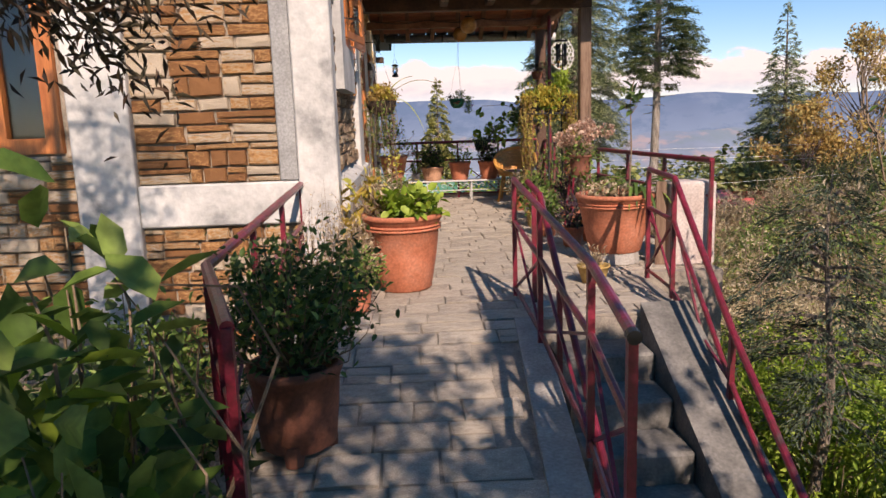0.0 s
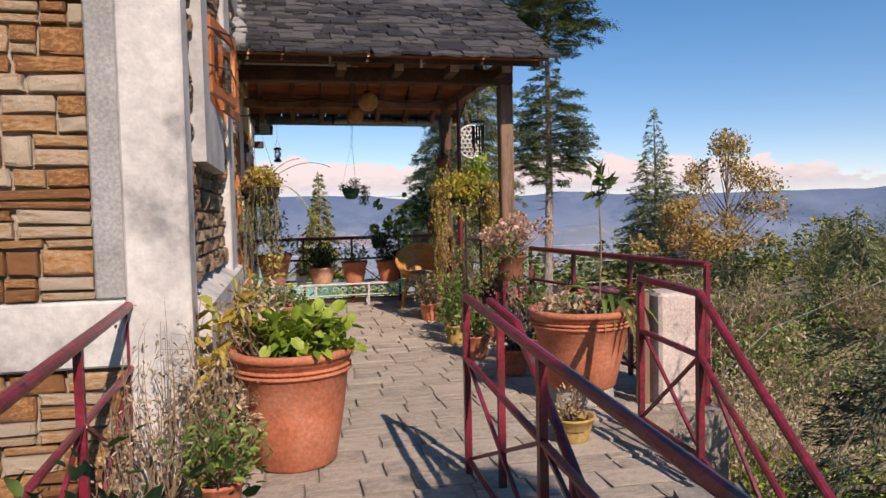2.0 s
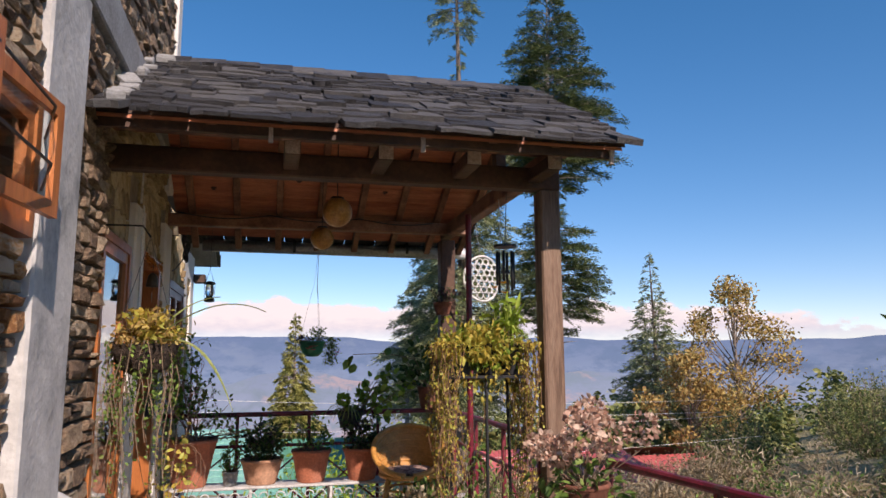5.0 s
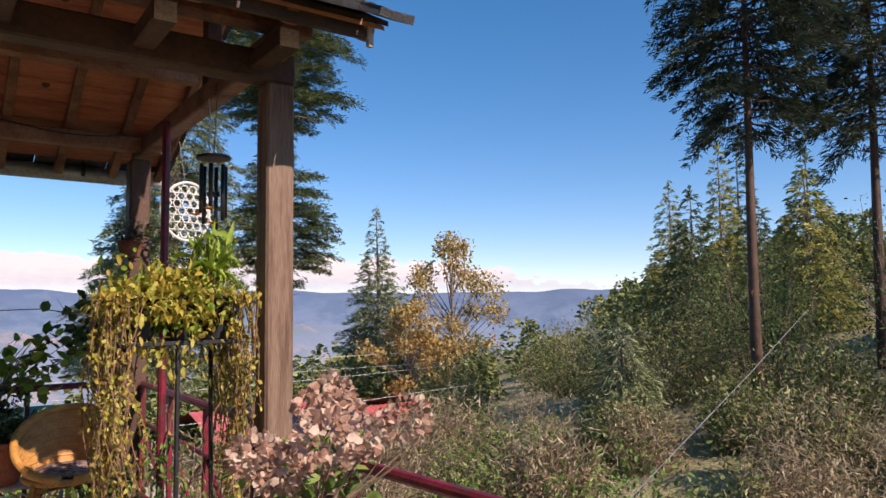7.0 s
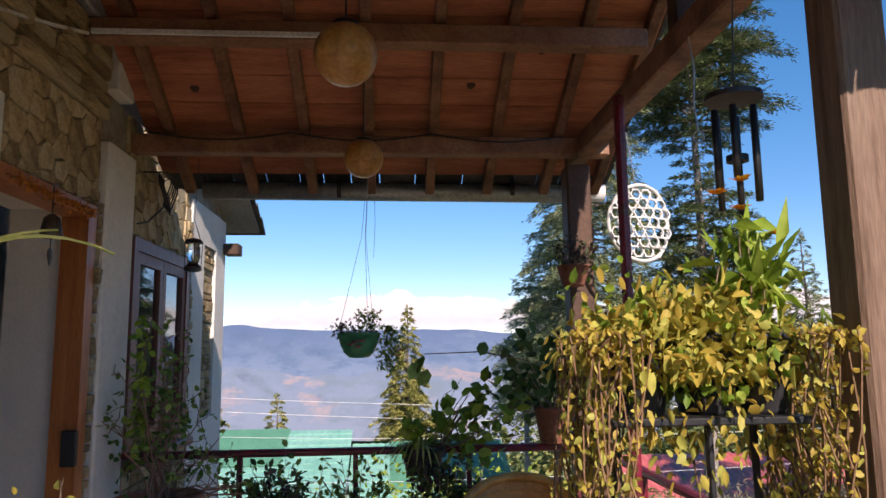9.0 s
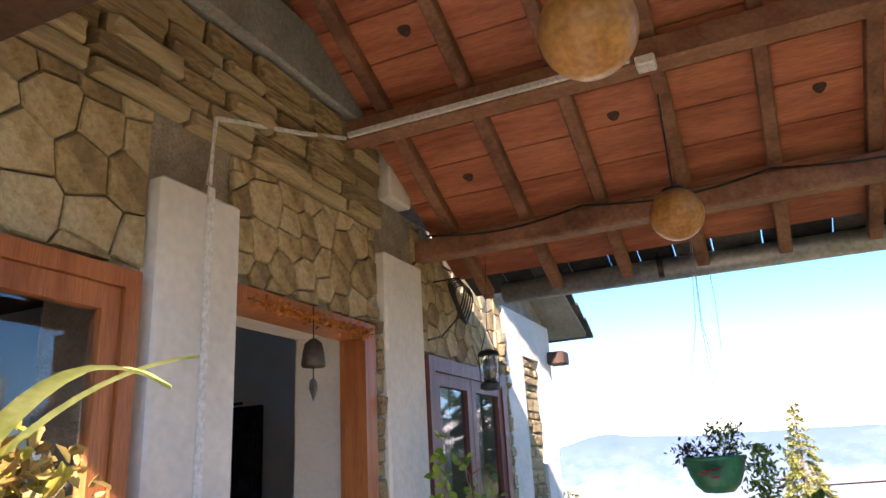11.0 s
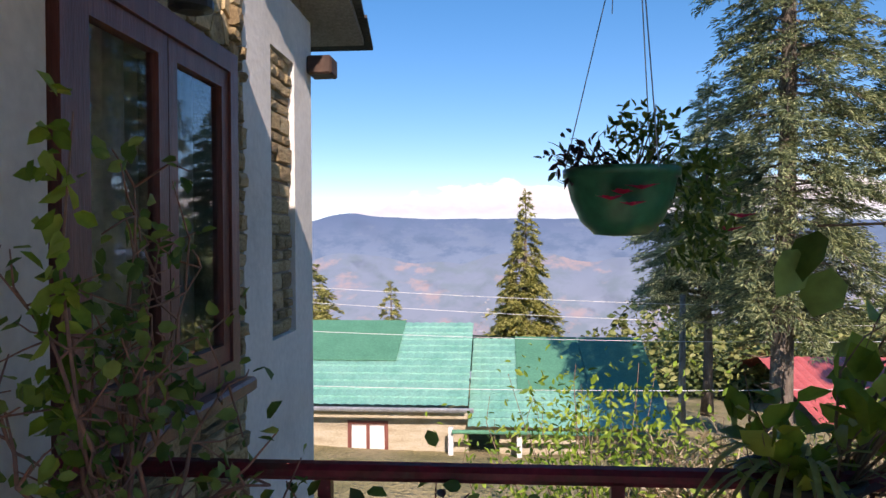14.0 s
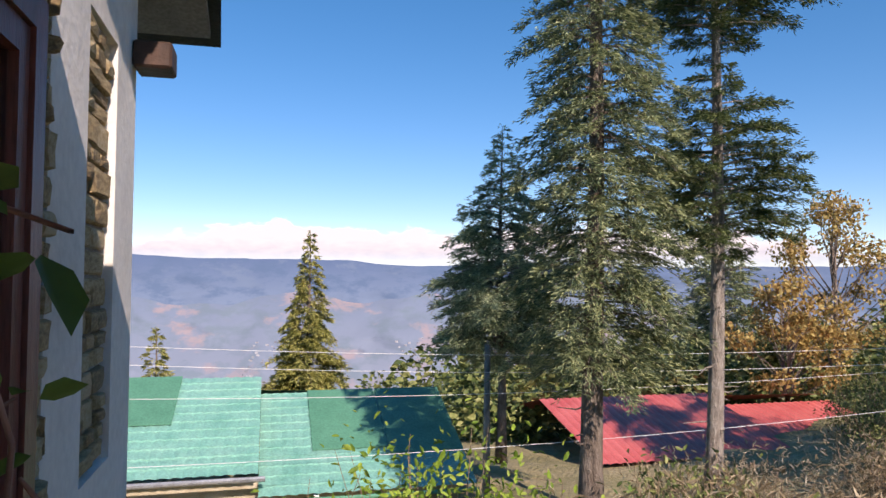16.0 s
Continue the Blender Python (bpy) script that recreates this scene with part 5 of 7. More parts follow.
# near dark pot on feet with a leafy bush
p = potted("dark terracotta pot on feet with a leafy bush", -0.557, 2.93, -0.075, 0.205, 0.165, 0.37, M_TERRAD)
for a in (0.5, 2.6, 4.7):
    part("foot", Geo().tube([(0.14 * math.cos(a), 0.14 * math.sin(a), -0.05), (0.13 * math.cos(a), 0.13 * math.sin(a), 0.04)], [0.04, 0.05], 8), M_TERRAD, p)
foliage(p, (0.02, 0, 0.68), (0.40, 0.38, 0.30), 2300, 0.040, L_DARK, 801, 70, (0, 0, 0.34), 0.55, r0=0.006)
foliage(p, (0.02, 0, 0.74), (0.40, 0.38, 0.28), 260, 0.045, L_MID, 802, 0, (0, 0, 0.32), 0.55, name="young_leaves")

# big terracotta pot with lettuce-like greens
p = potted("large ribbed terracotta pot full of bright green leaves", -0.10, 5.52, 0.0, 0.315, 0.215, 0.60, M_TERRA)
for z in (0.475, 0.50):
    part("band", Geo().lathe([(0.292, z), (0.306, z + 0.006), (0.306, z + 0.014), (0.294, z + 0.02)], 36), M_TERRA, p, smooth=True)
foliage(p, (0.06, -0.02, 0.66), (0.27, 0.27, 0.14), 850, 0.075, L_LIME, 811, 14, (0, 0, 0.54), 0.75, up=0.7)
foliage(p, (-0.15, 0.05, 0.80), (0.20, 0.2, 0.22), 330, 0.05, L_DRY, 812, 40, (-0.1, 0.05, 0.55), 0.3, name="dry_stalk")
foliage(p, (-0.22, -0.05, 0.78), (0.10, 0.1, 0.16), 40, 0.075, L_YEL, 813, 6, (-0.2, 0, 0.55), 0.45, name="yellow_leaves")
flowers(p, [(0.0, -0.05, 0.92)], 0.03, L_YFL, 815)

# right big pot with aloe, lanky sapling
p = potted("large terracotta pot with aloe and a thin sapling", 1.80, 6.22, 0.10, 0.345, 0.23, 0.52, M_TERRA)
for z in (0.40, 0.425):
    part("band", Geo().lathe([(0.318, z), (0.331, z + 0.006), (0.331, z + 0.014), (0.32, z + 0.02)], 36), M_TERRA, p, smooth=True)
part("stand", Geo().lathe([(0.20, -0.115), (0.22, -0.10), (0.21, 0.0)], 20), M_CEMENT, p)
blades(p, (0.17, 0.0, 0.47), 20, 0.62, L_MID, 821, 0.034, 1.35)
part("sapling_stem", Geo().tube([(0.10, -0.08, 0.45), (0.11, -0.10, 0.9), (0.09, -0.12, 1.3), (0.12, -0.12, 1.5)], [0.009, 0.007, 0.005, 0.003], 6), M_TWIG, p)
foliage(p, (0.11, -0.12, 1.40), (0.10, 0.10, 0.14), 26, 0.10, L_DARK, 822, 5, (0.09, -0.12, 1.2), 0.4, name="sapling_leaves", r0=0.003)
foliage(p, (-0.1, -0.02, 0.55), (0.24, 0.24, 0.08), 260, 0.06, L_DRY, 823, 14, (0, 0, 0.45), 0.4, name="withered_leaves")
p = potted("small yellowish clay bowl with sprigs", 1.40, 5.42, 0.0, 0.13, 0.09, 0.14, mat("yellow_clay", [(0.36, 0.22, 0.06), (0.48, 0.33, 0.12)], 0.8, 6, 50, 0.2))
foliage(p, (0, 0, 0.22), (0.12, 0.12, 0.09), 120, 0.04, L_DRY, 824, 14, (0, 0, 0.1), 0.35)
# upright old plank beside the pot
k_ = thing("plank", "old grey wooden plank standing by the railing", "plank", pose(2.14, 6.0, -0.015))
part("board", Geo().box(-0.045, 0.045, -0.012, 0.012, 0, 0.74, 0.004), M_WOODP, k_)

# dry brush and pots along the house wall
for k, (x, y, r, h, m, nl, lab) in enumerate((
        (-0.46, 5.25, 0.10, 0.5, L_DRY, 420, "thin dry stalks in a small clay pot"), (-0.42, 4.85, 0.10, 0.36, L_MID, 380, "small clay pot with green sprigs"),
        (-0.40, 6.10, 0.12, 0.75, L_DRY, 600, "dry yellowed stalks in a clay pot"), (-0.36, 6.75, 0.13, 0.62, L_DRY, 600, "straggly plant with dry stalks in a pot"),
        (-0.40, 7.45, 0.14, 0.70, L_YEL, 420, "clay pot with yellowing straggly leaves"), (-0.20, 7.25, 0.11, 0.45, L_MID, 360, "clay pot of green herbs"),
        (-0.38, 8.15, 0.13, 0.7, L_MID, 480, "clay pot with a green bushy plant"), (-0.36, 9.05, 0.15, 0.55, L_DARK, 480, "clay pot with dark leafy plant"))):
    p = potted(lab, x, y, 0.0, r, r * 0.72, r * 1.7, M_TERRA)
    foliage(p, (0, 0, r * 1.6 + h * 0.45), (0.22, 0.24, h * 0.5), nl, 0.045, m, 830 + k, 34, (0, 0, r * 1.5), 0.4, r0=0.004)
p = potted("clay pot with yellow marigolds", -0.14, 7.75, 0.34, 0.13, 0.09, 0.2, M_TERRA)
part("lower_pot", Geo().lathe(pot_profile(0.14, 0.10, 0.345), 26), M_TERRA, p, at=pose(0, 0, -0.34), smooth=True)
foliage(p, (0.06, 0, 0.26), (0.16, 0.16, 0.12), 200, 0.05, L_MID, 845, 12, (0, 0, 0.18), 0.4)
flowers(p, [(0.14, -0.08, 0.30), (0.18, -0.05, 0.24), (0.12, -0.1, 0.19), (0.17, -0.02, 0.33)], 0.035, L_YFL, 846)

# dry weeds at the foot of the corner column
for k, (x, y, h, r, n) in enumerate(((-0.66, 5.12, 0.95, 0.20, 260), (-0.50, 5.22, 0.80, 0.18, 240), (-0.72, 4.75, 0.62, 0.20, 300), (-0.34, 5.75, 1.0, 0.16, 200))):
    p = thing("dry_weeds", "thin dry brown weed stalks at the foot of the column", "weeds", pose(x, y, -0.01), "dry weeds")
    foliage(p, (0, 0, h * 0.62), (r, r, h * 0.45), n, 0.028, L_DRY, 1200 + k, 60, (0, 0, 0.0), 0.4, r0=0.0035, hollow=0.2)
p = thing("leafy_weed", "upright weed with broad yellow-green leaves beside the pot", "weeds", pose(-0.48, 5.46, -0.01), "dry weeds")
foliage(p, (0, 0, 0.80), (0.09, 0.09, 0.22), 34, 0.13, L_YEL, 1210, 10, (0, 0, 0), 0.4, r0=0.005)

# pots along the outer edge of the terrace
for k, (x, y, z, r, h, m, nl, lab, pm) in enumerate((
        (1.60, 7.05, 0, 0.12, 0.4, L_PURP, 300, "pot of purple-green rosettes", M_TERRA), (1.48, 7.75, 0, 0.12, 0.38, L_MID, 320, "clay pot with a jade-like plant", M_TERRA),
        (1.88, 7.3, 0, 0.14, 0.5, L_MID, 380, "clay pot of leafy green stems", M_TERRA), (1.46, 8.45, 0, 0.11, 0.5, L_MID, 360, "mossy yellow pot with fleshy leaves", mat("yellow_clay", [], 0)),
        (1.62, 9.0, 0, 0.13, 0.45, L_MID, 360, "clay pot with a leafy green plant", M_TERRA), (1.52, 10.05, 0, 0.12, 0.40, L_DRY, 300, "clay pot with dry stalks", M_TERRA),
        (1.62, 10.4, 0, 0.13, 0.40, L_MID, 300, "clay pot with leafy green stems", M_TERRA), (1.95, 8.7, 0, 0.14, 0.5, L_PURP, 380, "clay pot with reddish stems", M_TERRA),
        (1.85, 11.25, 0, 0.13, 0.3, L_DARK, 220, "terracotta pot with small dark leaves", M_TERRA), (1.95, 11.6, 0, 0.12, 0.3, L_DARK, 220, "terracotta pot with dark green leaves", M_TERRA))):
    p = potted(lab, x, y, z, r, r * 0.72, r * 1.7, pm)
    foliage(p, (0, 0, r * 1.6 + h * 0.45), (0.2, 0.2, h * 0.5), nl, 0.06, m, 860 + k, 26, (0, 0, r * 1.5), 0.45, r0=0.005)

# dried hydrangea in a dark tub on a stand
p = potted("dark pot of dried pink hydrangea heads", 1.95, 8.18, 0.62, 0.13, 0.10, 0.24, M_TERRAD)
for a in (0.8, 2.4, 3.9, 5.5):
    part("stand_leg", Geo().tube([(0.2 * math.cos(a), 0.2 * math.sin(a), -0.6), (0.13 * math.cos(a), 0.13 * math.sin(a), 0.0)], 0.012, 5), M_RED, p)
q = np.random.default_rng(880)
for k in range(16):
    c = np.array([q.uniform(-0.33, 0.33), q.uniform(-0.33, 0.33), 0.44 + q.uniform(-0.06, 0.14)])
    if np.hypot(c[0], c[1]) > 0.36:
        continue
    v = unit(q.normal(size=(130, 3)))
    part("flower_head", leaf_mesh("flower_head", c + v * np.array([0.085, 0.085, 0.07]) * q.uniform(0.7, 1.0, (130, 1)), v + q.normal(0, 0.5, (130, 3)), 0.030, L_PINK, 0.85, 0.2, 0.3, 881 + k), L_PINK, p)
foliage(p, (0, 0, 0.24), (0.30, 0.30, 0.26), 260, 0.06, L_MID, 887, 30, (0, 0, 0.18), 0.5, r0=0.004, hang=0.3)
part("branchwork", twigs(Geo(), (0, 0, 0.2), [(q.uniform(-0.3, 0.3), q.uniform(-0.3, 0.3), 0.42) for k in range(26)], 0.005, 0.1, 9), M_TWIG, p)

# vine-covered planter stand by the pole
v = thing("vine_planter", "tall planter stand with trailing yellow-green vines", "planter", pose(1.84, 9.58, 0.0) @ Matrix.Diagonal((0.72, 0.85, 1, 1)))
for a, b in ((-0.30, 0.1), (0.32, 0.1), (0.0, -0.12)):
    part("stand_leg", Geo().tube([(a, b, -0.015), (a * 0.9, b * 0.9, 1.36)], 0.016, 6), M_BLACK, v)
part("stand_shelf", Geo().box(-0.38, 0.38, -0.16, 0.16, 1.34, 1.36, 0.004), M_BLACK, v)
for k, x in enumerate((-0.22, 0.05, 0.27)):
    part("tub", Geo().lathe(pot_profile(0.135, 0.10, 0.22, 0.015), 22), M_BLKPL, v, at=pose(x, 0, 1.36), smooth=True)
foliage(v, (0.0, 0.0, 1.55), (0.46, 0.28, 0.17), 2300, 0.052, L_YEL, 901, 40, (0, 0, 1.5), 0.6, r0=0.004, clump=0.5)
q = np.random.default_rng(905)
hang, P, D = Geo(), [], []
for k in range(95):
    side = -1 if k % 2 else 1
    x0 = side * np.clip(q.normal(0.37, 0.055), 0.22, 0.5) if q.random() < 0.96 else q.uniform(-0.3, 0.3)
    y0 = q.uniform(-0.28, 0.22)
    L = q.uniform(0.45, 1.35)
    pts = []
    for t in np.linspace(0, 1, 9):
        pts.append((x0 + 0.055 * math.sin((4 + k % 5) * t + k) + side * 0.05 * math.sin(math.pi * t), y0 + 0.06 * math.sin((3 + k % 4) * t + 2 * k), 1.58 + 0.06 * math.sin(math.pi * min(1, t * 4)) - L * t))
    hang.tube(pts, 0.0042, 4, False)
    for t in q.uniform(0, 1, int(34 + 36 * q.random())) ** 1.4:
        i = min(7, int(t * 8))
        P.append(np.array(pts[i]) * (1 - (t * 8 - i)) + np.array(pts[i + 1]) * (t * 8 - i))
        D.append(q.normal(0, 1, 3))
part("vine_trail", hang, mat("reddish_dry_vine", [(0.13, 0.07, 0.035), (0.28, 0.16, 0.08)], 0.9, 10, 60, 0.1), v)
part("vine_leaves", leaf_mesh("vine_leaves", P, D, 0.030, L_YEL, 0.65, 0.25, 0.4, 906), L_YEL, v)
foliage(v, (0.24, -0.02, 1.78), (0.17, 0.16, 0.15), 110, 0.15, L_LIME, 907, 12, (0.24, 0, 1.56), 0.26, name="marigold_leaves", up=0.6)
foliage(v, (0.0, 0.0, 1.56), (0.46, 0.3, 0.24), 600, 0.045, L_LIME, 911, 0, (0, 0, 1.45), 0.6, name="green_leaves", clump=0.5)
foliage(v, (0.0, -0.1, 1.36), (0.42, 0.2, 0.2), 260, 0.045, L_YEL, 912, 0, (0, -0.05, 1.5), 0.6, name="draping_leaves", clump=0.5, hang=0.35)
flowers(v, [(0.12, -0.06, 1.97), (0.20, -0.1, 2.0), (0.26, 0.02, 1.94), (0.38, -0.02, 1.86)], 0.042, L_ORA, 908, 16)
foliage(v, (0.05, 0.05, 0.55), (0.38, 0.25, 0.5), 420, 0.05, L_MID, 909, 60, (0, 0, 0.05), 0.5, name="lower_leaves", r0=0.004)

# hanging basket by the house wall
b = thing("hanging_basket", "wire basket of trailing yellowing vines by the wall", "hanging plant", pose(-0.37, 9.45, 1.5))
part("basket", Geo().lathe([(0.05, -0.12), (0.14, -0.07), (0.19, 0.02), (0.2, 0.08), (0.17, 0.07), (0.02, 0.0)], 20, wob=0.02), M_SOIL, b)
part("hanger", Geo().tube([(-0.19, 0, 0.06), (0, 0, 0.75), (0.19, 0, 0.06)], 0.004, 4), M_BLACK, b)
part("hook", Geo().tube([(0, 0, 0.75), (-0.05, 0, 0.82), (-0.27, 0, 0.82)], 0.006, 5), M_BLACK, b)
foliage(b, (0.02, 0, 0.15), (0.22, 0.26, 0.14), 900, 0.045, L_AUT, 921, 40, (0, 0, 0.05), 0.5, clump=0.5, r0=0.004)
foliage(b, (0.05, 0, 0.2), (0.2, 0.24, 0.12), 420, 0.05, L_YEL, 922, 0, (0, 0, 0.05), 0.5, name="yellow_leaves")
q = np.random.default_rng(925)
hang, P, D = Geo(), [], []
for k in range(46):
    a, r, L = q.uniform(0, 6.28), q.uniform(0.10, 0.24), q.uniform(0.35, 0.95)
    pts = [(r * math.cos(a) + 0.02 * math.sin(7 * t + k), r * math.sin(a), 0.1 - L * t) for t in np.linspace(0, 1, 6)]
    hang.tube(pts, 0.003, 4, False)
    for t in q.uniform(0, 1, 20):
        P.append((pts[0][0], pts[0][1], 0.1 - L * t)), D.append(q.normal(0, 1, 3))
part("vine_trail", hang, M_TWIG, b)
part("trailing_leaves", leaf_mesh("trailing_leaves", P, D, 0.03, L_MID, 0.6, 0.25, 0.4, 926), L_MID, b)
for tip, mid in (((0.72, -0.12, 0.28), (0.40, -0.06, 0.44)), ((0.55, -0.30, -0.32), (0.36, -0.16, 0.22)), ((0.42, 0.25, 0.40), (0.2, 0.12, 0.38))):
    g = Geo()
    a0, m0, t0 = np.array([0.02, 0, 0.08]), np.array(mid), np.array(tip)
    d = unit(np.cross(t0 - a0, [0, 0, 1.0]))
    for t in np.linspace(0, 1, 12):
        c = a0 * (1 - t) ** 2 + 2 * m0 * t * (1 - t) + t0 * t * t
        w = 0.024 * (1 - t ** 3) + 0.001
        g.v += [tuple(c - d * w), tuple(c - np.array([0, 0, 0.006])), tuple(c + d * w)]
    g.f = [(3 * i + j, 3 * i + j + 1, 3 * i + j + 4, 3 * i + j + 3) for i in range(11) for j in (0, 1)]
    part("strap_leaf", g, mat("pale_strap_leaf", [(0.28, 0.34, 0.08), (0.45, 0.5, 0.2)], 0.5, 6, 40, 0, trans=0.3), b, smooth=True)

# low iron bench with scrollwork, and the pots on it
bench = thing("iron_bench", "low white wrought-iron bench with scrollwork", "bench", pose(0, 0, 0))
M_IRON = mat("white_iron", [(0.42, 0.41, 0.39), (0.6, 0.59, 0.57)], 0.6, 10, 60, 0.2)
part("top", Geo().box(-0.5, 1.72, 11.70, 12.0, 0.295, 0.32, 0.006), M_IRON, bench)
part("lower_bar", Geo().box(-0.5, 1.72, 11.705, 11.72, 0.15, 0.165), M_IRON, bench)
for x in (-0.48, 0.25, 0.98, 1.70):
    for y in (11.72, 11.98):
        part("leg", Geo().box(x - 0.012, x + 0.012, y - 0.012, y + 0.012, -0.015, 0.295), M_IRON, bench)
for k, x in enumerate(np.arange(-0.40, 1.68, 0.13)):
    s = 1 if k % 2 else -1
    pts = [(x + s * (0.055 - 0.05 * t) * math.cos(5.5 * t), 11.712, 0.225 + (0.055 - 0.05 * t) * math.sin(5.5 * t)) for t in np.linspace(0, 1, 14)]
    part("scroll", Geo().tube(pts, 0.006, 5), M_IRON, bench)
PZ = 0.32
p = potted("large terracotta pot with a thin rose bush", -0.30, 11.85, PZ, 0.235, 0.145, 0.43, M_TERRA)
M_ROSE = mat("rose_stem", [(0.24, 0.11, 0.08), (0.40, 0.22, 0.15)], 0.8, 10, 60, 0.1)
q = np.random.default_rng(940)
cane, P, D = Geo(), [], []
for k, (tx, ty, tz, up_) in enumerate(((-0.22, -0.05, 1.10, 0.5), (-0.06, 0.2, 1.30, 0.5), (-0.16, 0.1, 0.95, 0.4), (-0.02, 0.05, 0.85, 0.4), (-0.2, 0.15, 0.75, 0.35), (0.06, 0.3, 1.1, 0.5), (0.16, 0.22, 0.82, 0.4), (0.85, 0.1, 0.46, 0.22), (1.05, 0.05, 0.40, 0.22), (0.70, 0.25, 0.46, 0.22), (0.45, -0.1, 0.48, 0.22), (-0.28, -0.12, 0.85, 0.35), (0.02, 0.12, 1.0, 0.45), (-0.05, 0.3, 1.15, 0.45), (0.3, 0.1, 0.62, 0.3))):
    b0 = np.array([0.05 * math.cos(2.1 * k), 0.05 * math.sin(2.1 * k), 0.38])
    tip = np.array([tx, ty, tz])
    mid = b0 * 0.55 + tip * 0.45 + np.array([-0.10 * tx, 0, up_ * 0.35])
    pts = [b0 * (1 - s) ** 2 + mid * 2 * s * (1 - s) + tip * s * s + q.normal(0, 0.012, 3) * (0 < s < 1) for s in np.linspace(0, 1, 9)]
    cane.tube(pts, [0.0085 * (1 - 0.75 * s) for s in np.linspace(0, 1, 9)], 5, False)
    for i in (3, 4, 5, 6, 7, 8):
        for _ in range(2):
            end = pts[i] + q.normal(0, 0.085, 3) + np.array([0, 0, 0.03])
            cane.tube([pts[i], (pts[i] + end) / 2 + q.normal(0, 0.012, 3), end], [0.0035, 0.0028, 0.0018], 4, False)
            for _ in range(3):
                P.append(end + q.normal(0, 0.022, 3)), D.append(q.normal(0, 1, 3))
part("cane", cane, M_ROSE, p, smooth=True)
part("leaves", leaf_mesh("leaves", P, D, 0.046, L_MID, 0.7, 0.25, 0.4, 941), L_MID, p)
part("tall_shoot", Geo().tube([(0.02, 0, 0.38), (-0.06, -0.03, 0.75), (-0.12, 0.0, 1.1), (-0.10, 0.02, 1.45)], [0.006, 0.005, 0.004, 0.002], 5), M_ROSE, p)
q = np.random.default_rng(943)
zz = q.uniform(0.6, 1.5, 90)
part("shoot_leaves", leaf_mesh("shoot_leaves", np.stack([-0.13 + q.normal(0, 0.02, 90), q.normal(0, 0.02, 90), zz], 1), q.normal(0, 1, (90, 3)), 0.06, L_LIME, 0.6, 0.25, 0.4, 944), L_LIME, p)
for k, (x, r, h, m, nl, pm, lab) in enumerate(((0.34, 0.195, 0.23, L_DARK, 420, mat("faded_terracotta", [(0.42, 0.20, 0.11), (0.56, 0.32, 0.2)], 0.85, 4, 40, 0.3), "faded terracotta bowl with dark trailing leaves"),
                                           (0.80, 0.185, 0.30, L_MID, 150, M_TERRA, "terracotta pot with a small green plant"), (1.29, 0.185, 0.30, L_DARK, 300, M_TERRA, "terracotta pot with a spiky plant"))):
    p = potted(lab, x, 11.86, PZ, r, r * 0.7, h, pm)
    foliage(p, (0, 0, h + 0.16), (0.25, 0.18, 0.2), nl, 0.05, m, 950 + k, 24, (0, 0, h - 0.04), 0.55, r0=0.004)
    if k != 1:
        foliage(p, (0.0, 0.02, h + 0.24), (0.22, 0.16, 0.18), 160, 0.05, L_PURP, 955 + k, 22, (0, 0, h - 0.04), 0.6, r0=0.004, name="upper_leaves")
    if k == 2:
        blades(p, (0, 0, h - 0.02), 12, 0.22, L_MID, 960, 0.012, 0.9)
p = potted("small grey pot with fine green sprigs", 0.06, 11.82, PZ, 0.075, 0.06, 0.13, M_GREYCEM)
foliage(p, (0, 0, 0.24), (0.12, 0.12, 0.13), 160, 0.035, L_MID, 963, 16, (0, 0, 0.1), 0.5)
p = potted("clay pot with thin stems and yellowing leaves", -0.34, 10.42, 0.0, 0.13, 0.09, 0.24, M_TERRA)
foliage(p, (0.05, 0.02, 0.75), (0.22, 0.28, 0.42), 90, 0.06, L_YEL, 965, 26, (0, 0, 0.2), 0.6, r0=0.004, hollow=0.3)
# tub of strap leaves fixed on the railing
p = potted("dark tub of arching strap leaves on the railing", 1.19, 12.06, 0.80, 0.135, 0.10, 0.16, M_BLKPL)
part("bracket", Geo().tube([(-0.1, 0, 0.0), (0.1, 0, 0.0)], 0.014, 6), M_BLACK, p)
blades(p, (0, 0, 0.13), 34, 0.36, mat("pale_strap_leaf", [], 0), 971, 0.017, 1.0)
foliage(p, (0.05, 0.0, 0.28), (0.24, 0.20, 0.16), 60, 0.08, L_LIME, 972, 14, (0, 0, 0.12), 0.75, r0=0.004)
foliage(p, (0.42, 0.02, 0.36), (0.34, 0.22, 0.28), 110, 0.095, L_LIME, 973, 22, (0.1, 0, 0.12), 0.8, r0=0.005, name="broad_leaves", hollow=0.2)
# pot by the far post with a climbing broad-leaved plant
p = potted("terracotta pot on the railing with broad climbing leaves", 2.0, 12.05, 0.965, 0.12, 0.085, 0.22, M_TERRAD)
foliage(p, (-0.1, 0.02, 0.45), (0.36, 0.2, 0.28), 150, 0.09, L_DARK, 976, 26, (0, 0, 0.2), 0.8, r0=0.005, hollow=0.2)
part("shoot", Geo().tube([(0, 0, 0.2), (-0.15, -0.02, 0.5), (-0.45, -0.05, 0.56), (-0.80, -0.06, 0.55)], [0.006, 0.005, 0.004, 0.003], 5), M_TWIG, p)
for k, c in enumerate(((-0.80, -0.06, 0.54), (-0.84, -0.06, 0.50), (-0.42, -0.05, 0.62), (-0.78, -0.08, 0.46))):
    part("shoot_leaf", leaf_mesh("shoot_leaf", [c], [(-0.3, -0.2, -0.6)], 0.12, L_MID, 0.8, 0.2, 0.5, 977 + k), L_MID, p)

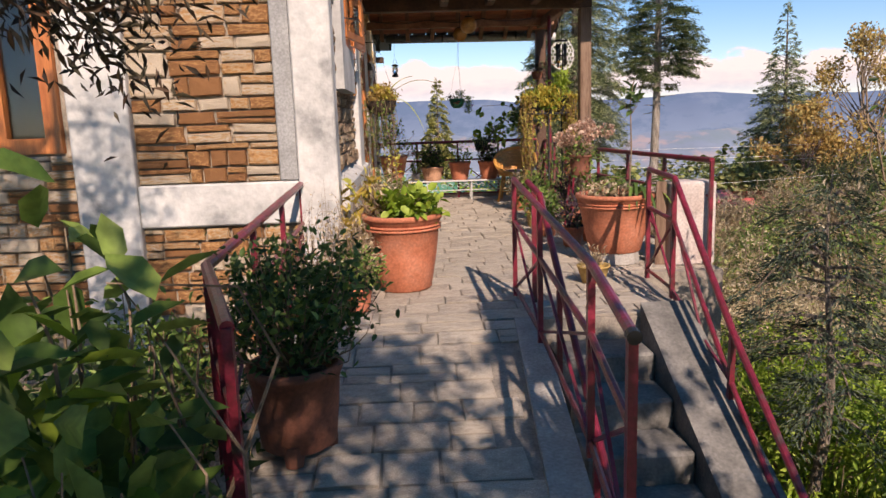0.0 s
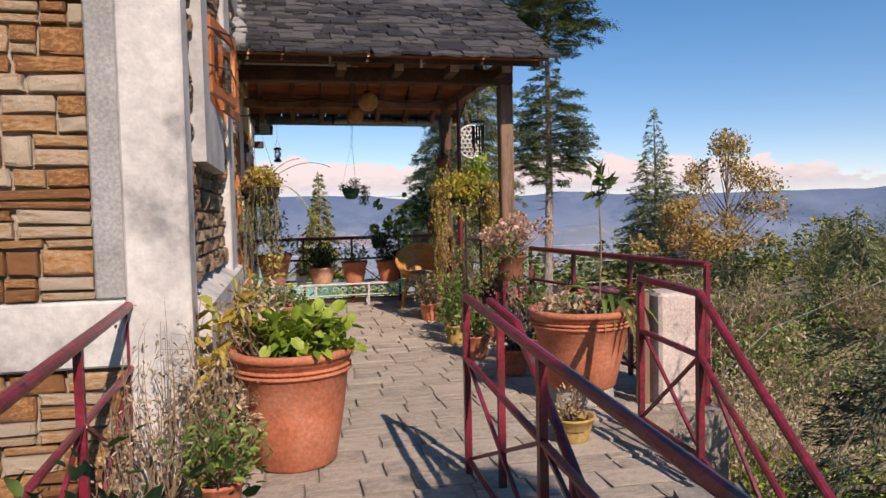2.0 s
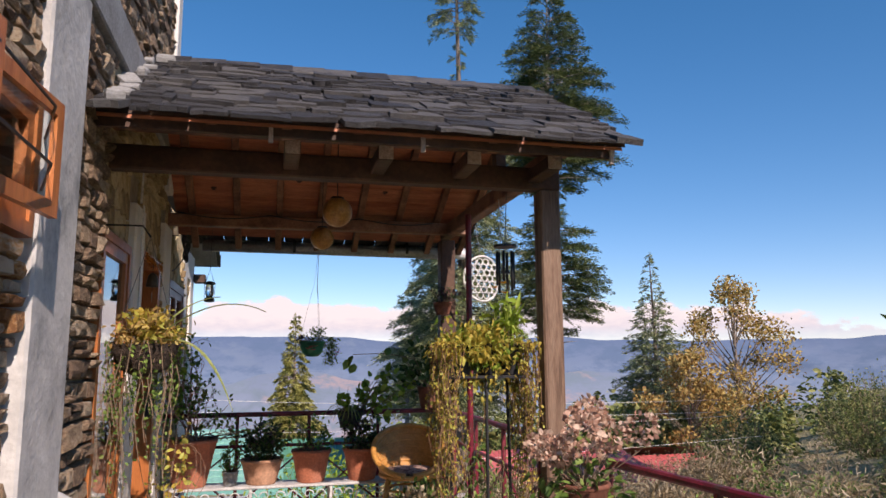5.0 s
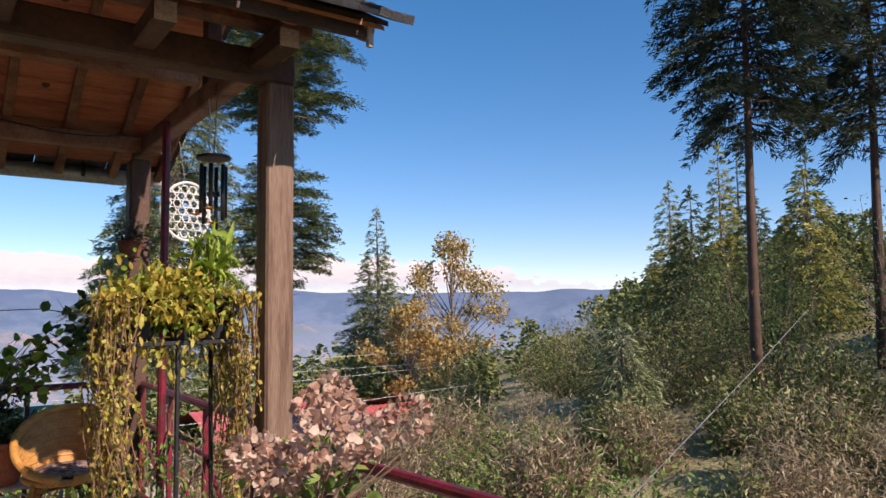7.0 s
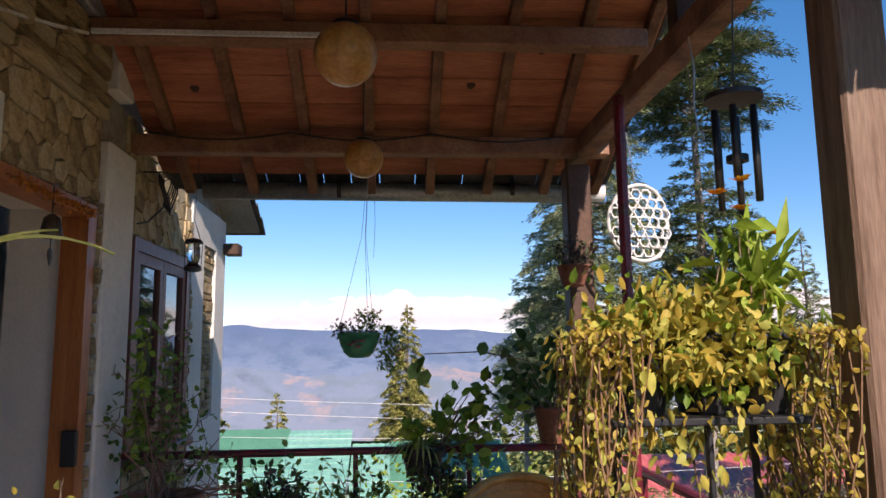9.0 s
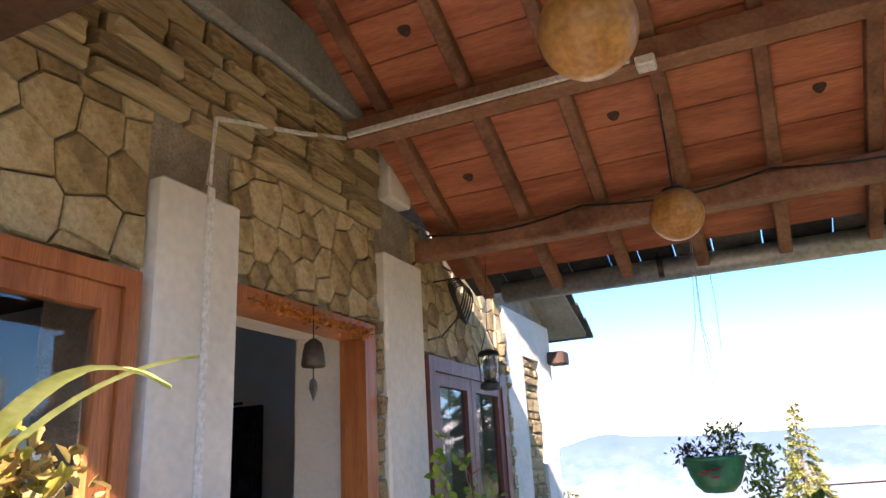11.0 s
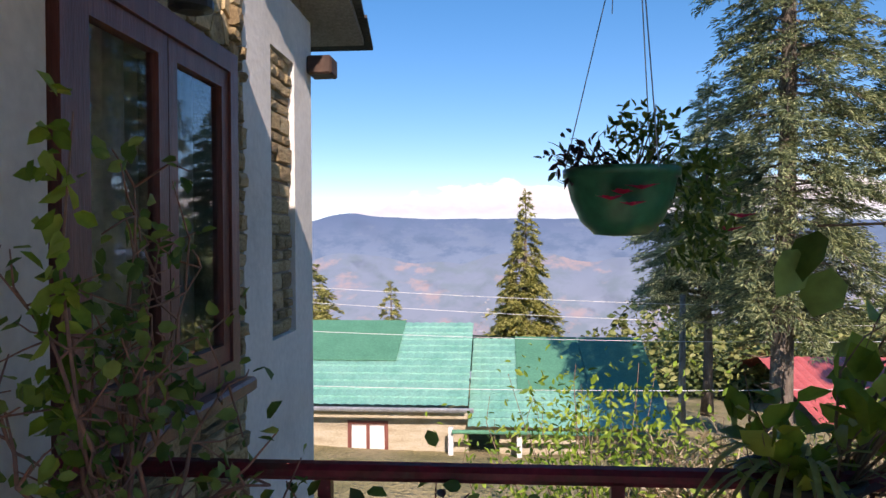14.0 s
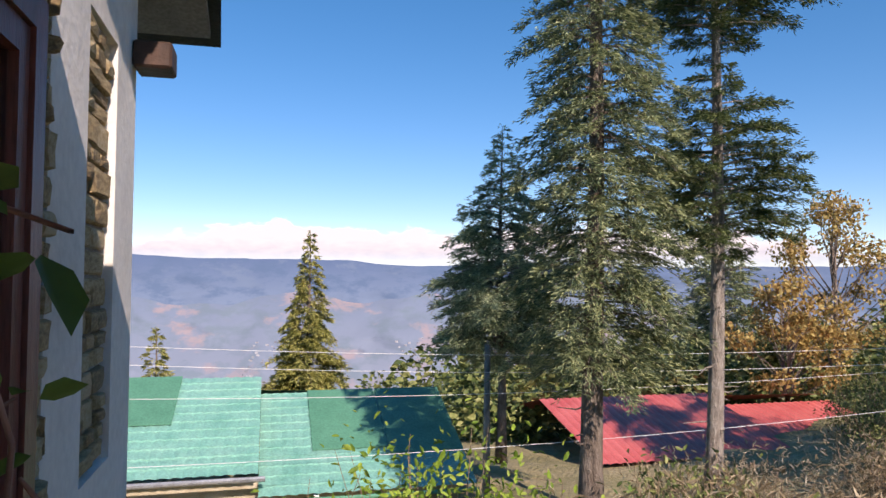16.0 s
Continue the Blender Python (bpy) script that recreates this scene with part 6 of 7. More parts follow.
# hanging green bowl
b = thing("hanging_bowl", "green plastic bowl planter hanging on wires", "hanging plant", pose(0.80, 12.09, 1.635))
part("bowl", Geo().lathe([(0.02, -0.140), (0.062, -0.136), (0.094, -0.105), (0.116, -0.055), (0.127, -0.005), (0.135, -0.002), (0.135, 0.016), (0.122, 0.014), (0.11, -0.02), (0.01, -0.03)], 32), M_GREENPL, b, smooth=True)
for dx, dy in ((-0.13, 0.02), (0.09, 0.10), (0.06, -0.12)):
    part("wire", Geo().tube([(dx, dy, 0.01), (0.03 + dx * 0.12, dy * 0.12, 0.62), (0.06, 0, 1.16)], 0.0018, 4), M_TIN, b)
foliage(b, (0.05, 0.0, 0.10), (0.09, 0.09, 0.10), 240, 0.028, L_MID, 981, 18, (0.03, 0, 0.0), 0.45, r0=0.003)
foliage(b, (-0.11, 0.0, 0.04), (0.09, 0.1, 0.06), 110, 0.03, L_PURP, 982, 22, (-0.05, 0, 0.0), 0.45, r0=0.0025)
q = np.random.default_rng(983)
P = np.stack([0.185 + q.normal(0, 0.035, 420), q.normal(0, 0.05, 420), 0.06 - 0.27 * q.random(420) ** 1.1], 1)
part("trailing_leaves", leaf_mesh("trailing_leaves", P, q.normal(0, 1, (420, 3)) + [0.2, 0, -0.6], 0.032, L_MID, 0.4, 0.25, 0.4, 984), L_MID, b)
flowers(b, [(-0.02, -0.142, -0.05), (-0.045, -0.135, -0.062), (0.0, -0.138, -0.075), (0.26, -0.04, -0.10), (0.02, -0.14, -0.04), (0.24, -0.02, -0.13)], 0.034, L_MAG, 985, 8)
q2 = thing("hanging_wire", "thin loose wire hanging under the eave", "wire")
part("strand", Geo().tube([(0.88, 12.7, 2.68), (0.885, 12.7, 2.45), (0.875, 12.7, 2.2)], 0.002, 4), M_TIN, q2)


# ---- chair ----
ch = thing("cane_chair", "round-backed golden cane chair with a flat cushion", "chair", pose(1.66, 11.36, 0.0, 0, 0, -10))
for a, b in (((-0.19, -0.19, 0.42), (-0.27, -0.25, -0.0)), ((0.19, -0.19, 0.42), (0.27, -0.25, -0.0)), ((-0.17, 0.18, 0.42), (-0.24, 0.25, -0.0)), ((0.17, 0.18, 0.42), (0.24, 0.25, -0.0))):
    part("leg", Geo().tube([a, ((a[0] + b[0]) / 2, (a[1] + b[1]) / 2, 0.2), b], [0.019, 0.018, 0.020], 8), M_CANE, ch, smooth=True)
for z, k in ((0.16, 0.245), (0.30, 0.215)):
    ring = [(k * math.cos(w), k * math.sin(w), z) for w in np.linspace(0, 2 * math.pi, 25)]
    part("stretcher", Geo().tube(ring, 0.011, 6, False), M_CANE, ch, smooth=True)
part("seat", Geo().lathe([(0.02, 0.405), (0.22, 0.405), (0.25, 0.415), (0.25, 0.43), (0.02, 0.435)], 28), M_WICKER, ch)
part("seat_rim", Geo().tube([(0.26 * math.cos(w), 0.26 * math.sin(w), 0.425) for w in np.linspace(0, 2 * math.pi, 29)], 0.022, 7, False), M_CANE, ch, smooth=True)


def shell(w, u):
    """A point of the tub-shaped back: w round from arm to arm, u up from the seat."""
    k = (1 + math.sin(w)) / 2
    top = 0.015 + 0.37 * k ** 1.15
    r = 0.25 + u * (0.03 + 0.09 * k)
    return (r * math.cos(w), r * math.sin(w) * 1.02 + 0.02, 0.43 + top * u)


ws, us = np.linspace(-1.45, math.pi + 1.45, 48), np.linspace(0, 1, 12)
g = Geo()
for w in ws:
    for u in us:
        x, y, z = shell(w, u)
        g.v.append((x, y, z))
n = len(us)
g.f = [(i * n + j, i * n + j + 1, (i + 1) * n + j + 1, (i + 1) * n + j) for i in range(len(ws) - 1) for j in range(n - 1)]
bk = part("backrest", g, M_WICKER, ch, "woven wicker back", smooth=True)
sol = bk.modifiers.new("thick", "SOLIDIFY")
sol.thickness = 0.012
for u in (0.2, 0.36, 0.52, 0.68, 0.84):
    part("weave_band", Geo().tube([(x * 0.985, y * 0.985, z) for x, y, z in (shell(w, u) for w in ws)], 0.006, 5), M_CANE, bk, smooth=True)
part("back_rim", Geo().tube([shell(w, 1.02) for w in ws], 0.026, 8), M_CANE, ch, smooth=True)
cu = thing("seat_cushion", "flat patterned brown and pink cushion on the chair", "cushion", pose(1.66, 11.35, 0.438))
part("pad", Geo().lathe([(0.02, 0.0), (0.19, 0.0), (0.215, 0.02), (0.205, 0.04), (0.12, 0.052), (0.01, 0.05)], 26, wob=0.02), mat("patterned_fabric", [(0.10, 0.05, 0.045), (0.36, 0.22, 0.18), (0.45, 0.33, 0.27)], 0.9, 22, 60, 0.4, contrast=2.0), cu, smooth=True)

# ---- porch fixtures ----
M_GLOBE = mat("mottled_globe", [(0.20, 0.08, 0.02), (0.42, 0.20, 0.05), (0.52, 0.30, 0.10)], 0.35, 7, 60, 0.15)
for y, zc, r, zt in ((10.0, 2.57, 0.112, 3.42), (11.6, 2.63, 0.112, 3.20)):
    p = thing("globe_lamp", "brown mottled globe lamp hanging from the ceiling", "lamp", pose(0.845, y, zc), "globe lamps")
    part("globe", Geo().lathe([(r * math.cos(a) if abs(a) < 1.5 else 0.006, r * math.sin(a)) for a in np.linspace(-1.52, 1.52, 20)], 30), M_GLOBE, p, smooth=True)
    part("cap", Geo().lathe([(0.05, r * 0.88), (0.048, r * 1.02), (0.012, r * 1.08)], 14), M_BLACK, p)
    part("cord", Geo().tube([(0, 0, r), (0, 0, zt - zc)], 0.004, 5), M_BLACK, p)
lm = thing("lamp_mount", "square white block on the ceiling beam", "lamp mount")
part("block", Geo().box(0.80, 0.88, 11.29, 11.37, 3.19, 3.235, 0.006), M_WHITE, lm)
cd = thing("cable_conduit", "white plastic cable duct along the beam and wall", "conduit")
part("beam_run", Geo().box(-0.58, 0.78, 11.298, 11.318, 3.225, 3.25), M_WHITE, cd)
part("wall_run", Geo().tube([(-0.595, 11.30, 3.22), (-0.595, 10.9, 3.08), (-0.60, 10.42, 2.93), (-0.60, 10.40, 2.66)], 0.011, 4), M_WHITE, cd)
part("drop", Geo().box(-0.584, -0.572, 10.375, 10.405, 1.58, 2.64, 0.002), M_WHITE, cd)
sw = thing("switch_box", "white plastic switch box on the plaster column", "switch")
part("box", Geo().box(-0.584, -0.545, 10.335, 10.49, 1.475, 1.585, 0.005), M_WHITE, sw)
for y in (10.40, 10.425, 10.45):
    part("switch", Geo().box(-0.546, -0.539, y - 0.008, y + 0.008, 1.51, 1.55, 0.002), M_WHITE, sw)
bl = thing("wall_cable", "black cable hanging along the ceiling beam", "cable")
part("cable", Geo().tube([(-0.55 + 2.6 * t, 12.08 - 0.0 * t, 2.93 - 0.05 * abs(math.sin(9 * t))) for t in np.linspace(0, 1, 24)], 0.006, 5), M_BLACK, bl)
co = thing("cable_coil", "coil of black cable hung on the wall", "cable")
for k in range(5):
    c = Vector((-0.50 + 0.006 * k, 12.36 + 0.012 * k, 2.62 - 0.01 * k))
    part("loop", Geo().tube([c + Vector((0.02 * math.sin(2 * w), (0.085 + 0.006 * k) * math.cos(w), 0.115 * math.sin(w))) for w in np.linspace(0, 2 * math.pi, 26)], 0.006, 5, False), M_BLKPL, co)
part("tail", Geo().tube([(-0.50, 12.36, 2.5), (-0.56, 12.25, 2.38), (-0.575, 12.1, 2.34)], 0.006, 5), M_BLKPL, co)
part("nail", Geo().tube([(-0.66, 12.36, 2.735), (-0.47, 12.36, 2.735)], 0.005, 5), M_BLACK, co)
la = thing("lantern", "small black hanging lantern with a glass chimney", "lantern", pose(-0.21, 12.04, 2.03))
part("base", Geo().lathe([(0.03, 0), (0.052, 0.008), (0.052, 0.028), (0.03, 0.05)], 16), M_BLACK, la)
part("chimney", Geo().lathe([(0.03, 0.05), (0.042, 0.09), (0.04, 0.15), (0.03, 0.175)], 16), M_GLASS, la, "glass chimney", smooth=True)
part("roof", Geo().lathe([(0.034, 0.172), (0.058, 0.176), (0.05, 0.195), (0.012, 0.21)], 16), M_BLACK, la)
for a in (0.4, 1.97, 3.54, 5.1):
    part("guard", Geo().tube([(0.047 * math.cos(a), 0.047 * math.sin(a), 0.03), (0.052 * math.cos(a), 0.052 * math.sin(a), 0.175)], 0.0025, 4), M_BLACK, la)
part("handle", Geo().tube([(-0.045, 0, 0.18), (-0.02, 0, 0.26), (0.0, 0, 0.32), (0.02, 0, 0.26), (0.045, 0, 0.18)], 0.003, 4), M_BLACK, la)
part("hanger", Geo().tube([(0, 0, 0.32), (0.0, 0.06, 0.73)], 0.002, 4), M_BLACK, la)
be = thing("door_bell", "small dark bronze bell with a heart clapper", "bell", pose(-0.585, 11.02, 2.08))
part("bell", Geo().lathe([(0.047, 0.0), (0.050, 0.01), (0.045, 0.05), (0.036, 0.095), (0.012, 0.115)], 18), mat("old_bronze", [(0.06, 0.045, 0.03), (0.13, 0.10, 0.07)], 0.5, 8, 40, 0.2, metal=0.6), be, smooth=True)
part("string", Geo().tube([(0, 0, 0.0), (0, 0, -0.05)], 0.0025, 4), M_BLACK, be)
part("hanger", Geo().tube([(0, 0, 0.11), (0, 0, 0.25)], 0.003, 4), M_BLACK, be)
part("clapper_leaf", Geo().add([(0, 0, -0.04), (0, 0.028, -0.06), (0, 0.03, -0.09), (0, 0, -0.14), (0, -0.03, -0.09), (0, -0.028, -0.06), (0.006, 0, -0.085), (-0.006, 0, -0.085)],
     [(0, 1, 6), (1, 2, 6), (2, 3, 6), (3, 4, 6), (4, 5, 6), (5, 0, 6), (1, 0, 7), (2, 1, 7), (3, 2, 7), (4, 3, 7), (5, 4, 7), (0, 5, 7)]), MATS["old_bronze"], be)
ga = thing("marigold_garland", "dry orange marigold garland over the door frame", "garland")
q = np.random.default_rng(1001)
P = np.stack([-0.592 + q.normal(0, 0.008, 420), q.uniform(10.62, 11.50, 420), 2.285 + q.normal(0, 0.013, 420)], 1)
part("string", Geo().tube([(-0.594, 10.62, 2.29), (-0.594, 11.50, 2.285)], 0.004, 4), M_TWIG, ga)
part("petals", leaf_mesh("petals", P, q.normal(0, 1, (420, 3)), 0.022, mat("dry_marigold", [(0.40, 0.12, 0.02), (0.6, 0.22, 0.03)], 0.8, 10, 60, 0, vary=0.3), 0.7, 0.2, 0.3, 1002), MATS["dry_marigold"], ga)
wc = thing("wind_chime", "black tube wind chime hanging from the beam", "wind chime", pose(2.04, 9.62, 2.28))
part("disc", Geo().lathe([(0.02, 0), (0.085, 0.002), (0.085, 0.018), (0.02, 0.022)], 20), M_BLACK, wc)
for k, a in enumerate(np.linspace(0, 2 * math.pi, 6, endpoint=False)):
    L = (0.27, 0.33, 0.30, 0.25, 0.22, 0.29)[k]
    part("tube", Geo().tube([(0.062 * math.cos(a), 0.062 * math.sin(a), -0.03), (0.062 * math.cos(a), 0.062 * math.sin(a), -0.03 - L)], 0.0105, 8), M_BLACK, wc, smooth=True)
part("striker", Geo().lathe([(0.01, -0.19), (0.032, -0.19), (0.032, -0.17), (0.01, -0.17)], 14), M_BLACK, wc)
part("cord", Geo().tube([(0, 0, 0.02), (0, -0.05, 0.40)], 0.003, 4), M_BLACK, wc)
dc = thing("lattice_disc", "round white lattice dish hung by the planter", "wall ornament", pose(2.52, 11.80, 2.29, 0, 0, 12))
M_LATT = mat("white_lattice", [(0.62, 0.61, 0.58), (0.75, 0.74, 0.71)], 0.6, 8, 60, 0.1)
part("rim", Geo().tube([(0.205 * math.cos(w), 0.02 * math.cos(2 * w), 0.235 * math.sin(w)) for w in np.linspace(0, 2 * math.pi, 40)], 0.012, 6, False), M_LATT, dc, smooth=True)
g = Geo()
hx = 0.068
for i in range(-4, 5):
    for j in range(-5, 6):
        cx, cz = hx * (i + 0.5 * (j % 2)), hx * 0.866 * j
        if (cx / 0.19) ** 2 + (cz / 0.22) ** 2 > 1:
            continue
        dep = 0.05 * (1 - (cx / 0.2) ** 2 - (cz / 0.23) ** 2)
        g.tube([(cx + 0.034 * math.cos(w), -dep, cz + 0.034 * math.sin(w)) for w in np.linspace(0, 2 * math.pi, 7)], 0.007, 4, False)
tagged(part("lattice", g, M_LATT, dc), kind="stuff")
part("cord", Geo().tube([(-0.02, 0, 0.23), (-0.1, -0.05, 0.55)], 0.003, 4), M_TIN, dc)
hp = thing("hanging_pot", "small dry plant in a pot wired to the post", "hanging plant", pose(2.13, 11.95, 1.92))
part("pot", Geo().lathe(pot_profile(0.10, 0.07, 0.13, 0.01), 18), M_TERRAD, hp, smooth=True)
foliage(hp, (0.02, 0, 0.22), (0.15, 0.12, 0.13), 220, 0.035, L_PURP, 1010, 30, (0, 0, 0.1), 0.5, r0=0.003)
part("wire", Geo().tube([(0.1, 0, 0.12), (0.1, 0.10, 0.3), (-0.1, 0.10, 0.3), (-0.1, 0, 0.12)], 0.003, 4), M_BLACK, hp)
gw = thing("hanging_wire", "twisted pale wire with a ring below the beam", "wire")
part("strand", Geo().tube([(2.22, 10.3 , 2.80), (2.235, 10.3, 2.66), (2.225, 10.3, 2.52), (2.235, 10.3, 2.40)], 0.004, 5), M_TIN, gw)
part("ring", Geo().tube([(2.235 + 0.022 * math.cos(w), 10.3, 2.375 + 0.025 * math.sin(w)) for w in np.linspace(0, 2 * math.pi, 16)], 0.004, 5, False), M_TIN, gw)

# stub beam under the wing's eave
sb = thing("beam_stub", "dark beam end under the wing roof", "beam")
part("stub", Geo().box(-0.62, -0.47, 14.55, 14.72, 2.47, 2.58, 0.01), M_WOODD, sb)

# ---- room seen through the door ----
bed = thing("bed", "bed with a dark blue cover and pillow", "bed")
part("frame", Geo().box(-6.4, -3.6, 12.4, 14.2, 0.10, 0.38, 0.02), M_WOODD, bed)
part("mattress", Geo().box(-6.35, -3.65, 12.45, 14.15, 0.38, 0.60, 0.06), mat("blue_bedcover", [(0.02, 0.035, 0.075), (0.05, 0.08, 0.15)], 0.9, 6, 40, 0.3), bed)
part("pillow", Geo().box(-4.4, -3.8, 13.3, 14.05, 0.60, 0.78, 0.07), MATS["blue_bedcover"], bed)
cur = thing("curtain", "dark patterned curtain beside the room window", "curtain")
g = Geo()
for i in range(41):
    x = -3.80 + 0.42 * i / 40
    y = 14.22 + 0.03 * math.sin(i * 1.3)
    g.v += [(x, y, 0.15), (x, y, 2.35)]
g.f = [(2 * i, 2 * i + 2, 2 * i + 3, 2 * i + 1) for i in range(40)]
cb = part("cloth", g, mat("dark_curtain", [(0.012, 0.010, 0.016), (0.05, 0.04, 0.06)], 0.9, 9, 40, 0.2, contrast=2.0), cur, smooth=True)
sol = cb.modifiers.new("thick", "SOLIDIFY")
sol.thickness = 0.006
part("rod", Geo().tube([(-6.3, 14.2, 2.38), (-3.6, 14.2, 2.38)], 0.014, 8), M_BLACK, cur)

cw = thing("curtain", "pale net curtain behind the brown casement", "curtain")
g = Geo()
for i in range(61):
    y = 12.14 + 1.2 * i / 60
    x = -0.80 + 0.022 * math.sin(i * 1.1) + 0.01 * math.sin(i * 0.37)
    g.v += [(x, y, 0.92), (x, y, 2.25)]
g.f = [(2 * i, 2 * i + 2, 2 * i + 3, 2 * i + 1) for i in range(60) if not 33 < i < 52]
cc = part("cloth", g, mat("pale_net", [(0.52, 0.52, 0.50), (0.66, 0.66, 0.64)], 0.9, 6, 40, 0.1, trans=0.3), cw, smooth=True)
sol = cc.modifiers.new("thick", "SOLIDIFY")
sol.thickness = 0.004
part("rod", Geo().tube([(-0.80, 12.1, 2.26), (-0.80, 13.38, 2.26)], 0.01, 8), M_BLACK, cw)

# ---- garden round the walkway ----
p = thing("broad_leaved_shrub", "large shrub with broad glossy green leaves", "shrub", pose(-1.15, 1.85, -0.75))
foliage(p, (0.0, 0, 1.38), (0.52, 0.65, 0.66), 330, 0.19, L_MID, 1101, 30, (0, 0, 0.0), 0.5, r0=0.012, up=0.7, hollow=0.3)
# shade inside the shrub, painted with dark leaves
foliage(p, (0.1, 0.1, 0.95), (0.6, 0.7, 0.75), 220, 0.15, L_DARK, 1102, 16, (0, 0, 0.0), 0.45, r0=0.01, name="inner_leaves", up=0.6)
# lime colour stands in for sun on a few leaves
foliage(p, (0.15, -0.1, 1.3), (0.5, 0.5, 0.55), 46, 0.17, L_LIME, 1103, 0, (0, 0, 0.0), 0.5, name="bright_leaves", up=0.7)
for k, (x, y, z, r, m, n, s) in enumerate(((-1.3, 2.9, -0.65, 0.75, L_DARK, 2200, 0.06), (-1.7, 4.0, -0.6, 0.7, L_MID, 1800, 0.06), (-0.95, 3.9, -0.6, 0.45, L_DARK, 1100, 0.05), (-1.0, 1.2, -0.7, 0.55, L_MID, 1300, 0.07), (-2.2, 3.0, -0.6, 0.9, L_DARK, 2000, 0.07))):
    p = thing("shrub", "leafy shrub growing below the walkway railing", "shrub", pose(x, y, z), "garden shrubs")
    foliage(p, (0, 0, r * 0.8), (r * 0.75, r * 0.75, r * 0.7), n, s, m, 1110 + k, 40, (0, 0, 0), 0.45, r0=0.008)
for k, (x, y, r, h, m, n, s, lab) in enumerate(((3.4, 3.9, 0.6, 1.7, L_DARK, 1500, 0.07, "dark leafy shrub beside the stairs"), (3.1, 4.9, 0.7, 1.1, L_LIME, 2400, 0.06, "bright sunlit bush beside the stairs"), (3.5, 5.8, 0.8, 1.2, L_LIME, 2600, 0.06, "bright sunlit bush beside the stairs"), (2.7, 2.2, 0.6, 1.3, L_LIME, 1200, 0.07, "bright sunlit shrub below the stairs"), (4.6, 5.5, 1.2, 1.9, L_LIME, 1800, 0.07, "bright sunlit shrub below the stairs"), (5.5, 8.5, 1.3, 2.0, L_DRY, 2000, 0.06, "dry brown bush beside the terrace"), (4.2, 8.0, 0.9, 1.9, L_DRY, 1800, 0.05, "dry brown bush beside the terrace"), (6.8, 6.5, 1.5, 2.0, L_MID, 2200, 0.08, "green bush below the terrace"))):
    z = ground_z(x, y)
    p = thing("shrub", lab, "shrub", pose(x, y, z - 0.05), "garden shrubs")
    foliage(p, (0, 0, h * 0.58), (r, r, h * 0.5), n, s, m, 1130 + k, 60 if m is L_DRY else 22, (0, 0, 0), 0.42, r0=0.008)

# small cedar by the walkway whose branches hang into the view and shade the wall
t = thing("young_cedar", "young cedar with dark drooping branches by the house", "tree", pose(-1.62, 0.85, -0.8))
part("trunk", Geo().tube([(0, 0, -0.2), (0.03, 0.05, 2.0), (0.0, 0.1, 4.2), (0.05, 0.1, 6.0)], [0.10, 0.085, 0.06, 0.02], 8), M_BARK, t, smooth=True)
q = np.random.default_rng(1150)
P, D = [], []
limb = Geo()
for k in range(30):
    z = q.uniform(2.75, 3.5) if k < 14 else q.uniform(3.2, 5.6)
    a = q.uniform(1.0, 1.55) if k < 14 else q.uniform(0, 6.28)
    L = q.uniform(1.2, 1.95) if k < 14 else q.uniform(0.6, 1.2)
    d = np.array([math.cos(a), math.sin(a), 0])
    f = lambda s: np.array([0, 0.08, z]) + d * L * s + np.array([0, 0, L * (0.25 * s - 0.55 * s * s)])
    limb.tube([f(s) for s in (0, 0.4, 0.75, 1)], [0.02, 0.013, 0.008, 0.004], 4, False)
    for s in q.uniform(0.25, 1.0, 420):
        P.append(f(s) + q.normal(0, 0.12, 3) * (1.2 - 0.4 * s)), D.append(d * 0.6 + q.normal(0, 0.6, 3) + np.array([0, 0, -0.4]))
part("limbwork", limb, M_BARK, t)
part("crown", leaf_mesh("crown", P, D, 0.075, mat("dark_reddish_needles", [(0.035, 0.022, 0.014), (0.06, 0.05, 0.025), (0.10, 0.055, 0.03)], 0.7, 4, 30, 0, vary=0.3, trans=0.2), 0.24, 0.2, 0.5, 1151), MATS["dark_reddish_needles"], t)
# trees out of view, added to throw shade on walkway and stairs
broadleaf("shade_tree", "unseen tree added behind the walkway for dappled shade", 1.1, -3.0, -1.6, 6.8, 2.1, L_MID, 6500, 0.12, 1160, 0.09)
broadleaf("shade_tree", "unseen tree added behind the walkway for dappled shade", 2.2, -1.35, -1.6, 6.3, 1.0, L_MID, 5000, 0.12, 1162, 0.08)
broadleaf("shade_tree", "unseen tree added behind the walkway for dappled shade", -0.5, -3.3, -1.6, 6.6, 2.0, L_MID, 5200, 0.12, 1161, 0.08)
q = np.random.default_rng(1165)
P = []
while len(P) < 13000:
    x, y = q.uniform(2.3, 9.5), q.uniform(0.8, 11)
    r = math.hypot((x - 5.0) / 4.4, (y - 5.4) / 5.6) + 0.22 * noise.noise((x * 0.5, y * 0.5, 7))
    if (x > 2.75 or y < 5.5) and q.random() < 2.6 * (1.0 - r):
        P.append((x, y, ground_z(x, y) - 0.01))
D = q.normal(0, 0.35, (len(P), 3)) + [0, 0, 1.0]
tagged(new("lawn_grass", leaf_mesh("lawn_grass", P, D, 0.20, L_LIME, 0.14, 0.3, 0.3, 1166)), "bright sunlit grass on the bank below the stairs", "grass", kind="stuff")
t = thing("overhanging_sapling", "thin sapling with a few dark leaves by the stairs", "tree", pose(3.05, 3.9, -1.7))
part("trunk", Geo().tube([(0, 0, -0.1), (0.1, 0.0, 1.6), (0.25, 0.05, 2.9), (0.15, 0.1, 4.0)], [0.035, 0.028, 0.018, 0.005], 6), M_BARK, t, smooth=True)
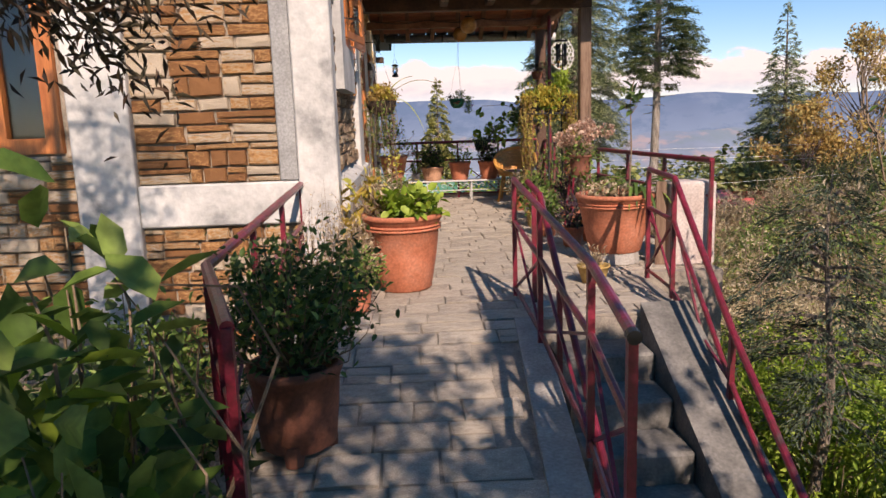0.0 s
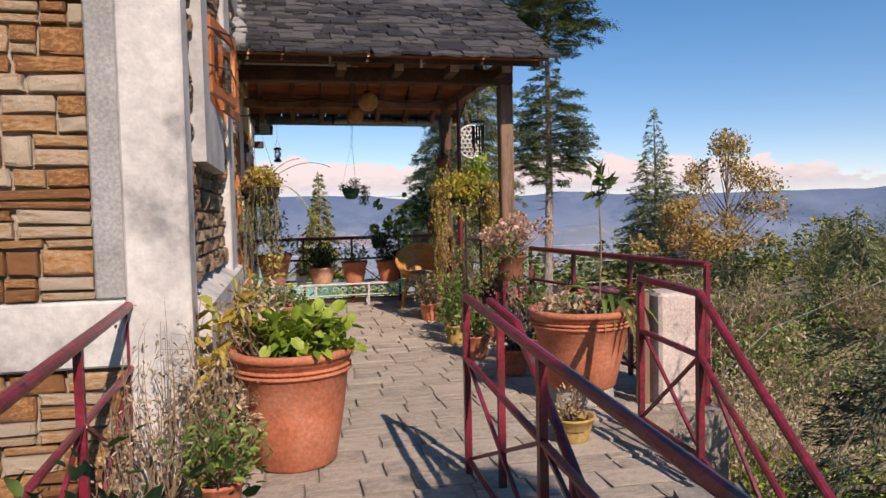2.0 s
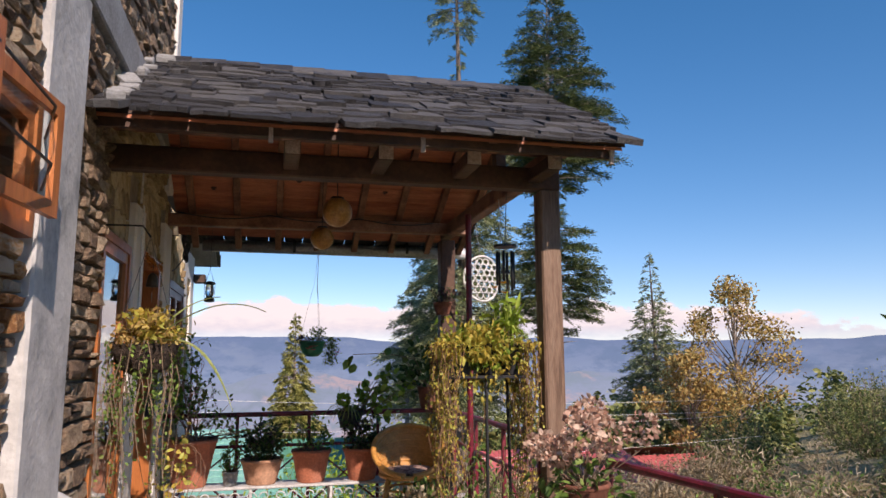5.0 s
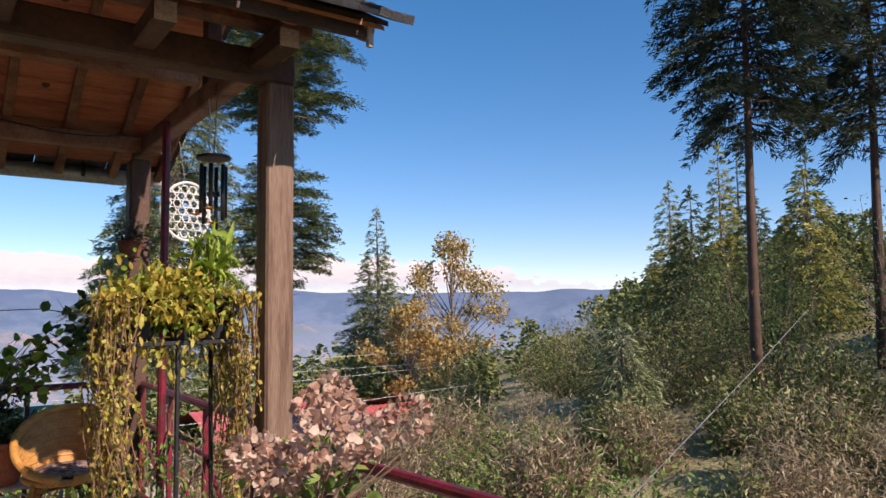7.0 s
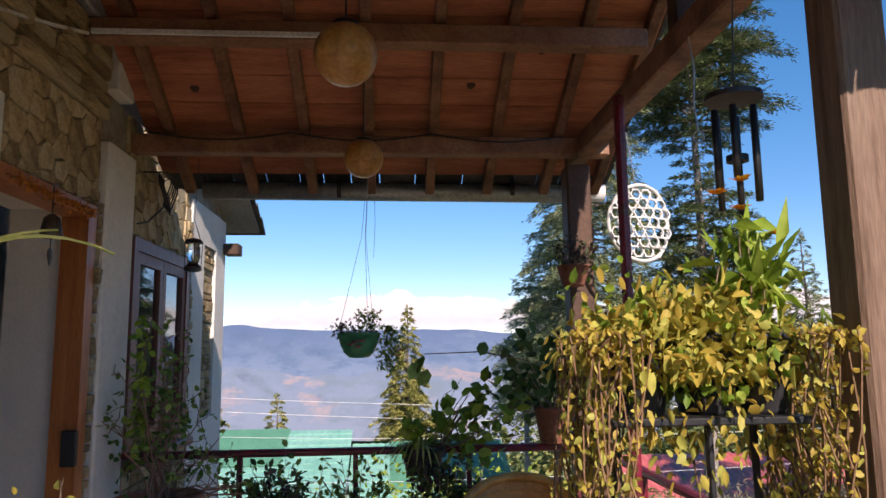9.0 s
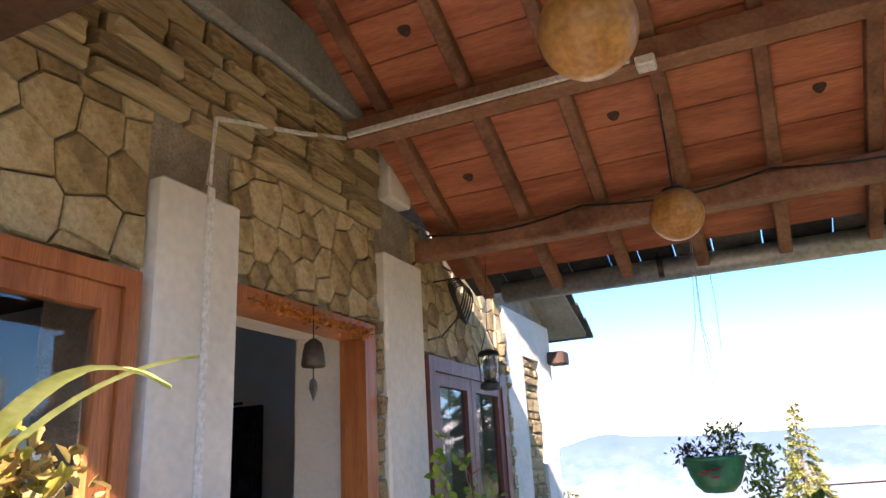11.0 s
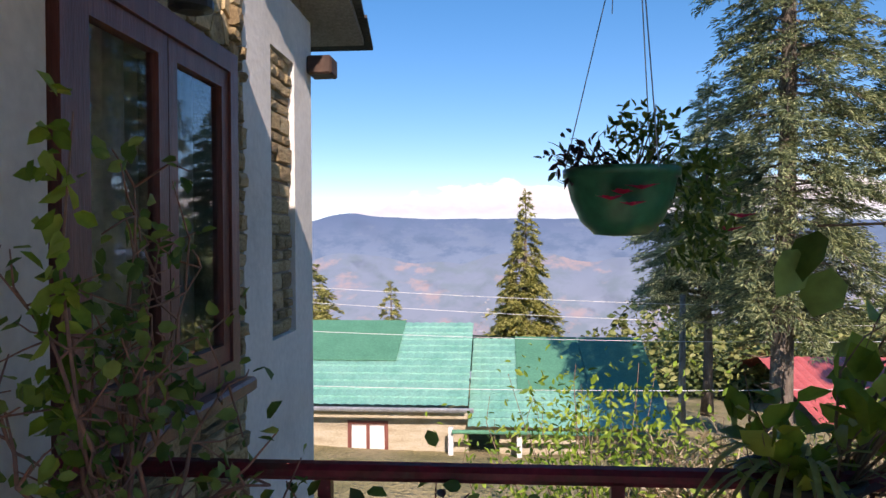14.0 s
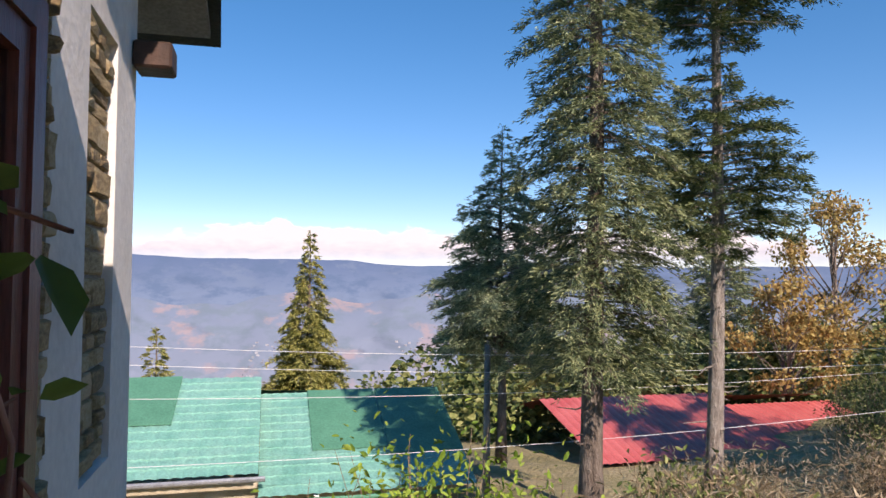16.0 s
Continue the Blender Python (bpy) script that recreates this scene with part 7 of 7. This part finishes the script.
foliage(t, (0.25, 0.05, 3.2), (0.75, 0.6, 0.8), 170, 0.085, L_DARK, 1171, 26, (0.18, 0.0, 2.2), 0.42, r0=0.010, hollow=0.2)


# ---- pieces: stones, slates, paving ----
def piece_mesh(name, seed, material, bow=0.12, chip=1.0):
    """A rough block of unit size with chipped corners, its face proud along +z."""
    q = np.random.default_rng(seed)
    ring = []
    for a, b in ((-0.5, -0.5), (0.0, -0.5), (0.5, -0.5), (0.5, 0.0), (0.5, 0.5), (0.0, 0.5), (-0.5, 0.5), (-0.5, 0.0)):
        ring.append(np.array([a * (1 - 0.05 * chip * q.random()) + 0.012 * (chip - 1) * q.normal(), b * (1 - 0.09 * chip * q.random()), 0]))
    g = Geo()
    back = [(p[0], p[1], 0.0) for p in ring]
    edge = [(p[0], p[1], 0.62 + 0.2 * q.random()) for p in ring]
    face = [(p[0] * (0.86 + 0.06 * q.random()), p[1] * (0.80 + 0.08 * q.random()), 0.88 + bow * q.random()) for p in ring]
    g.add(back + edge + face + [(0.1 * q.normal(), 0.1 * q.normal(), 0.95 + bow * q.random())],
          [(i, (i + 1) % 8, 8 + (i + 1) % 8, 8 + i) for i in range(8)] + [(8 + i, 8 + (i + 1) % 8, 16 + (i + 1) % 8, 16 + i) for i in range(8)] + [(16 + i, 16 + (i + 1) % 8, 24) for i in range(8)])
    return g.mesh(name, material)


FACING = {"x": Matrix(((0, 0, 1, 0), (1, 0, 0, 0), (0, 1, 0, 0), (0, 0, 0, 1))), "y": Matrix(((1, 0, 0, 0), (0, 0, -1, 0), (0, 1, 0, 0), (0, 0, 0, 1))), "z": Matrix.Identity(4)}


def courses(parent, name, axis, plane, u0, u1, v0, v1, hmin, hmax, wmin, wmax, depth, meshes, seed, gap=0.008, skip=None, limit=400, straight=False, tilt=0.0):
    """Rough coursed pieces over a rectangle; u runs along the wall, v up it (or along the floor)."""
    q = np.random.default_rng(seed)
    v, count = v0, 0
    while v < v1 - 0.02 and count < limit:
        h = min(q.uniform(hmin, hmax), v1 - v)
        if v1 - v - h < hmin * 0.6:
            h = v1 - v
        u = u0
        while u < u1 - 0.02:
            w = min(q.uniform(wmin, wmax), u1 - u)
            if u1 - u - w < wmin * 0.6:
                w = u1 - u
            rows = [(v, h)]
            if not straight and h > 0.10 and q.random() < 0.42:
                k = q.uniform(0.35, 0.65)
                rows = [(v, h * k), (v + h * k, h * (1 - k))]
            for vv, hh in rows:
                cu, cv = u + w / 2, vv + hh / 2
                if skip and skip(u, u + w, vv, vv + hh):
                    continue
                ob = new(name, meshes[int(q.integers(len(meshes)))])
                ob.parent = parent
                f = FACING[axis]
                pos = {"x": (plane, cu, cv), "y": (cu, plane, cv), "z": (cu, cv, plane + tilt * (cv - v1))}[axis]
                ob.matrix_basis = Matrix.Translation(pos) @ f @ Matrix.Rotation(math.atan(tilt), 4, "X") @ Matrix.Rotation(q.normal(0, 0.022), 4, "Z") @ Matrix.Diagonal((max(0.02, w - gap), max(0.015, hh - gap), depth * q.uniform(0.65, 1.2), 1))
                count += 1
            u += w
        v += h
    return count


def inside(*rects):
    def f(a, b, c, d):
        return any(a < r[1] - 0.01 and b > r[0] + 0.01 and c < r[3] - 0.01 and d > r[2] + 0.01 for r in rects)
    return f


ST1 = [piece_mesh("stone", 2000 + k, M_STONE, 0.22, 1.7) for k in range(14)]
ST2 = [piece_mesh("stone", 2020 + k, M_STONE2, 0.35, 2.4) for k in range(12)]
ST3 = [piece_mesh("stone", 2040 + k, M_STONE3, 0.2) for k in range(8)]
PV = [piece_mesh("paving_stone", 2060 + k, M_PAVE, 0.08) for k in range(8)]
courses(wall_south, "stone", "y", 5.52, -2.10, -1.02, 0.89, 3.3, 0.045, 0.19, 0.08, 0.42, 0.055, ST1, 1)
courses(wall_south, "stone", "y", 5.52, -2.10, -0.875, -0.7, 0.55, 0.06, 0.15, 0.12, 0.34, 0.05, ST1, 2)
courses(wall_south, "stone", "y", 5.52, -4.6, -2.56, -0.3, 2.6, 0.06, 0.17, 0.12, 0.36, 0.055, ST1, 3, skip=inside(FW))
courses(wall_east, "stone", "x", -0.66, 5.65, 5.885, 0.9, 3.3, 0.06, 0.15, 0.08, 0.2, 0.07, ST2, 4)
courses(wall_east, "stone", "x", -0.66, 5.89, 7.85, 0.91, 1.58, 0.06, 0.15, 0.07, 0.20, 0.055, ST2, 5, 0.004)
courses(wall_east, "stone", "x", -0.66, 7.07, 7.84, 1.585, 1.96, 0.05, 0.11, 0.08, 0.2, 0.08, ST1, 51)
courses(wall_east, "stone", "x", -0.66, 6.23, 7.85, 2.57, 3.33, 0.06, 0.15, 0.08, 0.26, 0.07, ST2, 52, 0.004)
courses(wall_east, "stone", "x", -0.66, 8.47, 9.25, 0.05, 3.33, 0.06, 0.14, 0.10, 0.28, 0.07, ST2, 53)
courses(wall_east, "stone", "x", -0.66, 7.6, 11.70, 3.66, 4.9, 0.07, 0.15, 0.14, 0.34, 0.06, ST2, 6)
courses(wall_east, "stone", "x", -0.66, 13.37, 13.49, 0.2, 2.6, 0.06, 0.12, 0.05, 0.12, 0.06, ST3, 7)
courses(wall_east, "stone", "x", -0.675, 13.90, 14.29, 0.99, 2.46, 0.05, 0.11, 0.10, 0.22, 0.04, ST3, 8)
courses(wall_east, "stone", "x", -0.66, 11.565, 11.645, 0.05, 2.45, 0.06, 0.13, 0.05, 0.11, 0.06, ST3, 9)
courses(wall_east, "stone", "x", -0.66, 12.08, 13.49, -0.5, 0.82, 0.06, 0.14, 0.10, 0.28, 0.05, ST3, 10)
courses(wall_east, "stone", "x", -0.66, 9.19, 11.66, 2.86, 3.33, 0.06, 0.11, 0.2, 0.42, 0.07, ST3, 11)


def crazy(parent, name, plane, u0, u1, v0, v1, cell, depth, material, seed, skip=None, gap=0.007):
    """Irregular many-sided facing stones fitted like crazy paving on the east wall."""
    q = np.random.default_rng(seed)
    seeds = [(u0 + (i + q.uniform(0.1, 0.9)) * cell, v0 + (j + q.uniform(0.1, 0.9)) * cell) for i in range(-1, int((u1 - u0) / cell) + 2) for j in range(-1, int((v1 - v0) / cell) + 2)]
    for sx, sy in seeds:
        poly = [(u0, v0), (u1, v0), (u1, v1), (u0, v1)]
        for ox, oy in seeds:
            if (ox, oy) == (sx, sy) or math.hypot(ox - sx, oy - sy) > 3 * cell:
                continue
            nx, ny = ox - sx, oy - sy
            L = math.hypot(nx, ny)
            nx, ny = nx / L, ny / L
            c = nx * (sx + ox) / 2 + ny * (sy + oy) / 2 - gap
            res = []
            for (ax, ay), (bx, by) in zip(poly, poly[1:] + poly[:1]):
                da, db = nx * ax + ny * ay - c, nx * bx + ny * by - c
                if da <= 0:
                    res.append((ax, ay))
                if da * db < 0:
                    k = da / (da - db)
                    res.append((ax + (bx - ax) * k, ay + (by - ay) * k))
            poly = res
            if len(poly) < 3:
                break
        if len(poly) < 3:
            continue
        cx, cy = sum(p[0] for p in poly) / len(poly), sum(p[1] for p in poly) / len(poly)
        us, vs = [p[0] for p in poly], [p[1] for p in poly]
        if (max(us) - min(us)) < 0.03 or (max(vs) - min(vs)) < 0.03 or (skip and skip(min(us), max(us), min(vs), max(vs))):
            continue
        d = depth * q.uniform(0.7, 1.2)
        n = len(poly)
        g = Geo()
        g.add([(0, a - cx, b - cy) for a, b in poly] + [(d * 0.75, a - cx, b - cy) for a, b in poly] + [(d * (1 + 0.15 * q.random()), (a - cx) * 0.94, (b - cy) * 0.94) for a, b in poly],
              [(i, (i + 1) % n, n + (i + 1) % n, n + i) for i in range(n)] + [(n + i, n + (i + 1) % n, 2 * n + (i + 1) % n, 2 * n + i) for i in range(n)] + [tuple(range(2 * n, 3 * n))])
        ob = part(name, g, material, parent, at=pose(plane, cx, cy))


crazy(wall_east, "stone", -0.66, 9.19, 10.17, 2.30, 2.85, 0.17, 0.024, M_STONE3, 31, gap=0.004)
crazy(wall_east, "stone", -0.66, 10.57, 11.64, 2.36, 2.85, 0.14, 0.024, M_STONE3, 32, gap=0.004)
crazy(wall_east, "stone", -0.66, 12.08, 13.49, 2.29, 3.03, 0.14, 0.024, M_STONE3, 33, gap=0.004)

# paving
courses(walkway, "paving_stone", "z", -0.022, -0.93, 0.70, 0.2, 4.46, 0.17, 0.34, 0.18, 0.42, 0.022, PV, 12, 0.006, skip=lambda a, b, c, d: b > edge_x((c + d) / 2) + 0.0, limit=170, tilt=RAMP)
courses(terrace, "paving_stone", "z", -0.022, -0.64, 2.56, 4.50, 8.4, 0.17, 0.26, 0.2, 0.40, 0.022, PV, 13, 0.003, skip=lambda a, b, c, d: b > 1.87 and c < 5.72)
g = Geo()
q = np.random.default_rng(14)
y = 8.4
while y < 12.1:
    d = q.uniform(0.17, 0.26)
    x = -0.64
    while x < 2.55:
        w = min(q.uniform(0.2, 0.4), 2.56 - x)
        h = q.uniform(-0.002, 0.003)
        g.add([(x + 0.005, y + 0.005, -0.03), (x + w - 0.005, y + 0.005, -0.03), (x + w - 0.005, y + d - 0.005, -0.03), (x + 0.005, y + d - 0.005, -0.03), (x + 0.010, y + 0.010, h), (x + w - 0.010, y + 0.010, h), (x + w - 0.010, y + d - 0.010, h), (x + 0.010, y + d - 0.010, h)],
              [(4, 5, 6, 7), (0, 1, 5, 4), (1, 2, 6, 5), (2, 3, 7, 6), (3, 0, 4, 7)])
        x += w
    y += d
tagged(part("far_paving", g, M_PAVE, terrace, "grey stone paving under the porch"), kind="stuff")
# kerb strip between paving and railing
strip = [(edge_x(-0.6) - 0.10, -0.6), (edge_x(-0.6) + 0.07, -0.6), (edge_x(4.46) + 0.07, 4.46), (edge_x(4.46) - 0.10, 4.46)]
g = Geo()
slab(g, [(x, y, ramp_z(y) + 0.012) for x, y in strip], 0.06)
structure("trim_walk_edge", g, M_CEMENT, "smooth cement strip along the walkway edge")

# slates on the porch roof
SL = []
for k in range(8):
    q = np.random.default_rng(2100 + k)
    ring = [(-0.5, 0), (0.5, 0), (0.5, 1), (0.17, 1 + 0.10 * q.normal()), (-0.2, 1 + 0.10 * q.normal()), (-0.5, 1 + 0.06 * q.normal())]
    g = Geo()
    g.add([(a, b, 0) for a, b in ring] + [(a * 0.985, b, 1.0 + 0.3 * q.random()) for a, b in ring], [tuple(range(5, -1, -1)), tuple(range(6, 12)), *[(i, (i + 1) % 6, 6 + (i + 1) % 6, 6 + i) for i in range(6)]])
    SL.append(g.mesh("slate", M_SLATE))
q = np.random.default_rng(15)
slope = math.hypot(1, SN)
ang = math.atan(SN)
n_rows = 15
for i in range(n_rows):
    y_up = RY - (RY - EY0) * (i) / n_rows
    x = RX0 + 0.02 - (0.1 if i % 2 else 0)
    while x < RX1:
        w = q.uniform(0.10, 0.36)
        if x + w > RX1 + 0.05:
            w = RX1 + 0.03 - x
        if w < 0.05:
            break
        length = (RY - EY0) / n_rows * slope * q.uniform(1.45, 2.1)
        ob = new("slate", SL[int(q.integers(8))])
        ob.parent = porch
        xx = max(RX0 + w / 2, x + w / 2)
        # the slate hangs from its upper edge, tail lifted onto the course below
        ob.matrix_basis = Matrix.Translation((xx, y_up, roof_z(y_up) - 0.035)) @ Matrix.Rotation(math.pi, 4, "Z") @ Matrix.Rotation(-ang + 0.075 + q.normal(0, 0.022), 4, "X") @ Matrix.Rotation(q.normal(0, 0.035), 4, "Z") @ Matrix.Rotation(q.normal(0, 0.03), 4, "Y") @ Matrix.Diagonal((w - 0.010, length, 0.020 * q.uniform(0.7, 1.7), 1))
        x += w
LUMP = [piece_mesh("mortar_lump", 2080 + k, M_GREYCEM, 0.4, 3.0) for k in range(4)]
for i in range(10):
    y = EY0 + 0.06 + (RY - EY0) * i / 10 * 0.9
    ob = new("mortar_lump", LUMP[int(q.integers(4))])
    ob.parent = porch
    ob.matrix_basis = Matrix.Translation((RX0 + 0.03 + q.uniform(-0.02, 0.10), y, roof_z(y) + 0.005)) @ Matrix.Rotation(ang + q.normal(0, 0.1), 4, "X") @ Matrix.Rotation(q.uniform(-0.6, 0.6), 4, "Z") @ Matrix.Diagonal((q.uniform(0.05, 0.16), q.uniform(0.06, 0.15), q.uniform(0.02, 0.05), 1))
g = Geo()
for i in range(13):
    y_up = RY + (EY1 - RY) * i / 13
    x = RX0 + 0.02
    while x < RX1:
        w = min(q.uniform(0.14, 0.3), RX1 + 0.02 - x)
        y2 = y_up + 0.30
        g.add([(x, y_up, roof_z(y_up) - 0.03), (x + w - 0.006, y_up, roof_z(y_up) - 0.03), (x + w - 0.006, y2, roof_z(y2) + 0.0), (x, y2, roof_z(y2) + 0.0), (x, y_up, roof_z(y_up) - 0.012), (x + w - 0.006, y_up, roof_z(y_up) - 0.012), (x + w - 0.006, y2, roof_z(y2) + 0.018), (x, y2, roof_z(y2) + 0.018)],
              [(3, 2, 1, 0), (4, 5, 6, 7), (0, 1, 5, 4), (1, 2, 6, 5), (2, 3, 7, 6), (3, 0, 4, 7)])
        x += max(w, 0.05)
tagged(part("back_slates", g, M_SLATE, porch, "dark slates of the far slope"), kind="stuff")
for k in range(12):
    x0 = RX0 + 0.27 * k
    part("ridge_slate", Geo().add([(x0, RY - 0.16, RZ - 0.085), (x0 + 0.29, RY - 0.16, RZ - 0.08), (x0 + 0.29, RY, RZ + 0.03), (x0, RY, RZ + 0.02), (x0 + 0.29, RY + 0.16, RZ - 0.08), (x0, RY + 0.16, RZ - 0.085),
         (x0, RY - 0.16, RZ - 0.105), (x0 + 0.29, RY - 0.16, RZ - 0.10), (x0 + 0.29, RY + 0.16, RZ - 0.10), (x0, RY + 0.16, RZ - 0.105)],
         [(0, 1, 2, 3), (3, 2, 4, 5), (0, 6, 7, 1), (5, 4, 8, 9), (6, 9, 8, 7), (0, 3, 5, 9, 6), (1, 7, 8, 4, 2)]), M_SLATE, porch)
# slates along the wing roof's edge
wing = thing("wing_roof", "slated roof edge of the lower wing", "roof", kind="structure")
for k in range(12):
    y0 = 15.05 - 0.255 * (k + 1)
    z0 = 3.86 - (y0 - 11.98) * 0.351
    g = Geo()
    slab(g, [(-0.30, y0, z0 + 0.012), (-0.32, y0 + 0.33, z0 - 0.10), (-1.2, y0 + 0.33, z0 - 0.10), (-1.2, y0, z0 + 0.012)], 0.022)
    part("slate", g, M_SLATE, wing)
g = Geo()
slab(g, [(-1.2, 11.98, 3.885), (-1.2, 15.05, 2.81), (-2.45, 15.05, 2.81), (-2.45, 11.98, 3.885)], 0.02)
part("slate_field", g, M_SLATE, wing)
structure("roof_wing", Geo().box(-9.3, -2.46, 12.1, 14.9, 4.2, 4.3), M_SLATE, "flat dark roof slab of the wing")
structure("roof_house", Geo().box(-9.3, -0.35, 5.2, 12.1, 6.8, 6.95), M_SLATE, "flat dark roof slab of the house")
